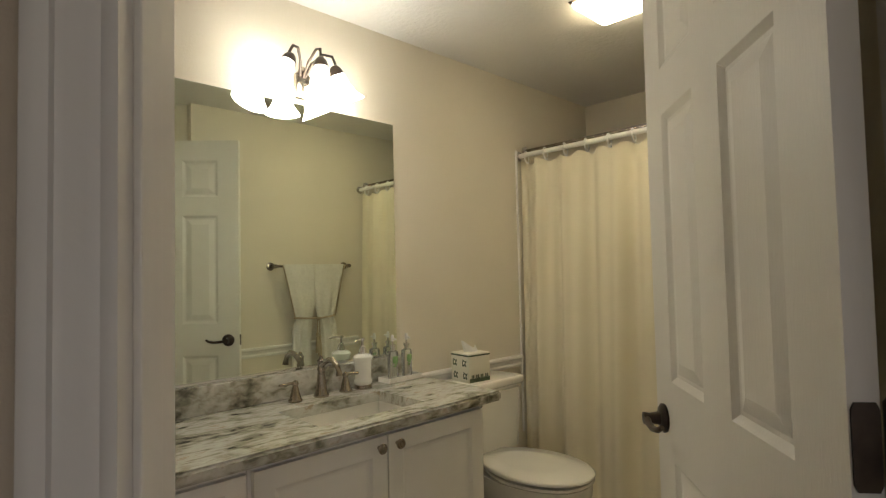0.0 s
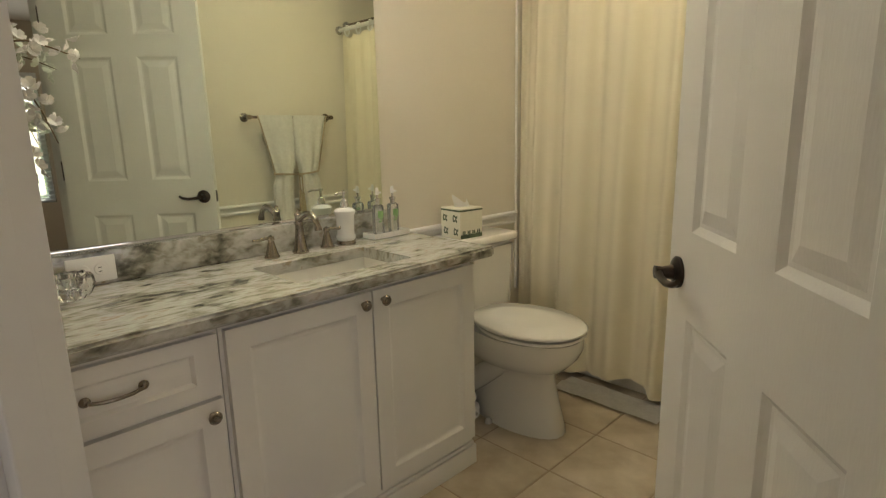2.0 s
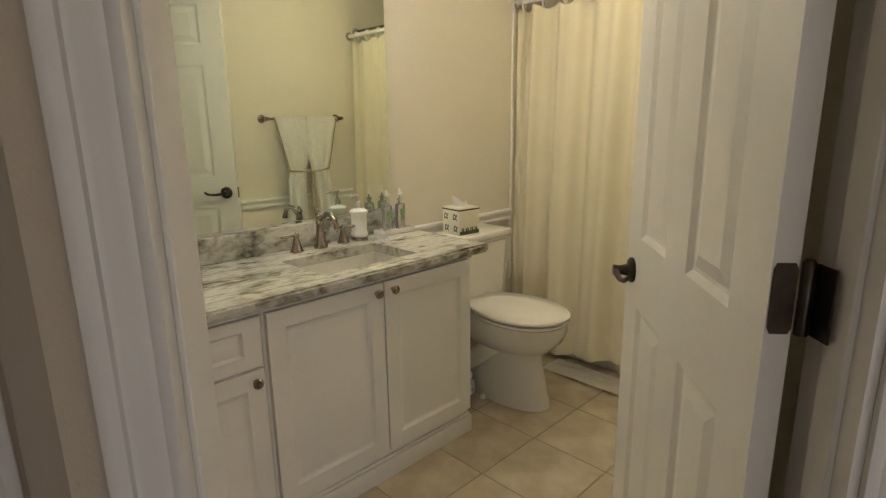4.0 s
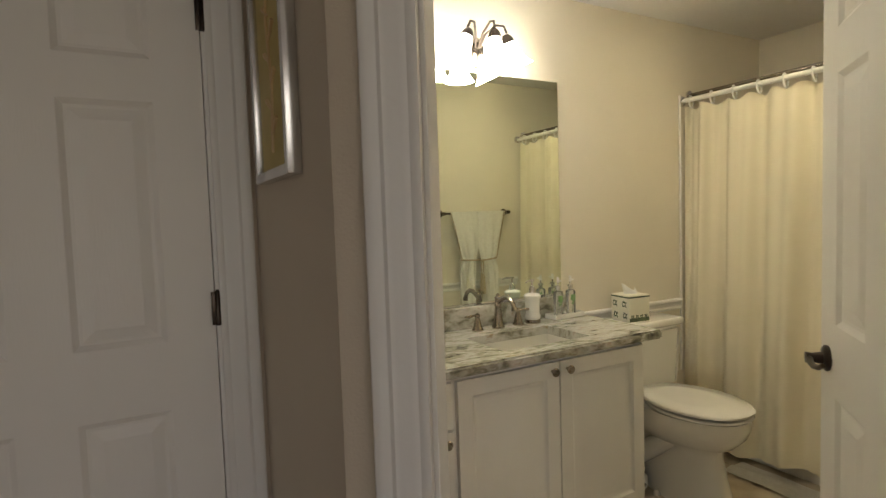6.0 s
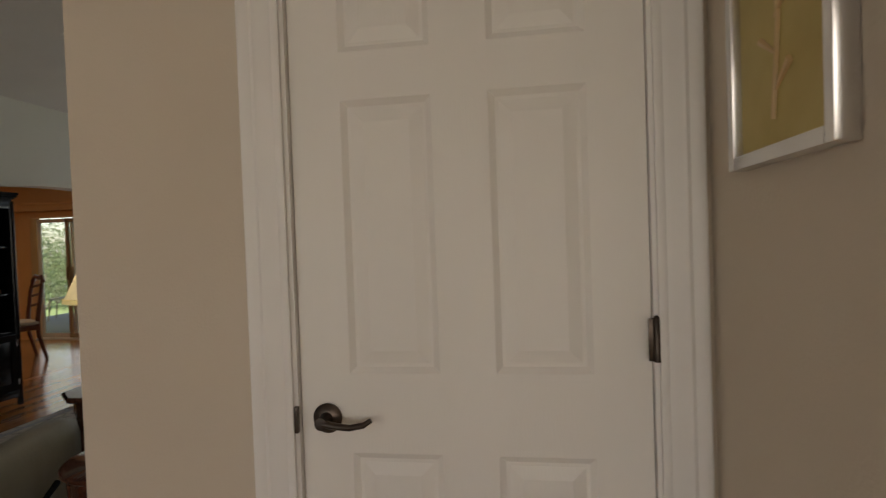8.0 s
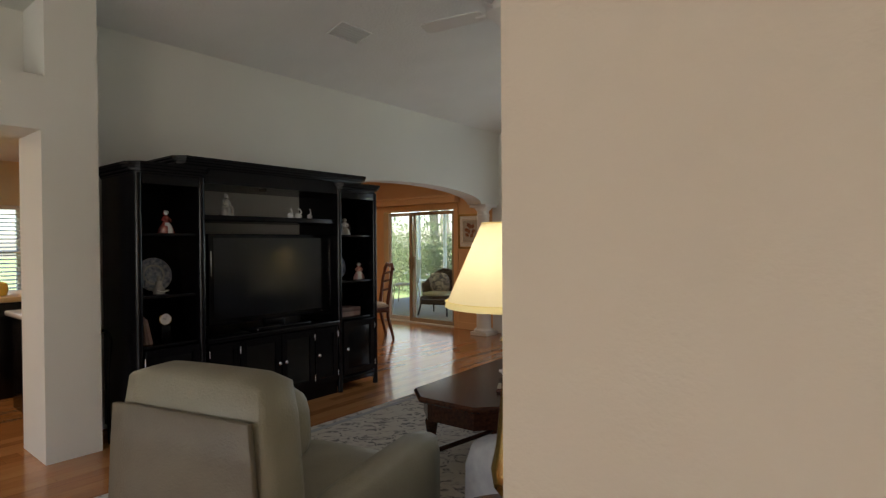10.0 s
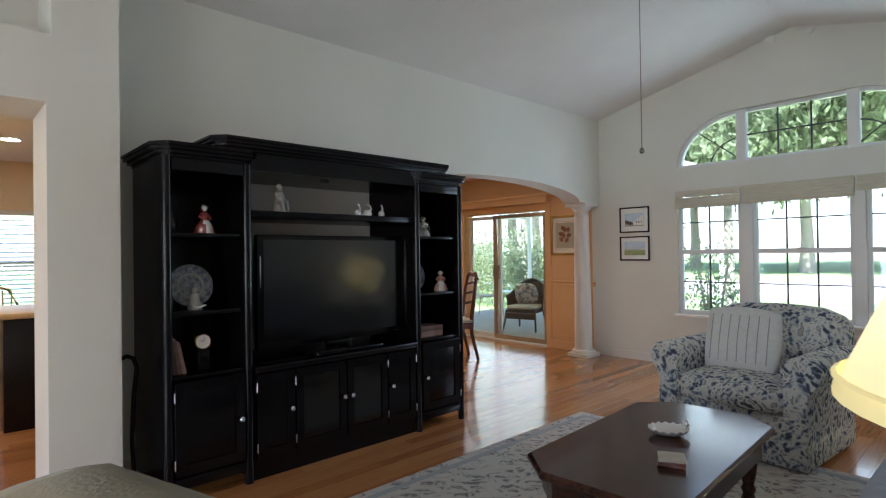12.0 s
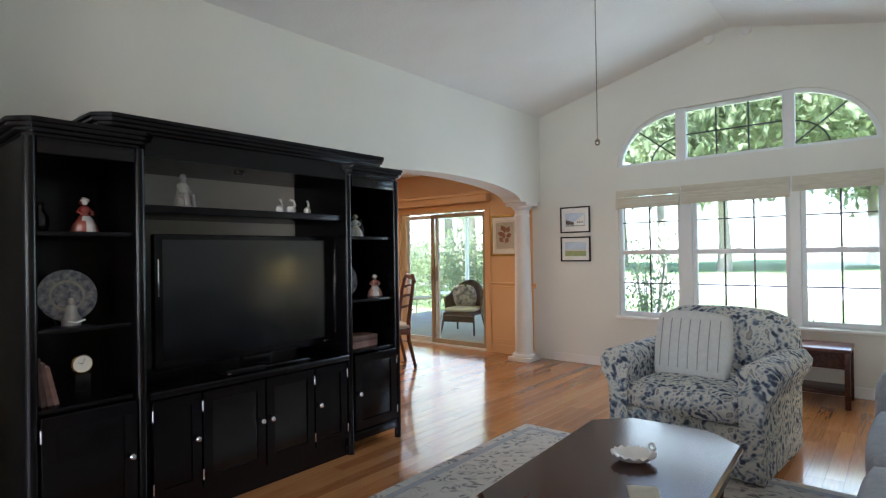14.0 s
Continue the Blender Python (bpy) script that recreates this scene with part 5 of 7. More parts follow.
part("cord", tube([(0.150 * math.cos(a), 0.008 + 0.046 * math.sin(a), -0.338 - 0.010 * (1 - abs(math.cos(a)))) for a in [2 * math.pi * i / 28 for i in range(29)]], 0.0065, 8), M_ROPE, towels, "braided tan cord")
part("knot", moved(lathe([(0, -0.014), (0.012, -0.010), (0.015, 0), (0.012, 0.010), (0, 0.014)], 14), pose(0, 0.054, -0.352)), M_ROPE, towels)
for dx, ln in ((-0.008, 0.0), (0.010, 0.02)):
    part("tassel", moved(lathe([(0, -0.36), (0.004, -0.36), (0.004, -0.44 - ln), (0.009, -0.445 - ln), (0.010, -0.455 - ln), (0.007, -0.465 - ln), (0.012, -0.50 - ln), (0.015, -0.575 - ln), (0, -0.577 - ln)], 14), pose(dx, 0.052, 0)), M_ROPE, towels, "hanging tan tassel")

# ---- bathroom floor tiles ----
TS = 0.327
tile_me = mesh_of(box(-TS / 2 + 0.003, TS / 2 - 0.003, -TS / 2 + 0.003, TS / 2 - 0.003, -0.004, 0.0, 0.0015, seg=1), "tile", M_TILE)
bath_floor = bpy.data.objects["floor_bath"]
for i in range(-4, 3):
    for j in range(-3, 3):
        x, y = 1.972 + TS * (i + 0.5), 1.318 + TS * (j + 0.5)
        if x + y > 1.45 and x < 2.9:
            o = new("tile", tile_me)
            o.parent, o.location = bath_floor, (x, y, 0.0)

# ---- living room: media cabinet ----
XF = -4.27
media = thing("media_cabinet", "black lacquered wall unit with shelves, television bay and doors", "media cabinet")
T0, T1, T2, T3 = 2.395, 2.845, 4.005, 4.460


def tower(y0, y1, label):
    t = thing("media_tower", label, "display cabinet", group="media wall towers")
    part("side_panel", box(XE + 0.05, XF - 0.03, y0 + 0.004, y0 + 0.026, 0.05, 1.72), M_BLACK, t)
    part("side_panel", box(XE + 0.05, XF - 0.03, y1 - 0.026, y1 - 0.004, 0.05, 1.72), M_BLACK, t)
    part("back_panel", box(XE + 0.05, XE + 0.062, y0 + 0.026, y1 - 0.026, 0.05, 1.72), M_BLACK, t)
    for y in (y0, y1 - 0.045):
        arc = [(XF - 0.0225 + 0.0225 * math.cos(a), y + 0.0225 + 0.0225 * math.sin(a)) for a in [math.pi * (i / 12 - 0.5) for i in range(13)]]
        post = prism([(XF - 0.030, y)] + arc + [(XF - 0.030, y + 0.045)], 0.0, 1.72)
        part("post", post, M_BLACK, t)
    for z in (0.10, 0.605, 0.925, 1.325, 1.70):
        part("shelf", box(XE + 0.062, XF - 0.031, y0 + 0.026, y1 - 0.026, z, z + 0.020, 0.002), M_BLACK, t)
    part("top_rail", box(XF - 0.028, XF - 0.006, y0 + 0.045, y1 - 0.045, 1.655, 1.72, 0.003), M_BLACK, t)
    part("apron", box(XF - 0.026, XF - 0.008, y0 + 0.045, y1 - 0.045, 0.07, 0.125, 0.003), M_BLACK, t)
    crown = bmesh.new()
    for d, za, zb in ((0.0, 1.721, 1.735), (0.022, 1.7355, 1.752), (0.042, 1.7525, 1.770), (0.052, 1.7705, 1.788)):
        merge(crown, prism([(XE + 0.03, y0 - d), (XF - 0.03, y0 - d), (XF + d, y0 + 0.03 - d * 0.3), (XF + d, y1 - 0.03 + d * 0.3), (XF - 0.03, y1 + d), (XE + 0.03, y1 + d)], za, zb, 0.003))
    part("crown", crown, M_BLACK, t, "stepped black crown moulding")
    d = part("door", merge(box(XF - 0.024, XF - 0.006, y0 + 0.048, y1 - 0.048, 0.135, 0.60, 0.003), grid_wall([y0 + 0.05, y1 - 0.05], [0.137, 0.598], [(y0 + 0.10, y1 - 0.10, 0.19, 0.545)], 0.006), along_y(XF + 0.0005)), M_BLACK, t)
    ky = y1 - 0.075 if y0 < 3 else y0 + 0.075
    part("knob", moved(lathe([(0, 0), (0.005, 0), (0.005, 0.012), (0.013, 0.018), (0.014, 0.024), (0.009, 0.030), (0, 0.031)], 18), pose(XF + 0.001, ky, 0.362, 0, 90, 0)), M_CHROME, d, "round chrome knob")
    hy = y0 + 0.046 if y0 < 3 else y1 - 0.046
    for z in (0.20, 0.53):
        part("hinge", moved(lathe([(0, 0), (0.004, 0), (0.004, 0.05), (0, 0.05)], 10), pose(XF + 0.001, hy, z - 0.025)), M_CHROME, d)
    return t


tower(T0, T1, "black lacquered display tower holding figurines and a plate")
tower(T2, T3, "black lacquered display tower holding figurines and books")
part("base_body", box(XE + 0.05, XF - 0.028, T1 + 0.003, T2 - 0.003, 0.10, 0.585), M_BLACK, media)
part("base_top", box(XE + 0.045, XF + 0.012, T1 + 0.002, T2 - 0.002, 0.586, 0.622, 0.008), M_BLACK, media)
part("plinth", box(XE + 0.05, XF - 0.03, T1 + 0.003, T2 - 0.003, 0.0, 0.099), M_BLACK, media)
for y0, y1, glass, side in ((T1 + 0.02, 3.085, False, 1), (3.095, 3.430, True, 1), (3.440, 3.745, True, -1), (3.755, T2 - 0.02, False, -1)):
    hole = (y0 + 0.045, y1 - 0.045, 0.165, 0.525)
    d = part("door", moved(grid_wall([y0, y1], [0.115, 0.575], [hole], 0.020), along_y(XF)), M_BLACK, media)
    part("glass_panel" if glass else "inset_panel", moved(box(hole[0] - 0.004, hole[1] + 0.004, 0.008, 0.013, hole[2] - 0.004, hole[3] + 0.004), along_y(XF)), M_SCREEN if glass else M_BLACK, d)
    ky = y1 - 0.024 if side > 0 else y0 + 0.024
    part("knob", moved(lathe([(0, 0), (0.005, 0), (0.005, 0.012), (0.013, 0.018), (0.014, 0.024), (0.009, 0.030), (0, 0.031)], 18), pose(XF + 0.0005, ky, 0.360, 0, 90, 0)), M_CHROME, d, "round chrome knob")
    hy = y0 - 0.004 if side > 0 else y1 + 0.004
    for z in (0.18, 0.51):
        part("hinge", moved(lathe([(0, 0), (0.004, 0), (0.004, 0.05), (0, 0.05)], 10), pose(XF + 0.001, hy, z - 0.025)), M_CHROME, d)
bridge = thing("media_bridge", "black lacquered bridge shelf spanning above the television", "shelf")
part("shelf", box(XE + 0.10, XF - 0.035, T1 + 0.001, T2 - 0.001, 1.436, 1.475, 0.004), M_BLACK, bridge)
part("top_box", box(XE + 0.05, XF - 0.012, T1 + 0.001, T2 - 0.001, 1.690, 1.787), M_BLACK, bridge)
cr = bmesh.new()
for d, za, zb in ((-0.012, 1.789, 1.803), (0.012, 1.8035, 1.819), (0.030, 1.8195, 1.836), (0.040, 1.8365, 1.853)):
    merge(cr, prism([(XE + 0.05, 2.665 - d), (XF - 0.01, 2.665 - d), (XF + 0.02 + d, 2.70 - d * 0.3), (XF + 0.02 + d, 4.255 + d * 0.3), (XF - 0.01, 4.29 + d), (XE + 0.05, 4.29 + d)], za, zb, 0.003))
part("crown", cr, M_BLACK, bridge, "stepped black crown moulding")
part("puck_light", moved(lathe([(0, -0.016), (0.026, -0.014), (0.032, -0.004), (0.032, 0)], 18), pose(-4.45, 3.40, 1.690)), M_BRONZE, bridge)

tv = thing("television", "large black flat-screen television in the media cabinet", "television", pose(-4.40, 3.475, 0.622))
part("bezel", box(-0.05, 0.0, -0.548, 0.548, 0.062, 0.723, 0.008), M_BLACK, tv)
part("screen", box(0.0005, 0.003, -0.512, 0.512, 0.105, 0.695), M_SCREEN, tv, "dark glossy screen")
part("speaker_trim", box(0.0005, 0.004, 0.528, 0.534, 0.12, 0.69, 0.001), M_CHROME, tv)
part("speaker_trim", box(0.0005, 0.004, -0.534, -0.528, 0.42, 0.60, 0.001), M_CHROME, tv)
part("badge", box(0.0035, 0.005, 0.44, 0.50, 0.078, 0.086), M_CHROME, tv)
part("stand_neck", box(-0.05, -0.01, -0.09, 0.09, 0.02, 0.07, 0.006), M_BLACK, tv)
part("stand_base", box(-0.10, 0.10, -0.26, 0.26, 0.0015, 0.020, 0.008), M_BLACK, tv)
bits = thing("media_box", "small black set-top box on the cabinet", "set-top box", pose(-4.32, 3.33, 0.623))
part("case", box(-0.04, 0.04, -0.11, 0.11, 0, 0.03, 0.004), M_BLACK, bits)
part("status_light", box(0.0405, 0.042, -0.10, -0.085, 0.010, 0.016), M_CHROME, bits)


# figurines and plates
def figure(name, label, profile, mat, m, seg=20, sx=1.0, sy=1.0):
    return single(name, lathe(profile, seg, sx, sy), mat, label, "figurine", m, smooth=60)


def lady(label, gown, trim, m, k=1.0):
    """A porcelain lady: flounced skirt, bent arms, bonnet; trim colours her apron, face and collar."""
    b = lathe([(0, 0), (0.046, 0), (0.049, 0.006), (0.043, 0.022), (0.045, 0.026), (0.034, 0.050), (0.020, 0.072), (0.012, 0.082), (0.018, 0.094), (0.021, 0.106), (0.014, 0.116), (0.006, 0.121), (0, 0.122)], 28)
    for v in b.verts:
        a = math.atan2(v.co.y, v.co.x)
        w = 1 + 0.07 * math.cos(9 * a) * max(0.0, 1 - v.co.z / 0.06)
        v.co.x *= w
        v.co.y *= 1.12 * w
    for s in (-1, 1):
        merge(b, tube([(0, s * 0.018, 0.107), (0.004, s * 0.034, 0.090), (0.022, s * 0.022, 0.078), (0.028, s * 0.008, 0.080)], 0.007, 8, [1.0, 1.1, 0.8, 0.5]))
    skirt = len(b.faces)
    merge(b, moved(lathe([(0, -0.015), (0.009, -0.011), (0.013, 0), (0.010, 0.012), (0, 0.016)], 14), pose(0.002, 0, 0.134)))
    merge(b, moved(lathe([(0, 0.012), (0.012, 0.010), (0.017, 0.0), (0.022, -0.006), (0.018, -0.008), (0, -0.002)], 14), pose(-0.005, 0, 0.141, 0, -35, 0)))
    b.faces.ensure_lookup_table()
    ob = single("figurine", b, gown, label, "figurine", m @ Matrix.Scale(k, 4), smooth=60)
    ob.data.materials.append(trim)
    for f in ob.data.polygons:
        c = f.center
        if f.index >= skirt and c.x > 0.0 or c.x > 0.018 and abs(c.y) < 0.022 and c.z < 0.07:
            f.material_index = 1
    return ob


lady("small porcelain lady figurine in a red gown", M_REDCH, M_CHINA, pose(-4.42, 2.645, 1.346, 0, 0, 20))
lady("small porcelain lady figurine in a pink gown", M_PINKCH, M_CHINA, pose(-4.42, 4.365, 0.946, 0, 0, -30), 0.95)
lady("small white porcelain lady figurine", M_CHINA, M_CUSHION, pose(-4.42, 4.20, 1.346, 0, 0, -20), 0.95)
seated = lathe([(0, 0), (0.050, 0), (0.052, 0.010), (0.044, 0.018), (0.040, 0.045), (0.032, 0.075), (0.030, 0.105), (0.022, 0.122), (0.010, 0.130), (0, 0.131)], 20, 0.9, 1.0)
merge(seated, moved(lathe([(0, -0.019), (0.012, -0.014), (0.016, 0), (0.014, 0.012), (0.006, 0.020), (0, 0.021)], 14), pose(0.004, 0, 0.150)))
for s in (-1, 1):
    merge(seated, tube([(0, s * 0.020, 0.052), (0.038, s * 0.024, 0.060), (0.046, s * 0.022, 0.012)], 0.014, 8, [1.1, 1.0, 0.8]))
    merge(seated, tube([(0, s * 0.030, 0.110), (0.012, s * 0.036, 0.080), (0.034, s * 0.014, 0.072)], 0.009, 8, [1.1, 1.0, 0.7]))
single("figurine", seated, M_STATUE, "pewter seated figure on the bridge shelf", "figurine", pose(-4.42, 3.075, 1.476, 0, 0, 25), smooth=60)
for y, lean in ((3.625, 20), (3.70, -25), (3.815, 35)):
    b = lathe([(0, 0), (0.020, 0.002), (0.026, 0.018), (0.022, 0.034), (0.010, 0.042), (0, 0.044)], 14, 0.8, 1.2)
    merge(b, tube([(0, 0.012, 0.03), (0, 0.026, 0.05), (0, 0.018, 0.072), (0, 0.002, 0.080), (0, -0.008, 0.074)], 0.007, 8, [1.3, 1, 0.8, 0.9, 0.4]))
    single("swan_figurine", b, M_CHINA, "small white china swan on the bridge shelf", "figurine", pose(-4.41, y, 1.476, 0, 0, lean), group="swans", smooth=60)
PLATE = [(0, 0.004), (0.055, 0.004), (0.066, 0.008), (0.112, 0.018), (0.116, 0.022), (0.112, 0.024), (0.064, 0.013), (0, 0.009)]
for y, z in ((2.60, 1.065), (4.16, 1.065)):
    pl = thing("display_plate", "blue transferware plate on a wire stand", "plate", pose(-4.52, y, z - 0.118))
    part("dish", moved(lathe(PLATE, 36), pose(0, 0, 0.118, 0, 78, 0)), M_BLUECH, pl)
    part("rim_line", moved(lathe([(0.058, 0.0135), (0.064, 0.0145), (0.070, 0.0155), (0.070, 0.0165), (0.058, 0.0145)], 36), pose(0.0005, 0, 0.118, 0, 78, 0)), M_STATUE, pl)
    for s in (-0.05, 0.05):
        part("stand_wire", tube([(0.05, s, 0.001), (0.0, s, 0.02), (-0.03, s, 0.12)], 0.002, 6), M_DARK, pl)
figure("figurine", "small china figure with an open white book", [(0, 0), (0.035, 0), (0.037, 0.03), (0.024, 0.05), (0.020, 0.08), (0.009, 0.088), (0.013, 0.10), (0.010, 0.115), (0, 0.118)], M_STATUE, pose(-4.40, 2.585, 0.946))
single("open_book_ornament", merge(moved(box(-0.018, 0.018, -0.036, 0.0, 0, 0.006, 0.002), pose(0, 0, 0, -18, 0, 0)), moved(box(-0.018, 0.018, 0.0, 0.036, 0, 0.006, 0.002), pose(0, 0, 0, 18, 0, 0))), M_CHINA, "small white china book ornament", "ornament", pose(-4.345, 2.585, 0.958))
clock = thing("shelf_clock", "small round shelf clock with a cream dial", "clock", pose(-4.40, 2.625, 0.626))
part("case", moved(lathe([(0, 0), (0.040, 0), (0.043, 0.006), (0.043, 0.022), (0.038, 0.026), (0.036, 0.024)], 28), pose(-0.02, 0, 0.148, 0, 90, 0)), M_BRASS, clock)
part("dial", moved(lathe([(0, 0.0235), (0.036, 0.0235), (0.036, 0.021), (0, 0.021)], 28), pose(-0.02, 0, 0.148, 0, 90, 0)), M_CHINA, clock)
part("pointers", merge(tube([(0.0045, 0, 0.148), (0.0045, -0.018, 0.156)], 0.0012, 5), tube([(0.0045, 0, 0.148), (0.0045, 0.008, 0.172)], 0.001, 5)), M_DARK, clock)
part("pedestal", box(-0.02, 0.01, -0.03, 0.03, 0, 0.106, 0.004), M_BLACK, clock)
for k, (y, h, a) in enumerate(((2.475, 0.20, 6), (2.498, 0.18, 9), (2.520, 0.165, 12))):
    bk = thing("book", "upright hardback book on the cabinet shelf", "book", pose(-4.42, y, 0.6265, a, 0, 0), group="shelf books")
    part("cover", merge(box(-0.06, 0.06, -0.009, -0.0075, 0, h), merge(box(-0.06, 0.06, 0.0075, 0.009, 0, h), box(0.0585, 0.06, -0.0075, 0.0075, 0, h))), M_BOOK, bk)
    part("pages", box(-0.055, 0.058, -0.007, 0.007, 0.003, h - 0.003), M_PAPER, bk)
for k in range(4):
    bk = thing("book", "flat-stacked hardback book on the cabinet shelf", "book", pose(-4.44, 4.215, 0.6265 + 0.019 * k, 0, 0, 4 - 3 * k), group="stacked books")
    part("cover", merge(box(-0.08, 0.08, -0.11, 0.11, 0, 0.0015), merge(box(-0.08, 0.08, -0.11, 0.11, 0.0165, 0.018), box(0.0785, 0.08, -0.11, 0.11, 0.0015, 0.0165))), M_BOOK, bk)
    part("pages", box(-0.075, 0.078, -0.106, 0.106, 0.002, 0.016), M_PAPER, bk)
for y in (2.49, 4.285):
    single("dark_vase", lathe([(0, 0), (0.028, 0), (0.036, 0.03), (0.034, 0.07), (0.018, 0.095), (0.015, 0.115), (0.021, 0.125), (0.017, 0.125), (0.010, 0.10), (0, 0.09)], 20), M_SCREEN, "small dark glass vase on the shelf", "vase", pose(-4.47, y, 1.346), group="dark vases")
single("walking_cane", tube([(-4.52, 2.325, 0.0), (-4.53, 2.315, 0.30), (-4.53, 2.325, 0.52), (-4.53, 2.340, 0.66), (-4.53, 2.325, 0.71), (-4.53, 2.295, 0.725), (-4.53, 2.27, 0.715)], 0.011, 10), M_BLACK, "black walking cane leaning beside the media cabinet", "cane")

# ---- column ----
col = thing("column", "white round tapered column under the arch", "column", pose(-4.985, 7.165, 0), kind="structure")
part("base", merge(box(-0.135, 0.135, -0.135, 0.135, 0, 0.045, 0.004), lathe([(0.13, 0.0455), (0.135, 0.06), (0.128, 0.078), (0.108, 0.082), (0.108, 0.095), (0, 0.095)], 32)), M_TRIM, col)
part("shaft", lathe([(0, 0.0955), (0.100, 0.0955), (0.098, 0.5), (0.092, 1.0), (0.082, 1.62), (0.090, 1.63), (0.090, 1.645), (0.082, 1.65), (0.082, 1.695), (0, 1.695)], 32), M_TRIM, col)
part("capital", merge(lathe([(0.083, 1.6955), (0.098, 1.71), (0.118, 1.735), (0.118, 1.745), (0, 1.745)], 32), box(-0.135, 0.135, -0.135, 0.135, 1.7455, 1.784, 0.003)), M_TRIM, col)

# ---- pictures ----
def framed(m, w, h, frame_mat, inner, label, fw=0.014):
    p = thing("framed_picture", label, "picture", m, group="wall pictures")
    f = box(-w / 2, -w / 2 + fw, -0.02, 0, 0, h, 0.002)
    for args in ((w / 2 - fw, w / 2, -0.02, 0, 0, h), (-w / 2 + fw, w / 2 - fw, -0.02, 0, 0, fw), (-w / 2 + fw, w / 2 - fw, -0.02, 0, h - fw, h)):
        box(*args, 0.002, f)
    part("frame", f, frame_mat, p)
    part("mat", box(-w / 2 + fw, w / 2 - fw, -0.008, -0.004, fw, h - fw), M_MAT, p)
    for name, x0, x1, z0, z1, mt, lift in inner:
        part(name, box(x0, x1, -0.0095 - lift, -0.0085 - lift, z0, z1), mt, p)
    part("glazing", box(-w / 2 + fw, w / 2 - fw, -0.0155, -0.0145, fw, h - fw), M_GLASS, p, smooth=None).visible_shadow = False
    return p


def flat_leaf(x, z, w, h, turn, lift=0.0115):
    """A thin leaf-shaped patch of ink on a print."""
    pts = [(w * math.sin(math.pi * i / 8) ** 1.3 * sgn, h * (i / 8 - 0.5)) for sgn, rng in ((1, range(9)), (-1, range(7, 0, -1))) for i in rng]
    c, s = math.cos(turn), math.sin(turn)
    return loft([[(x + c * u - s * v, -lift + d, z + s * u + c * v) for u, v in pts] for d in (0.0, 0.0008)])


street = framed(pose(-4.433, YW - 0.002, 1.430), 0.353, 0.287, M_BLACK, (("sheet", -0.115, 0.115, 0.070, 0.218, M_SKYBLUE, 0), ("border_bottom", -0.115, 0.115, 0.0702, 0.088, M_STATUE, 0.001)), "black-framed grey street sketch with a white mat")
part("drawn_houses", prism([(-0.02, 0.088), (0.108, 0.082), (0.108, 0.200), (0.085, 0.190), (0.06, 0.165), (0.03, 0.150), (0.0, 0.128), (-0.02, 0.118)], 0.0105, 0.0112), M_MAT, street).data.transform(Matrix(((1, 0, 0, 0), (0, 0, -1, 0), (0, 1, 0, 0), (0, 0, 0, 1))))
for x in (0.03, 0.055, 0.085):
    part("drawn_window", box(x - 0.005, x + 0.005, -0.0125, -0.0117, 0.105, 0.128), M_DARK, street)
for k in range(5):
    part("drawn_tree", flat_leaf(-0.100 + 0.019 * k, 0.118 - 0.004 * k, 0.013, 0.07 - 0.006 * k, 0.0), M_DARK, street)
meadow = framed(pose(-4.433, YW - 0.002, 1.114), 0.353, 0.273, M_BLACK, (("sky", -0.125, 0.125, 0.135, 0.215, M_SKYBLUE, 0), ("meadow", -0.125, 0.125, 0.060, 0.118, M_GREENP, 0), ("water", -0.125, 0.125, 0.1185, 0.1345, M_MAT, 0)), "black-framed meadow landscape with a white mat")
for k in range(6):
    part("drawn_hill", flat_leaf(-0.10 + 0.04 * k, 0.128 - 0.002 * (k % 2), 0.004, 0.06, math.pi / 2), M_PRINTA, meadow)
bloom = framed(pose(-5.36, YW - 0.002, 1.18), 0.42, 0.50, M_GOLD, (("sheet", -0.13, 0.13, 0.09, 0.41, M_CUSHION, 0),), "gold-framed botanical print on the dining room wall", 0.03)
for k, (x, z, a) in enumerate(((-0.05, 0.20, 0.9), (0.03, 0.19, -0.7), (0.06, 0.25, -1.2), (-0.02, 0.25, 0.3), (-0.06, 0.27, 1.2), (0.0, 0.32, 0.0), (0.05, 0.32, -0.5), (-0.03, 0.34, 0.6))):
    part("drawn_leaf", flat_leaf(x, z, 0.028, 0.085, a), M_REDBROWN, bloom)
part("inner_line", merge(merge(box(-0.145, -0.142, -0.0100, -0.0092, 0.075, 0.425), box(0.142, 0.145, -0.0100, -0.0092, 0.075, 0.425)), merge(box(-0.142, 0.142, -0.0100, -0.0092, 0.075, 0.078), box(-0.142, 0.142, -0.0100, -0.0092, 0.422, 0.425))), M_GOLD, bloom)

# ---- roman shades ----
for a, b, drop in ((-3.955, -3.315, 1.655), (-3.305, -2.405, 1.665), (-2.395, -1.77, 1.71)):
    sh = thing("roman_shade", "raised woven tan roman shade in the window", "window shade", pose((a + b) / 2, YW - 0.03, 0), group="roman shades")
    w = (b - a) / 2 - 0.003
    part("valance", box(-w, w, -0.012, 0.0, 1.775, 1.845, 0.003), M_BLIND, sh)
    for k in range(3):
        part("fold", box(-w, w, -0.030 + 0.005 * k, -0.016 + 0.005 * k, drop + 0.03 * k, drop + 0.055 + 0.03 * k, 0.005), M_BLIND, sh)
    part("mounting_board", box(-w, w, 0.001, 0.028, 1.80, 1.829), M_TRIM, sh)

# ---- armchair ----
arm = thing("armchair", "overstuffed armchair in blue and cream paisley upholstery", "armchair", pose(-2.61, 5.44, 0, 0, 0, -5))


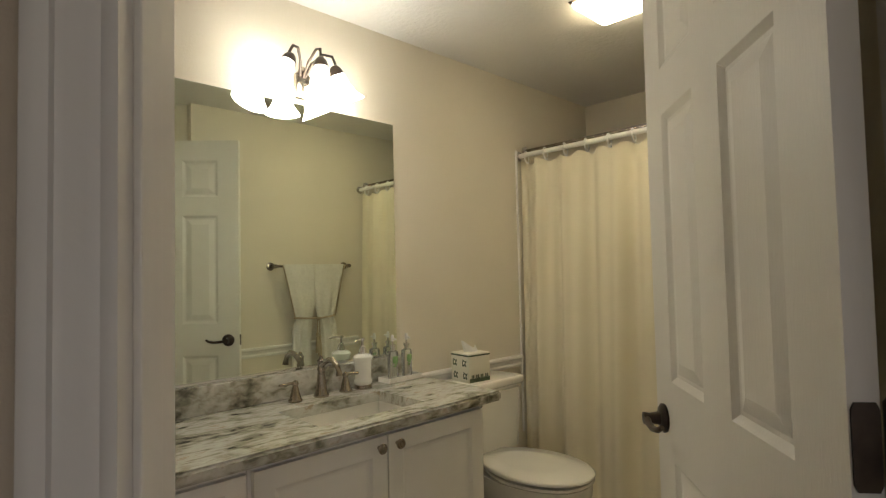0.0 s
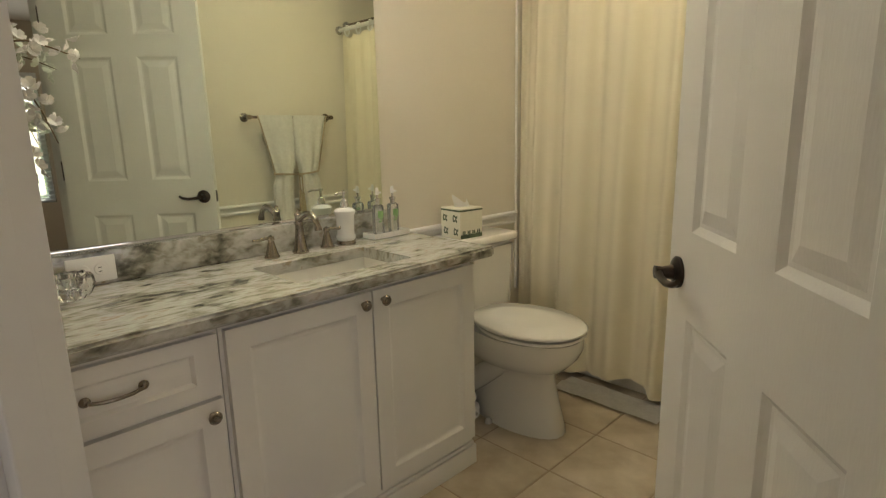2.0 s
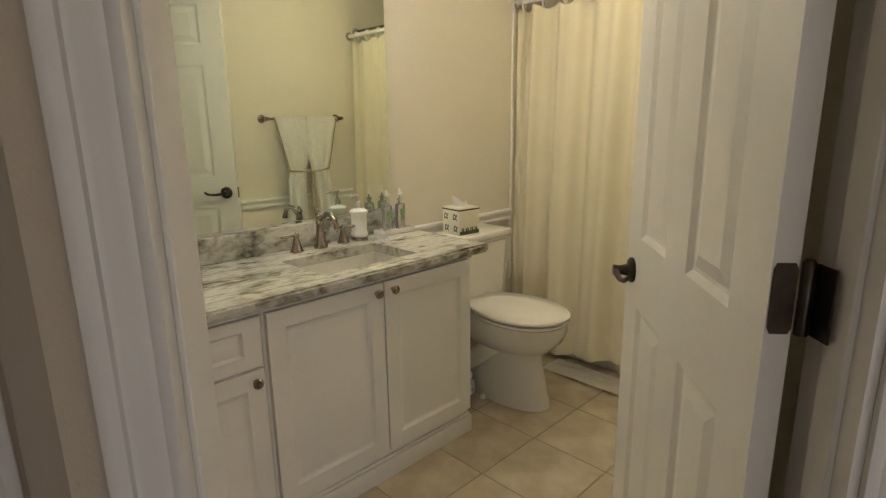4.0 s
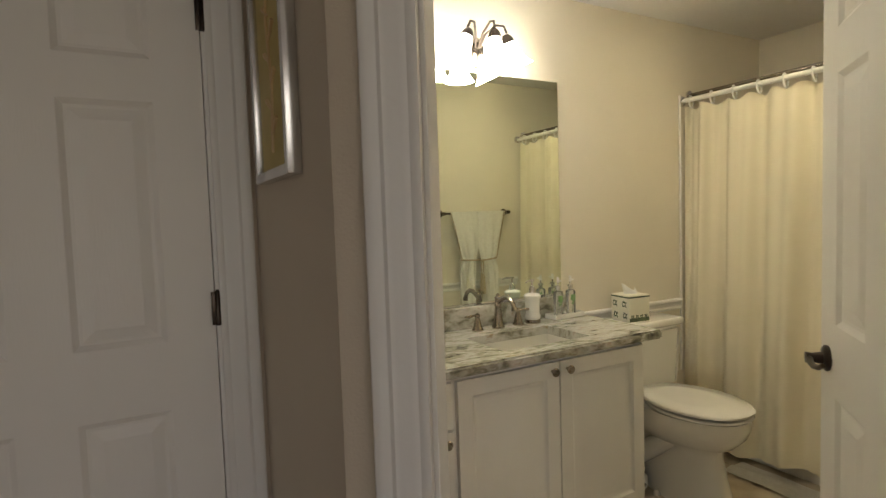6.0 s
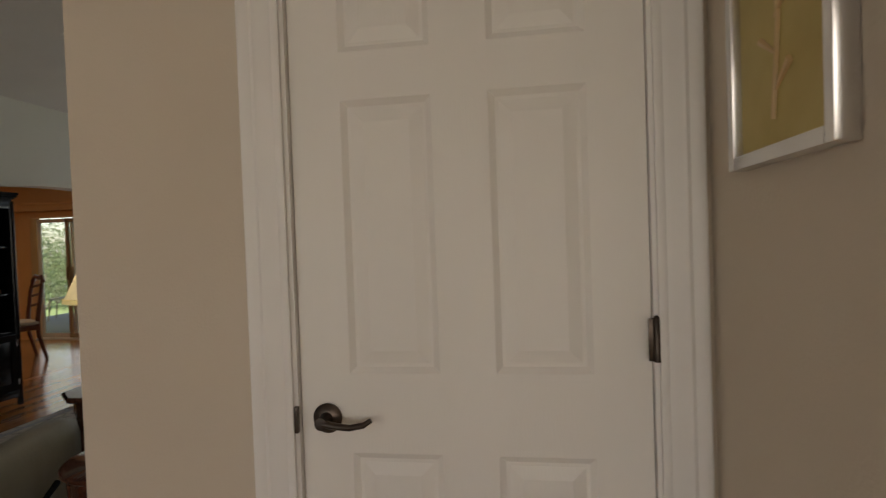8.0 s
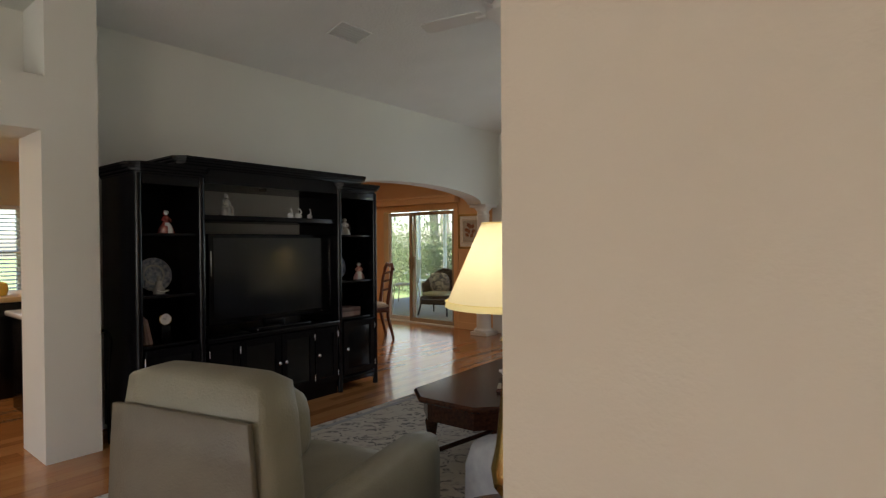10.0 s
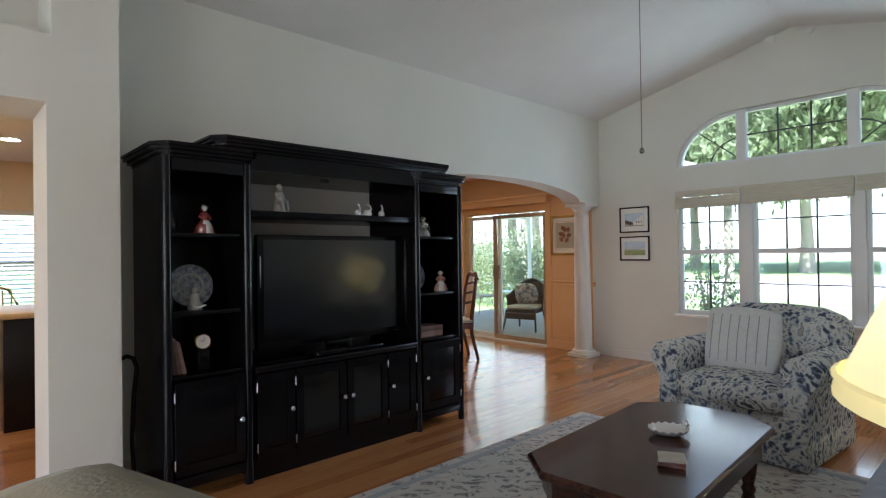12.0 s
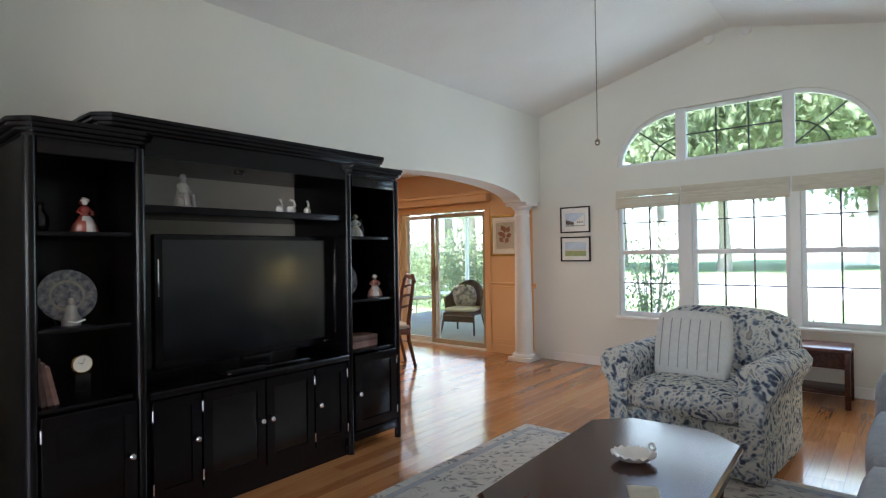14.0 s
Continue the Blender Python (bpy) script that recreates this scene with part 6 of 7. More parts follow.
def cushion(x0, x1, y0, y1, z0, z1, r, puff=0.0):
    b = box(x0, x1, y0, y1, z0, z1)
    bmesh.ops.subdivide_edges(b, edges=list(b.edges), cuts=5, use_grid_fill=True)
    c = Vector(((x0 + x1) / 2, (y0 + y1) / 2, (z0 + z1) / 2))
    h = Vector(((x1 - x0) / 2, (y1 - y0) / 2, (z1 - z0) / 2))
    for v in b.verts:
        q = Vector([(v.co[i] - c[i]) for i in range(3)])
        core = Vector([max(-h[i] + r, min(h[i] - r, q[i])) for i in range(3)])
        d = q - core
        p = core + (d.normalized() * r if d.length > 1e-6 else d)
        u = [q[i] / h[i] for i in range(3)]
        for i in range(3):
            j, k = (i + 1) % 3, (i + 2) % 3
            p[i] += math.copysign(puff * (1 - u[j] ** 2) * (1 - u[k] ** 2), q[i]) if abs(u[i]) > 0.99 else 0
        v.co = c + p
    return b


def rolled_arm(s):
    """An outward rolled arm, with its front face."""
    secs = []
    for y in (-0.42, -0.40, -0.1, 0.2, 0.36):
        g = 0.93 if y == -0.42 else 1.0
        prof = [(0.0, 0.09), (0.0, 0.50), (-0.012, 0.56), (0.02, 0.61), (0.08, 0.635), (0.15, 0.615), (0.185, 0.565), (0.175, 0.50), (0.14, 0.455), (0.125, 0.40), (0.12, 0.09)]
        secs.append([(s * (0.305 + 0.06 + (x - 0.06) * g), y, 0.30 + (z - 0.30) * g) for x, z in prof])
    b = loft(secs)
    return b


part("base", cushion(-0.40, 0.40, -0.41, 0.36, 0.05, 0.30, 0.03), M_PAISLEY, arm, smooth=70)
part("seat_cushion", cushion(-0.305, 0.305, -0.46, 0.22, 0.29, 0.455, 0.05, 0.025), M_PAISLEY, arm, smooth=80)
bk = cushion(-0.40, 0.40, 0.14, 0.40, 0.30, 0.84, 0.10, 0.03)
moved(bk, pose(0, 0.02, 0.02, -7, 0, 0))
part("back_cushion", bk, M_PAISLEY, arm, smooth=80)
for s in (-1, 1):
    part("arm", rolled_arm(s), M_PAISLEY, arm, smooth=50)
part("skirt", merge(box(-0.425, 0.425, -0.425, -0.412, 0.02, 0.16, 0.004), merge(box(-0.427, -0.414, -0.411, 0.37, 0.02, 0.16, 0.004), box(0.414, 0.427, -0.411, 0.37, 0.02, 0.16, 0.004))), M_PAISLEY, arm)
for x in (-0.37, 0.37):
    for y in (-0.36, 0.34):
        part("leg", moved(lathe([(0, 0), (0.018, 0), (0.028, 0.06), (0, 0.06)], 12), pose(x, y, 0)), M_WALNUT, arm)
pil = thing("throw_pillow", "square grey and white striped pillow on the armchair", "pillow", pose(-2.67, 5.325, 0.45, -14, 0, -5))
part("pillow_body", cushion(-0.205, 0.205, -0.05, 0.05, 0.0, 0.385, 0.014, 0.024), M_STRIPE, pil, smooth=80)
for k in range(7):
    x = -0.17 + 0.057 * k
    bulge = lambda z: -0.0515 - 0.023 * (1 - (x / 0.21) ** 2) * (1 - ((z - 0.2) / 0.2) ** 2)
    part("stripe", tube([(x, bulge(z) + 0.0008, z) for z in (0.05, 0.1, 0.15, 0.2, 0.25, 0.3, 0.35)], 0.003, 6), M_STRIPE2, pil)

# ---- coffee table ----
coffee = thing("coffee_table", "dark mahogany coffee table with clipped corners and turned legs", "coffee table", pose(-2.44, 3.72, 0, 0, 0, 3))
OUT = [(-0.31, -0.47), (-0.17, -0.60), (0.17, -0.60), (0.31, -0.47), (0.31, 0.47), (0.17, 0.60), (-0.17, 0.60), (-0.31, 0.47)]
sc = lambda k: [(x * k, y * (1 + (k - 1) * 0.5)) for x, y in OUT]
part("tabletop", loft([[(x, y, z) for x, y in sc(k)] for k, z in ((0.93, 0.425), (0.98, 0.430), (1.0, 0.438), (1.0, 0.450), (0.975, 0.458), (0.965, 0.460))]), M_WALNUT, coffee, smooth=20)
part("apron", loft([[(x, y, z) for x, y in sc(0.86)] for z in (0.33, 0.424)]), M_WALNUT, coffee)
for x in (-0.21, 0.21):
    for y in (-0.44, 0.44):
        part("leg", moved(lathe([(0, 0), (0.020, 0), (0.026, 0.02), (0.018, 0.04), (0.030, 0.08), (0.034, 0.12), (0.022, 0.16), (0.030, 0.18), (0.022, 0.20), (0.032, 0.25), (0.036, 0.29), (0.026, 0.31), (0.034, 0.33), (0, 0.33)], 20), pose(x, y, 0)), M_WALNUT, coffee)
part("stretcher", merge(tube([(-0.21, -0.44, 0.11), (-0.1, 0, 0.12), (-0.21, 0.44, 0.11)], 0.014, 10), tube([(0.21, -0.44, 0.11), (0.1, 0, 0.12), (0.21, 0.44, 0.11)], 0.014, 10)), M_WALNUT, coffee)
dish = thing("shell_dish", "cream china shell dish on the coffee table", "dish", pose(-2.43, 3.795, 0.4605, 0, 0, 35))
sh = lathe([(0, 0.003), (0.035, 0.003), (0.060, 0.014), (0.082, 0.030), (0.079, 0.032), (0.055, 0.018), (0.03, 0.008), (0, 0.007)], 32)
for v in sh.verts:
    a = math.atan2(v.co.y, v.co.x)
    r = math.hypot(v.co.x, v.co.y)
    v.co.z += 0.004 * (r / 0.08) * math.cos(16 * a)
    v.co.y *= 0.86
part("shell", sh, M_CHINA, dish, smooth=60)
part("handle", tube([(0.06, 0.0, 0.02), (0.078, 0.004, 0.045), (0.070, 0.008, 0.062), (0.056, 0.006, 0.058), (0.058, 0.004, 0.044)], 0.006, 8, [1, 1, 0.9, 0.8, 0.6]), M_CHINA, dish)
for k in range(3):
    single("coaster", box(-0.046, 0.046, -0.046, 0.046, 0, 0.009, 0.003), M_CUSHION if k == 2 else M_CHERRY, "square stone coaster in a small stack", "coaster", pose(-2.285, 3.50, 0.4605 + 0.0095 * k, 0, 0, 20 + 4 * k), group="coaster stack")

# ---- rug ----
rug = thing("area_rug", "grey and cream floral wool rug with a dark border", "rug", pose(-2.62, 3.55, 0))
part("rug_body", box(-1.12, 1.05, -2.0, 1.62, 0.001, 0.011, 0.003), M_RUG, rug)
bd = bmesh.new()
for args in ((-1.06, -1.02, -1.94, 1.56), (0.95, 0.99, -1.94, 1.56), (-1.02, 0.95, -1.94, -1.90), (-1.02, 0.95, 1.52, 1.56)):
    box(args[0], args[1], args[2], args[3], 0.0112, 0.0125, 0, bd)
part("border", bd, M_STRIPE2, rug, "dark blue border line")

# ---- recliner ----
def narrowing(bm):
    """Draws the upper part of a chair back in towards its middle."""
    for v in bm.verts:
        v.co.x *= 1 - 0.13 * max(0.0, (v.co.z - 0.45) / 0.5)
    return bm


rec = thing("recliner", "beige leather recliner seen from behind", "recliner", Matrix.Translation((-2.25, 2.05, 0)) @ Matrix.Rotation(radians(15), 4, 'Z') @ Matrix.Diagonal((1, 1, 0.96, 1)))
part("base", cushion(-0.29, 0.29, -0.30, 0.40, 0.06, 0.36, 0.04), M_LEATHER, rec, smooth=70)
part("seat", cushion(-0.27, 0.27, -0.22, 0.46, 0.34, 0.47, 0.05, 0.02), M_LEATHER, rec, smooth=80)
bkx = cushion(-0.30, 0.30, -0.40, -0.21, 0.20, 0.955, 0.06, 0.008)
part("backrest", narrowing(bkx), M_LEATHER, rec, smooth=80)
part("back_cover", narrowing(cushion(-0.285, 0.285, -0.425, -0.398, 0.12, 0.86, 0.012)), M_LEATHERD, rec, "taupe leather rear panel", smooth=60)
part("headrest", narrowing(cushion(-0.27, 0.27, -0.32, -0.12, 0.66, 0.900, 0.08, 0.010)), M_LEATHER, rec, smooth=80)
for s in (-1, 1):
    part("arm", cushion(min(s * 0.27, s * 0.42), max(s * 0.27, s * 0.42), -0.30, 0.42, 0.08, 0.60, 0.065, 0.012), M_LEATHER, rec, smooth=80)
lv = part("recline_lever", tube([(0.43, 0.02, 0.36), (0.452, 0.05, 0.37), (0.452, 0.13, 0.40)], 0.011, 10, [0.8, 1, 1.2]), M_BLACK, rec)
part("footrest", cushion(-0.26, 0.26, 0.40, 0.47, 0.10, 0.40, 0.03), M_LEATHER, rec, smooth=80)

# ---- end tables, lamps, sofa ----
def table_lamp(x, y, z, r0, r1, zs0, zs1, label):
    lp = thing("table_lamp", label, "table lamp", pose(x, y, z))
    h0, h1 = zs0 - z, zs1 - z
    part("base", lathe([(0, 0), (r1 * 0.62, 0), (r1 * 0.64, 0.012), (r1 * 0.45, 0.025), (r1 * 0.18, 0.04), (r1 * 0.15, 0.07), (r1 * 0.30, 0.10), (r1 * 0.34, 0.14), (r1 * 0.26, 0.20), (r1 * 0.12, h0 - 0.10),
                        (r1 * 0.20, h0 - 0.08), (r1 * 0.10, h0 - 0.06), (r1 * 0.16, h0 - 0.03), (r1 * 0.06, h0 - 0.01), (r1 * 0.06, h0 + 0.03), (0, h0 + 0.03)], 24), M_BRASS, lp, "turned brass base")
    part("shade", lathe([(r1, h0), (r0, h1), (r0 - 0.003, h1), (r1 - 0.003, h0)], 40), M_SHADE, lp, "glowing cream pleated shade")
    part("lower_band", lathe([(r1 + 0.001, h0 - 0.001), (r1 - 0.002, h0 + 0.014), (r1 + 0.0015, h0 + 0.012)], 40), M_SHADETRIM, lp)
    part("upper_band", lathe([(r0 + 0.0015, h1 - 0.010), (r0 + 0.001, h1 + 0.001), (r0 - 0.002, h1)], 40), M_SHADETRIM, lp)
    part("harp", tube([(0, 0, h0 + 0.03), (0.02, 0, h0 + 0.08), (0.012, 0, h1 - 0.02), (0, 0, h1 + 0.01)], 0.0025, 6), M_BRASS, lp)
    part("finial", moved(lathe([(0, 0), (0.006, 0), (0.008, 0.01), (0, 0.022)], 12), pose(0, 0, h1 + 0.008)), M_BRASS, lp)
    return lp


def end_table(x, y, r, z, label):
    t = thing("end_table", label, "end table", pose(x, y, 0))
    part("tabletop", lathe([(0, z - 0.028), (r - 0.01, z - 0.028), (r, z - 0.018), (r, z - 0.006), (r - 0.008, z), (0, z)], 36), M_WALNUT, t)
    part("apron", lathe([(r * 0.86, z - 0.0285), (r * 0.86, z - 0.11), (r * 0.83, z - 0.11), (r * 0.83, z - 0.0285)], 36), M_WALNUT, t)
    for k in range(4):
        a = math.pi / 4 + math.pi / 2 * k
        part("leg", tube([(0.78 * r * math.cos(a), 0.78 * r * math.sin(a), z - 0.05), (0.72 * r * math.cos(a), 0.72 * r * math.sin(a), 0.25), (0.85 * r * math.cos(a), 0.85 * r * math.sin(a), 0.0)], 0.020, 10, [1.2, 0.9, 0.7]), M_WALNUT, t)
    return t


end_table(-1.345, 2.06, 0.19, 0.60, "small round dark mahogany end table under a lamp")
table_lamp(-1.345, 2.06, 0.601, 0.072, 0.158, 1.125, 1.318, "lit brass table lamp with a cream shade beside the sofa")
end_table(-1.35, 5.74, 0.22, 0.58, "round dark mahogany end table near the window")
table_lamp(-1.35, 5.74, 0.581, 0.08, 0.18, 0.90, 1.16, "lit brass table lamp with a cream shade near the window")
sofa = thing("sofa", "blue-grey upholstered sofa along the wall", "sofa", pose(-1.42, 3.92, 0, 0, 0, 90))
part("base", cushion(-1.50, 1.50, -0.28, 0.33, 0.06, 0.30, 0.03), M_SOFA, sofa, smooth=70)
for k in range(3):
    part("seat_cushion", cushion(-1.28 + 0.855 * k, -0.43 + 0.855 * k, -0.20, 0.36, 0.30, 0.46, 0.05, 0.02), M_SOFA, sofa, smooth=80)
    part("back_cushion", cushion(-1.28 + 0.855 * k, -0.43 + 0.855 * k, -0.30, -0.12, 0.44, 0.84, 0.07, 0.03), M_SOFA, sofa, smooth=80)
for s in (-1, 1):
    part("arm", cushion(min(s * 1.30, s * 1.52), max(s * 1.30, s * 1.52), -0.30, 0.36, 0.06, 0.62, 0.08, 0.01), M_SOFA, sofa, smooth=80)
wt = thing("side_table", "small dark wooden table with a lower shelf under the window", "side table", pose(-2.22, 7.10, 0))
part("tabletop", box(-0.24, 0.24, -0.20, 0.20, 0.43, 0.455, 0.004), M_CHERRY, wt)
part("drawer_box", box(-0.21, 0.21, -0.17, 0.18, 0.30, 0.4295), M_WALNUT, wt)
part("lower_shelf", box(-0.21, 0.21, -0.17, 0.18, 0.10, 0.12, 0.003), M_WALNUT, wt)
for x in (-0.215, 0.215):
    for y in (-0.175, 0.175):
        part("leg", box(x - 0.018, x + 0.018, y - 0.018, y + 0.018, 0, 0.4295, 0.003), M_WALNUT, wt)

# ---- ceiling fixtures ----
fan = thing("ceiling_fan", "white ceiling fan at rest with a long pull chain", "ceiling fan", pose(-2.73, 4.20, 0))
zc = RZ - SLOPE * abs(-2.73 - RX)
part("downrod", tube([(0, 0, 2.98), (0, 0, zc)], 0.012, 10), M_TRIM, fan)
part("canopy", lathe([(0.06, zc + 0.02), (0.058, zc - 0.03), (0.02, zc - 0.06), (0, zc - 0.06)], 24), M_TRIM, fan)
part("motor", lathe([(0, 2.78), (0.05, 2.785), (0.09, 2.82), (0.13, 2.85), (0.13, 2.91), (0.08, 2.97), (0, 2.98)], 28), M_TRIM, fan)
for k in range(5):
    a = radians(118 + 72 * k)
    bl = prism([(0.16, -0.05), (0.20, -0.062), (0.62, -0.07), (0.655, -0.04), (0.655, 0.04), (0.62, 0.07), (0.20, 0.062), (0.16, 0.05)], -0.004, 0.004, 0.002)
    part("blade", moved(bl, Matrix.Rotation(a, 4, "Z") @ pose(0, 0, 2.875, 11, 0, 0)), M_TRIM, fan)
    part("blade_arm", tube([(0.10 * math.cos(a), 0.10 * math.sin(a), 2.86), (0.22 * math.cos(a), 0.22 * math.sin(a), 2.872)], 0.012, 8), M_TRIM, fan)
part("pull_chain", tube([(0.0, 0.0, 2.78), (0.0, 0.0, 1.745)], 0.0022, 6), M_NICKEL, fan)
part("chain_bob", moved(lathe([(0, -0.018), (0.010, -0.012), (0.013, 0), (0.009, 0.010), (0, 0.016)], 14), pose(0, 0, 1.73)), M_NICKEL, fan)


def ceil_z(x):
    return RZ - SLOPE * abs(x - RX)


tilt = math.degrees(math.atan(SLOPE))
vent = thing("ceiling_vent", "white louvred air vent in the vaulted ceiling", "vent", pose(-4.05, 3.95, ceil_z(-4.05) - 0.002, 0, -tilt, 0))
vf = box(-0.10, -0.085, -0.16, 0.16, -0.012, 0, 0.002)
for args in ((0.085, 0.10, -0.16, 0.16), (-0.085, 0.085, -0.16, -0.145), (-0.085, 0.085, 0.145, 0.16)):
    box(*args, -0.012, 0, 0.002, vf)
part("frame", vf, M_TRIM, vent)
for k in range(6):
    part("slat", moved(box(-0.010, 0.010, -0.145, 0.145, -0.001, 0.001), pose(-0.07 + 0.028 * k, 0, -0.007, 0, 35, 0)), M_TRIM, vent)
for x in (-3.04, -2.725):
    s = -1 if x > RX else 1
    d = thing("ceiling_disc", "small round white detector on the gable wall", "smoke detector", pose(x, YW - 0.001, 3.205 if x < RX else 3.205, 90, 0, 0), group="wall detectors")
    part("cover", lathe([(0, 0.032), (0.030, 0.030), (0.044, 0.018), (0.046, 0.0), (0, 0)], 24), M_PLASTIC, d)

# ---- dining chairs ----
def dining_chair(m):
    t = thing("dining_chair", "dark cherry dining chair with a carved shaped back", "chair", m, group="dining chairs")
    part("seat", cushion(-0.22, 0.22, -0.21, 0.21, 0.42, 0.47, 0.02), M_CUSHION, t, smooth=60)
    part("seat_rail", box(-0.22, 0.22, -0.21, 0.21, 0.36, 0.419, 0.006), M_CHERRY, t)
    for s in (-1, 1):
        part("front_leg", tube([(s * 0.20, 0.19, 0.40), (s * 0.215, 0.215, 0.30), (s * 0.195, 0.195, 0.12), (s * 0.21, 0.22, 0.0)], 0.024, 10, [1.2, 1.3, 0.7, 0.9]), M_CHERRY, t)
        part("back_post", tube([(s * 0.20, -0.27, 0.0), (s * 0.19, -0.20, 0.30), (s * 0.19, -0.20, 0.50), (s * 0.205, -0.24, 0.80), (s * 0.17, -0.27, 0.95)], 0.020, 10, [0.9, 1.1, 1.2, 1.0, 1.0]), M_CHERRY, t)
    part("top_rail", tube([(-0.20, -0.268, 0.925), (-0.12, -0.278, 0.985), (0, -0.282, 0.965), (0.12, -0.278, 0.985), (0.20, -0.268, 0.925)], 0.024, 10), M_CHERRY, t)
    for z in (0.62, 0.74, 0.85):
        part("slat", tube([(-0.19, -0.235 - 0.1 * (z - 0.62), z), (0, -0.262 - 0.1 * (z - 0.62), z + 0.03), (0.19, -0.235 - 0.1 * (z - 0.62), z)], 0.015, 8), M_CHERRY, t)
    part("stretcher", tube([(-0.20, 0.0, 0.17), (0.20, 0.0, 0.17)], 0.012, 8), M_CHERRY, t)
    return t


ch = dining_chair(pose(-6.03, 6.01, 0, 0, 0, 150))
copy_thing(ch, pose(-6.65, 5.55, 0, 0, 0, 190))
dt = thing("dining_table", "dark cherry dining table", "table", pose(-6.6, 5.1 - 0.3, 0))
part("tabletop", box(-0.55, 0.55, -0.45, 0.45, 0.71, 0.74, 0.008), M_CHERRY, dt)
for x in (-0.45, 0.45):
    for y in (-0.35, 0.35):
        part("leg", moved(lathe([(0, 0), (0.025, 0), (0.035, 0.35), (0.03, 0.6), (0.04, 0.709), (0, 0.709)], 14), pose(x, y, 0)), M_CHERRY, dt)

# ---- kitchen ----
isl = thing("kitchen_island", "black kitchen island with a pale worktop", "kitchen island", pose(-6.75, 2.30, 0))
part("body", box(-0.42, 0.42, -0.36, 0.75, 0.0, 0.798, 0.004), M_BLACK, isl)
part("worktop", box(-0.46, 0.46, -0.42, 0.80, 0.80, 0.843, 0.012), M_OAK, isl)
bar_ = thing("kitchen_counter", "white kitchen counter end by the opening", "counter", pose(-5.6, 2.18, 0))
part("cabinet", box(-0.40, 0.40, -0.02, 0.60, 0.0, 0.72, 0.003), M_BLACK, bar_)
part("worktop", box(-0.44, 0.44, -0.06, 0.62, 0.722, 0.762, 0.014, seg=3), M_CHINA, bar_)
single("yellow_jar", lathe([(0, 0), (0.05, 0), (0.062, 0.05), (0.055, 0.10), (0.03, 0.115), (0, 0.12)], 20), M_YELLOW, "round yellow ceramic jar on the kitchen island", "jar", pose(-6.55, 2.20, 0.844))
kc = thing("windsor_chair", "pale oak spindle-back kitchen chair", "chair", pose(-7.95, 2.05, 0, 0, 0, -80), group="kitchen chairs")
part("seat", lathe([(0, 0.42), (0.19, 0.42), (0.21, 0.435), (0.20, 0.45), (0, 0.445)], 24), M_OAK, kc)
part("hoop", tube([(-0.19, -0.15, 0.45), (-0.20, -0.22, 0.75), (-0.12, -0.26, 0.93), (0, -0.27, 0.97), (0.12, -0.26, 0.93), (0.20, -0.22, 0.75), (0.19, -0.15, 0.45)], 0.014, 8), M_OAK, kc)
for k in range(5):
    x = -0.12 + 0.06 * k
    part("spindle", tube([(x, -0.16, 0.45), (x * 1.2, -0.25, 0.92)], 0.007, 6), M_OAK, kc)
for x in (-0.14, 0.14):
    for y in (-0.14, 0.14):
        part("leg", tube([(x, y, 0.42), (x * 1.35, y * 1.35, 0)], 0.016, 8), M_OAK, kc)
for x, y in ((-6.4, 1.75), (-7.6, 2.1)):
    rl = thing("recessed_light", "lit recessed downlight in the kitchen ceiling", "downlight", pose(x, y, KC), group="kitchen downlights")
    part("trim_ring", lathe([(0.085, -0.001), (0.088, -0.008), (0.070, -0.010), (0.068, -0.001)], 24), M_TRIM, rl)
    part("lens", lathe([(0, -0.004), (0.068, -0.004), (0.068, -0.001), (0, -0.001)], 24), M_BULB, rl)

# ---- lanai and garden ----
structure("ground", box(-80, 80, YW + 0.16, 140, -0.30, -0.16), M_GRASS, "green lawn reaching to the trees", "ground")
structure("ground_south", box(-80, 80, -120, -3.75, -0.30, -0.16), M_GRASS, "green lawn behind the house", "ground")
structure("ground_west", box(-80, -9.2, -3.75, YW + 0.16, -0.30, -0.16), M_GRASS, "green lawn beside the house", "ground")
structure("road", box(-60, 60, 19.0, 27.0, -0.16, -0.145), M_ROAD, "pale drive across the lawn", "road")
structure("lanai_slab", box(-9.5, -4.6, YW + 0.155, 10.9, -0.16, -0.02), M_SLAB, "pale concrete lanai floor", "pavement")
# roof slab out of view, added to hold the lanai in shade
structure("lanai_roof", box(-9.5, -4.6, YW + 0.155, 11.1, 2.35, 2.45), M_TRIM, "unseen white roof slab added to shade the lanai", "ceiling")
structure("wall_lanai_side", box(-4.72, -4.6, YW + 0.155, 9.0, -0.02, 2.35), M_LIVWALL, "off-white lanai side wall")
cage = thing("screen_enclosure", "white aluminium screen posts and rails of the lanai", "screen enclosure", kind="structure")
for x in (-9.4, -8.6, -7.9, -7.15, -6.35, -5.6, -4.75):
    part("post", box(x - 0.03, x + 0.03, 10.78, 10.84, -0.02, 2.35, 0.003), M_VINYL, cage)
for z in (0.35, 1.95):
    part("rail", box(-9.4, -4.75, 10.79, 10.83, z, z + 0.05, 0.003), M_VINYL, cage)


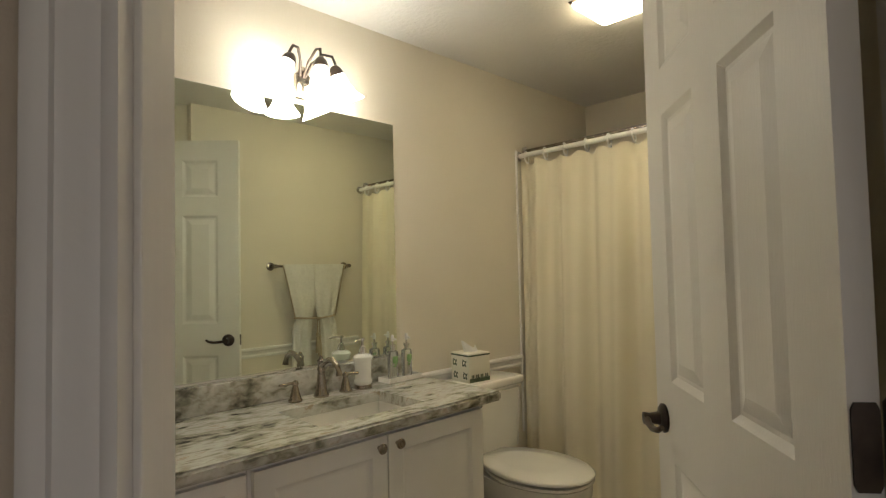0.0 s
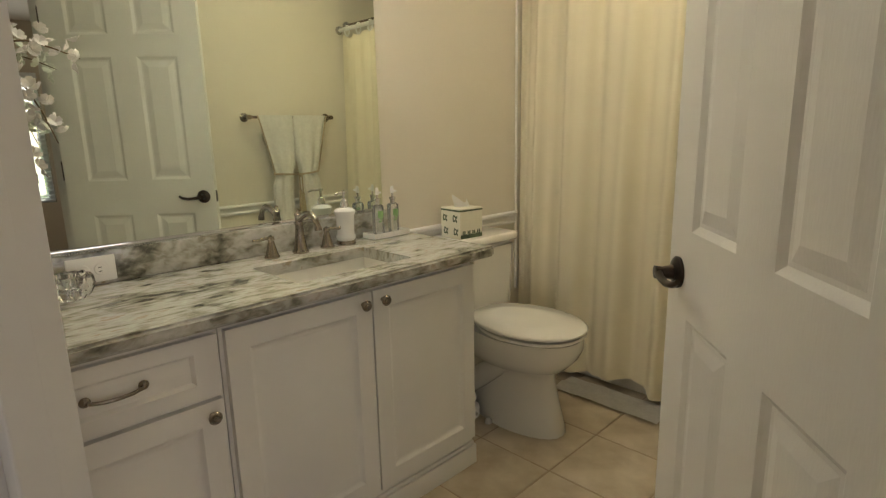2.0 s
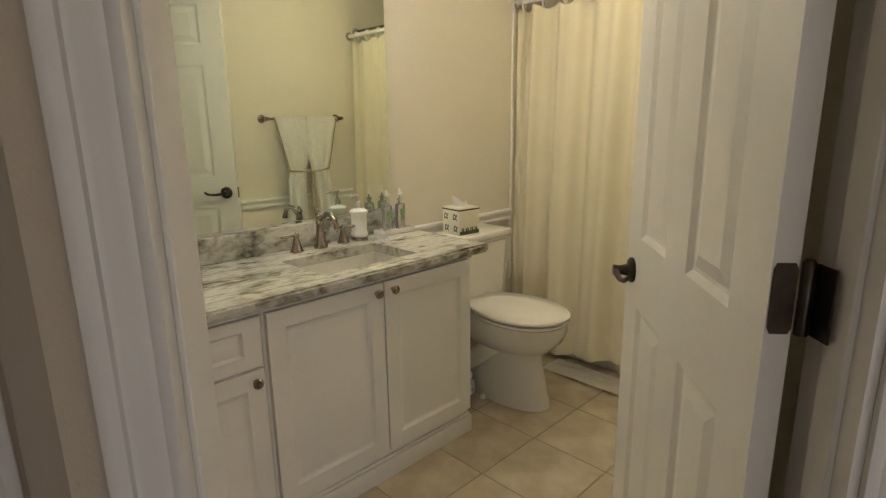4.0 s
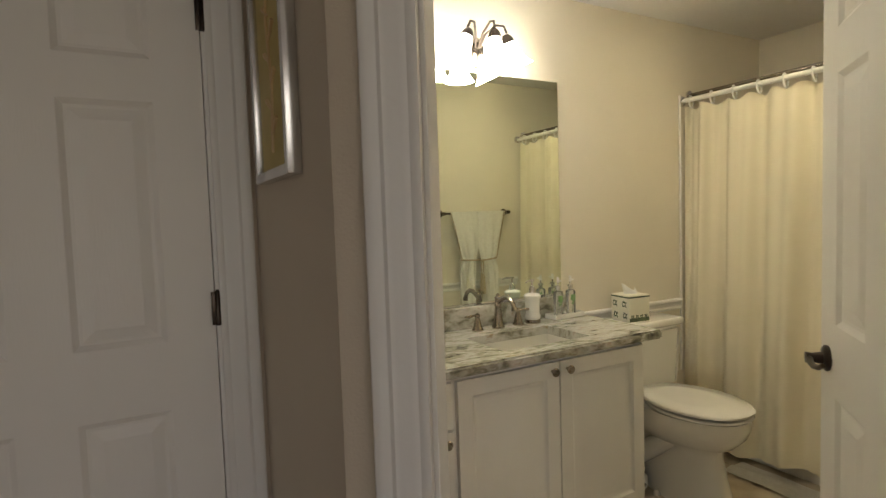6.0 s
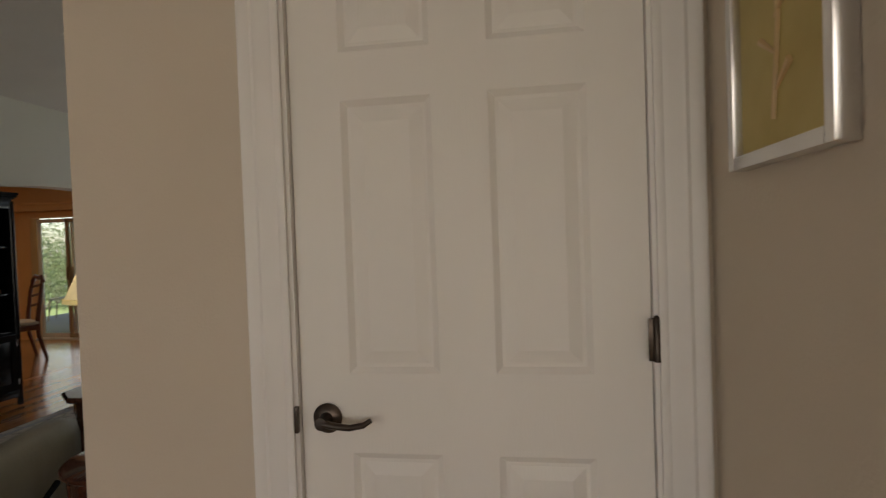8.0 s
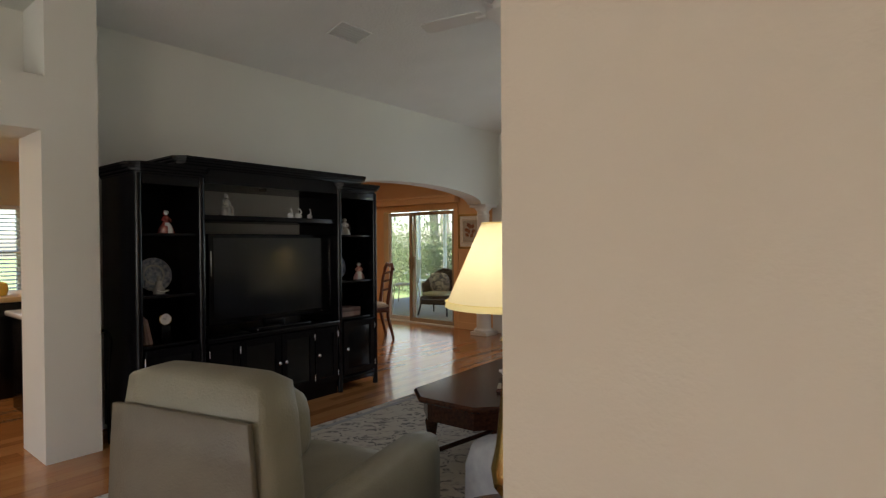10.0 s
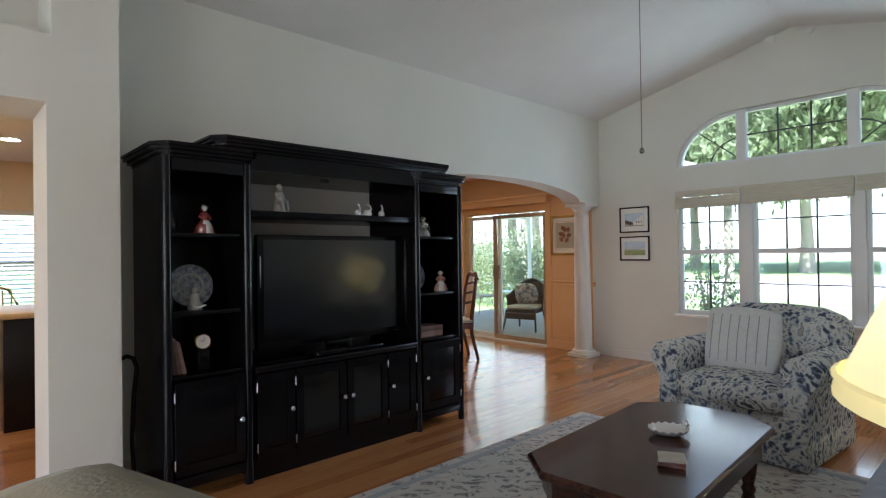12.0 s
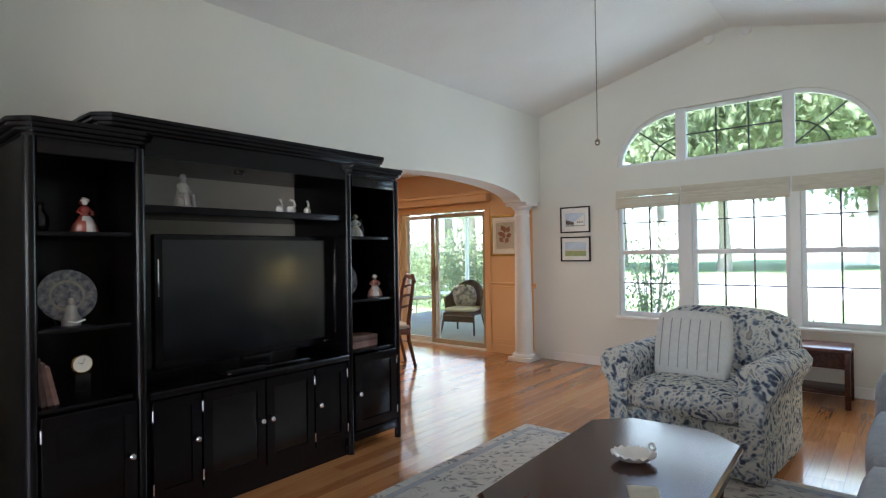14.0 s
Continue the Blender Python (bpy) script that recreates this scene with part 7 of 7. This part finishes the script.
def wicker_chair(m, label):
    t = thing("wicker_armchair", label, "patio chair", m, group="patio chairs")
    part("seat", cushion(-0.27, 0.27, -0.25, 0.27, 0.30, 0.36, 0.02), M_WICKER, t, smooth=60)
    part("apron", box(-0.27, 0.27, 0.23, 0.27, 0.20, 0.30, 0.01), M_WICKER, t)
    secs = []
    for k in range(19):
        a = math.pi * k / 18
        x, y = 0.32 * math.cos(a), 0.05 - 0.33 * math.sin(a)
        top = 0.56 + 0.28 * math.sin(a) ** 2
        secs.append([(x, y, 0.33), (x * 0.92, y * 0.92 + 0.004, 0.33), (x * 1.0, y * 1.04 + 0.004, top), (x * 1.1, y * 1.1, top)])
    part("back", loft(secs), M_WICKER, t, smooth=50)
    part("back_rim", tube([(0.34 * math.cos(math.pi * k / 18), 0.05 - 0.35 * math.sin(math.pi * k / 18), 0.57 + 0.28 * math.sin(math.pi * k / 18) ** 2) for k in range(19)], 0.022, 8), M_WICKER, t)
    for x in (-0.26, 0.26):
        part("front_leg", tube([(x, 0.25, 0.33), (x * 1.06, 0.27, 0.15), (x * 1.15, 0.32, 0.0)], 0.017, 8), M_WICKER, t)
        part("rear_leg", tube([(x * 0.85, -0.20, 0.33), (x, -0.30, 0.0)], 0.017, 8), M_WICKER, t)
    part("seat_cushion", cushion(-0.25, 0.25, -0.20, 0.26, 0.361, 0.43, 0.03, 0.01), M_CUSHION, t, smooth=70)
    return t


wicker_chair(pose(-6.96, 8.60, -0.02, 0, 0, 195) @ Matrix.Scale(0.94, 4), "dark wicker patio armchair with a cream cushion")
pl = thing("patio_pillow", "navy floral pillow on the wicker armchair", "pillow", pose(-6.99, 8.68, 0.37, -15, 0, 195))
part("pillow_body", cushion(-0.17, 0.17, -0.045, 0.045, 0.02, 0.34, 0.04, 0.03), M_BLUEPRINT, pl, smooth=80)
pc = thing("patio_side_chair", "tan metal patio chair with a curved back", "patio chair", pose(-8.7, 9.6, -0.02, 0, 0, 120))
part("seat", cushion(-0.24, 0.24, -0.22, 0.22, 0.38, 0.42, 0.015), M_CUSHION, pc, smooth=60)
part("back", loft([[(x, -0.22 - 0.14 * (z - 0.4) - 0.04 * (1 - (x / 0.24) ** 2), z), (x, -0.205 - 0.14 * (z - 0.4) - 0.04 * (1 - (x / 0.24) ** 2), z), (x, -0.205 - 0.14 * 0.5, z + 0.5 - 0.6 * x * x), (x, -0.22 - 0.14 * 0.5, z + 0.5 - 0.6 * x * x)] for x, z in [(-0.24 + 0.04 * k, 0.42) for k in range(13)]]), M_CUSHION, pc, smooth=50)
for x in (-0.22, 0.22):
    part("leg", tube([(x, 0.20, 0.38), (x * 1.1, 0.24, 0)], 0.012, 8), M_ALU, pc)
    part("leg", tube([(x, -0.20, 0.38), (x * 1.1, -0.27, 0)], 0.012, 8), M_ALU, pc)


def leaf_cloud(rnd, centres, count, spread, size, flat=0.75):
    """Many small folded leaves round the given centres."""
    verts, faces = [], []
    for c in centres:
        for _ in range(count):
            d = Vector((rnd.gauss(0, 1), rnd.gauss(0, 1), rnd.gauss(0, 1) * flat)) * spread * 0.5
            p = Vector(c) + d
            q = Euler((rnd.uniform(0, 6.3), rnd.uniform(0, 6.3), rnd.uniform(0, 6.3))).to_matrix()
            s = size * rnd.uniform(0.6, 1.3)
            k = len(verts)
            verts += [tuple(p + q @ Vector(v)) for v in ((-s, 0, 0), (0, -0.42 * s, 0.12 * s), (s, 0, 0), (0, 0.42 * s, 0.12 * s))]
            faces += [(k, k + 1, k + 2), (k, k + 2, k + 3)]
    return verts, faces


def tree(x, y, h, spread, rnd, label, leaf=0.16, n=170, limbs=9):
    t = thing("tree", label, "tree", pose(x, y, -0.18), group="garden trees")
    tr = tube([(0, 0, 0), (0.05, 0.02, h * 0.15), (-0.05, 0.05, h * 0.32), (0.08, 0, h * 0.5), (0, 0, h * 0.8)], 0.024 * h, 12, [1.5, 1.05, 0.95, 0.7, 0.2])
    cents = []
    for k in range(limbs):
        a = 2 * math.pi * k / limbs + rnd.uniform(-0.3, 0.3)
        z0 = h * rnd.uniform(0.36, 0.55)
        r = spread * rnd.uniform(0.5, 1.0)
        z1 = z0 + h * rnd.uniform(0.12, 0.45)
        end = (r * math.cos(a), r * math.sin(a), z1)
        midp = (0.45 * end[0], 0.45 * end[1], z0 + 0.62 * (z1 - z0))
        merge(tr, tube([(0, 0, z0), midp, end], 0.013 * h, 8, [1.2, 0.8, 0.25]))
        cents += [end, tuple(0.5 * (end[i] + midp[i]) for i in range(3)), (end[0] * 0.8 + rnd.uniform(-1, 1), end[1] * 0.8 + rnd.uniform(-1, 1), z1 + rnd.uniform(0.2, 1.2))]
    part("trunk", tr, M_BARK, t)
    v, f = leaf_cloud(rnd, cents, n, spread * 0.36, leaf)
    me = bpy.data.meshes.new("crown")
    me.from_pydata(v, [], f)
    me.materials.append(M_LEAF)
    c = new("crown", me)
    c.parent = t
    tagged(c, "dense small-leaved crown")
    return t


rnd = random.Random(11)
tree(-10.0, 38.0, 12.5, 8.5, rnd, "spreading live oak across the lawn", 0.30, 560, 13)
tree(3.0, 44.0, 13.0, 8.5, rnd, "tall shade tree across the lawn", 0.32, 560, 12)
tree(-19.5, 46.0, 13.5, 9.0, rnd, "tall shade tree at the edge of the garden", 0.34, 520, 12)
tree(-3.5, 56.0, 15.0, 10.0, rnd, "tall tree at the far side of the lawn", 0.36, 560, 12)
tree(-17.5, 21.0, 9.0, 5.0, rnd, "shade tree beyond the lanai", 0.2, 190, 10)
tree(-13.2, 16.5, 7.0, 3.4, rnd, "slender tree beyond the lanai", 0.15, 180, 9)
tree(-23.0, 30.0, 11.0, 6.0, rnd, "tall tree beyond the lanai", 0.26, 170, 10)


def shrub(x, y, h, r, rnd, label, leaf=0.05, n=420):
    t = thing("shrub", label, "shrub", pose(x, y, -0.17), group="garden shrubs")
    st = bmesh.new()
    cents = []
    for k in range(9):
        a, rr = rnd.uniform(0, 6.3), r * rnd.uniform(0.2, 0.9)
        e = (rr * math.cos(a), rr * math.sin(a), h * rnd.uniform(0.45, 1.0))
        merge(st, tube([(0.1 * e[0], 0.1 * e[1], 0), (0.6 * e[0], 0.6 * e[1], 0.6 * e[2]), e], 0.012, 6, [1.2, 0.9, 0.4]))
        cents += [e, (0.7 * e[0], 0.7 * e[1], 0.65 * e[2])]
    part("stems", st, M_BARK, t)
    v, f = leaf_cloud(rnd, cents, n // 6, r * 0.8, leaf, 1.0)
    me = bpy.data.meshes.new("foliage")
    me.from_pydata(v, [], f)
    me.materials.append(M_LEAF)
    c = new("foliage", me)
    c.parent = t
    return t


shrub(-4.12, 8.75, 1.35, 0.36, rnd, "leafy shrub just outside the window", 0.030, 400)
for x, y, h in ((-9.6, 11.9, 1.6), (-8.3, 12.2, 1.4), (-11.9, 12.2, 1.8), (-12.8, 13.6, 2.0), (-10.8, 12.4, 1.7), (-14.2, 14.6, 2.2), (-9.4, 13.2, 1.9)):
    shrub(x, y, h, 0.8, rnd, "dense green shrub beyond the lanai screen", 0.050, 640)


def spiky(x, y, z, r, n, mat, name, label, rnd):
    b = bmesh.new()
    for k in range(n):
        a, up = rnd.uniform(0, 6.3), rnd.uniform(0.5, 1.3)
        d = Vector((math.cos(a), math.sin(a), 0))
        pts = [Vector((0, 0, 0)), d * r * 0.4 + Vector((0, 0, r * 0.5 * up)), d * r * 0.8 + Vector((0, 0, r * 0.62 * up)), d * r * 1.1 + Vector((0, 0, r * 0.42 * up))]
        side = Vector((-d.y, d.x, 0))
        w = [0.03 * r, 0.05 * r, 0.035 * r, 0.003]
        va = [b.verts.new(p + side * ww) for p, ww in zip(pts, w)]
        vb = [b.verts.new(p - side * ww + Vector((0, 0, 0.004))) for p, ww in zip(pts, w)]
        for i in range(3):
            b.faces.new((va[i], va[i + 1], vb[i + 1], vb[i]))
    return single(name, b, mat, label, "plant", pose(x, y, z), smooth=None)


spiky(-2.28, 9.0, -0.16, 0.75, 26, M_PALM, "agave", "spiky green agave outside the window", rnd)
palm = thing("palm_tree", "tall palm with drooping fronds near the window", "tree", pose(-4.9, 11.4, -0.17))
part("trunk", tube([(0, 0, 0), (0.03, 0, 1.3), (0, 0.03, 2.7)], 0.11, 12, [1.2, 1.0, 0.9]), M_BARK, palm)
fr_ = bmesh.new()
for k in range(16):
    a = 2 * math.pi * k / 16 + rnd.uniform(-0.1, 0.1)
    d, L = Vector((math.cos(a), math.sin(a), 0)), rnd.uniform(1.2, 1.6)
    side = Vector((-d.y, d.x, 0))
    for i in range(22):
        f0 = i / 22
        base = d * L * f0 + Vector((0, 0, 2.7 + L * (0.55 * f0 - 0.95 * f0 * f0)))
        for s in (-1, 1):
            tip = base + side * s * 0.34 * (1 - 0.6 * f0) + d * 0.12 + Vector((0, 0, -0.16))
            v0, v1, v2 = fr_.verts.new(base), fr_.verts.new(base + d * 0.035), fr_.verts.new(tip)
            fr_.faces.new((v0, v1, v2))
part("fronds", fr_, M_PALM, palm, "drooping feathered fronds", smooth=None)

# ---- oak strip floor ----
PW, PL = 0.085, 0.95
plank_me = mesh_of(box(-PW / 2 + 0.0006, PW / 2 - 0.0006, -PL / 2 + 0.0006, PL / 2 - 0.0006, -0.011, 0.0, 0.0008, seg=1), "plank", M_WOOD)
floor_ob = bpy.data.objects["floor_living"]
rnd = random.Random(7)
near, rest_v, rest_f = 0, [], []
for i in range(int((9.0 - 1.07) / PW)):
    x = XR - PW * (i + 0.5)
    y = -3.6 - rnd.uniform(0, PL)
    while y < YW:
        y += PL
        c0, c1 = max(y - PL / 2, -3.6), min(y + PL / 2, YW)
        if c1 - c0 < 0.05:
            continue
        if -5.6 < x < -2.9 and y > 4.9 and c1 - c0 > PL - 0.01 and near < 300:
            near += 1
            o = new("plank", plank_me)
            o.parent, o.location = floor_ob, (x, y, 0.0)
        else:
            k = len(rest_v)
            a, b = x - PW / 2 + 0.0006, x + PW / 2 - 0.0006
            c0, c1 = c0 + 0.0006, c1 - 0.0006
            rest_v += [(a, c0, -0.011), (b, c0, -0.011), (b, c1, -0.011), (a, c1, -0.011), (a, c0, 0), (b, c0, 0), (b, c1, 0), (a, c1, 0)]
            rest_f += [(k + 4, k + 5, k + 6, k + 7), (k, k + 1, k + 5, k + 4), (k + 1, k + 2, k + 6, k + 5), (k + 2, k + 3, k + 7, k + 6), (k + 3, k, k + 4, k + 7)]
me = bpy.data.meshes.new("planks")
me.from_pydata(rest_v, [], rest_f)
M_WOODREST = M_WOOD.copy()
for nd in list(M_WOODREST.node_tree.nodes):
    if nd.bl_idname == "ShaderNodeObjectInfo":
        geo = M_WOODREST.node_tree.nodes.new("ShaderNodeNewGeometry")
        for l in list(nd.outputs["Random"].links):
            M_WOODREST.node_tree.links.new(geo.outputs["Random Per Island"], l.to_socket)
me.materials.append(M_WOODREST)
o = new("planks", me)
o.parent = floor_ob
tagged(o, "glossy red-brown oak floor strips", kind="stuff")
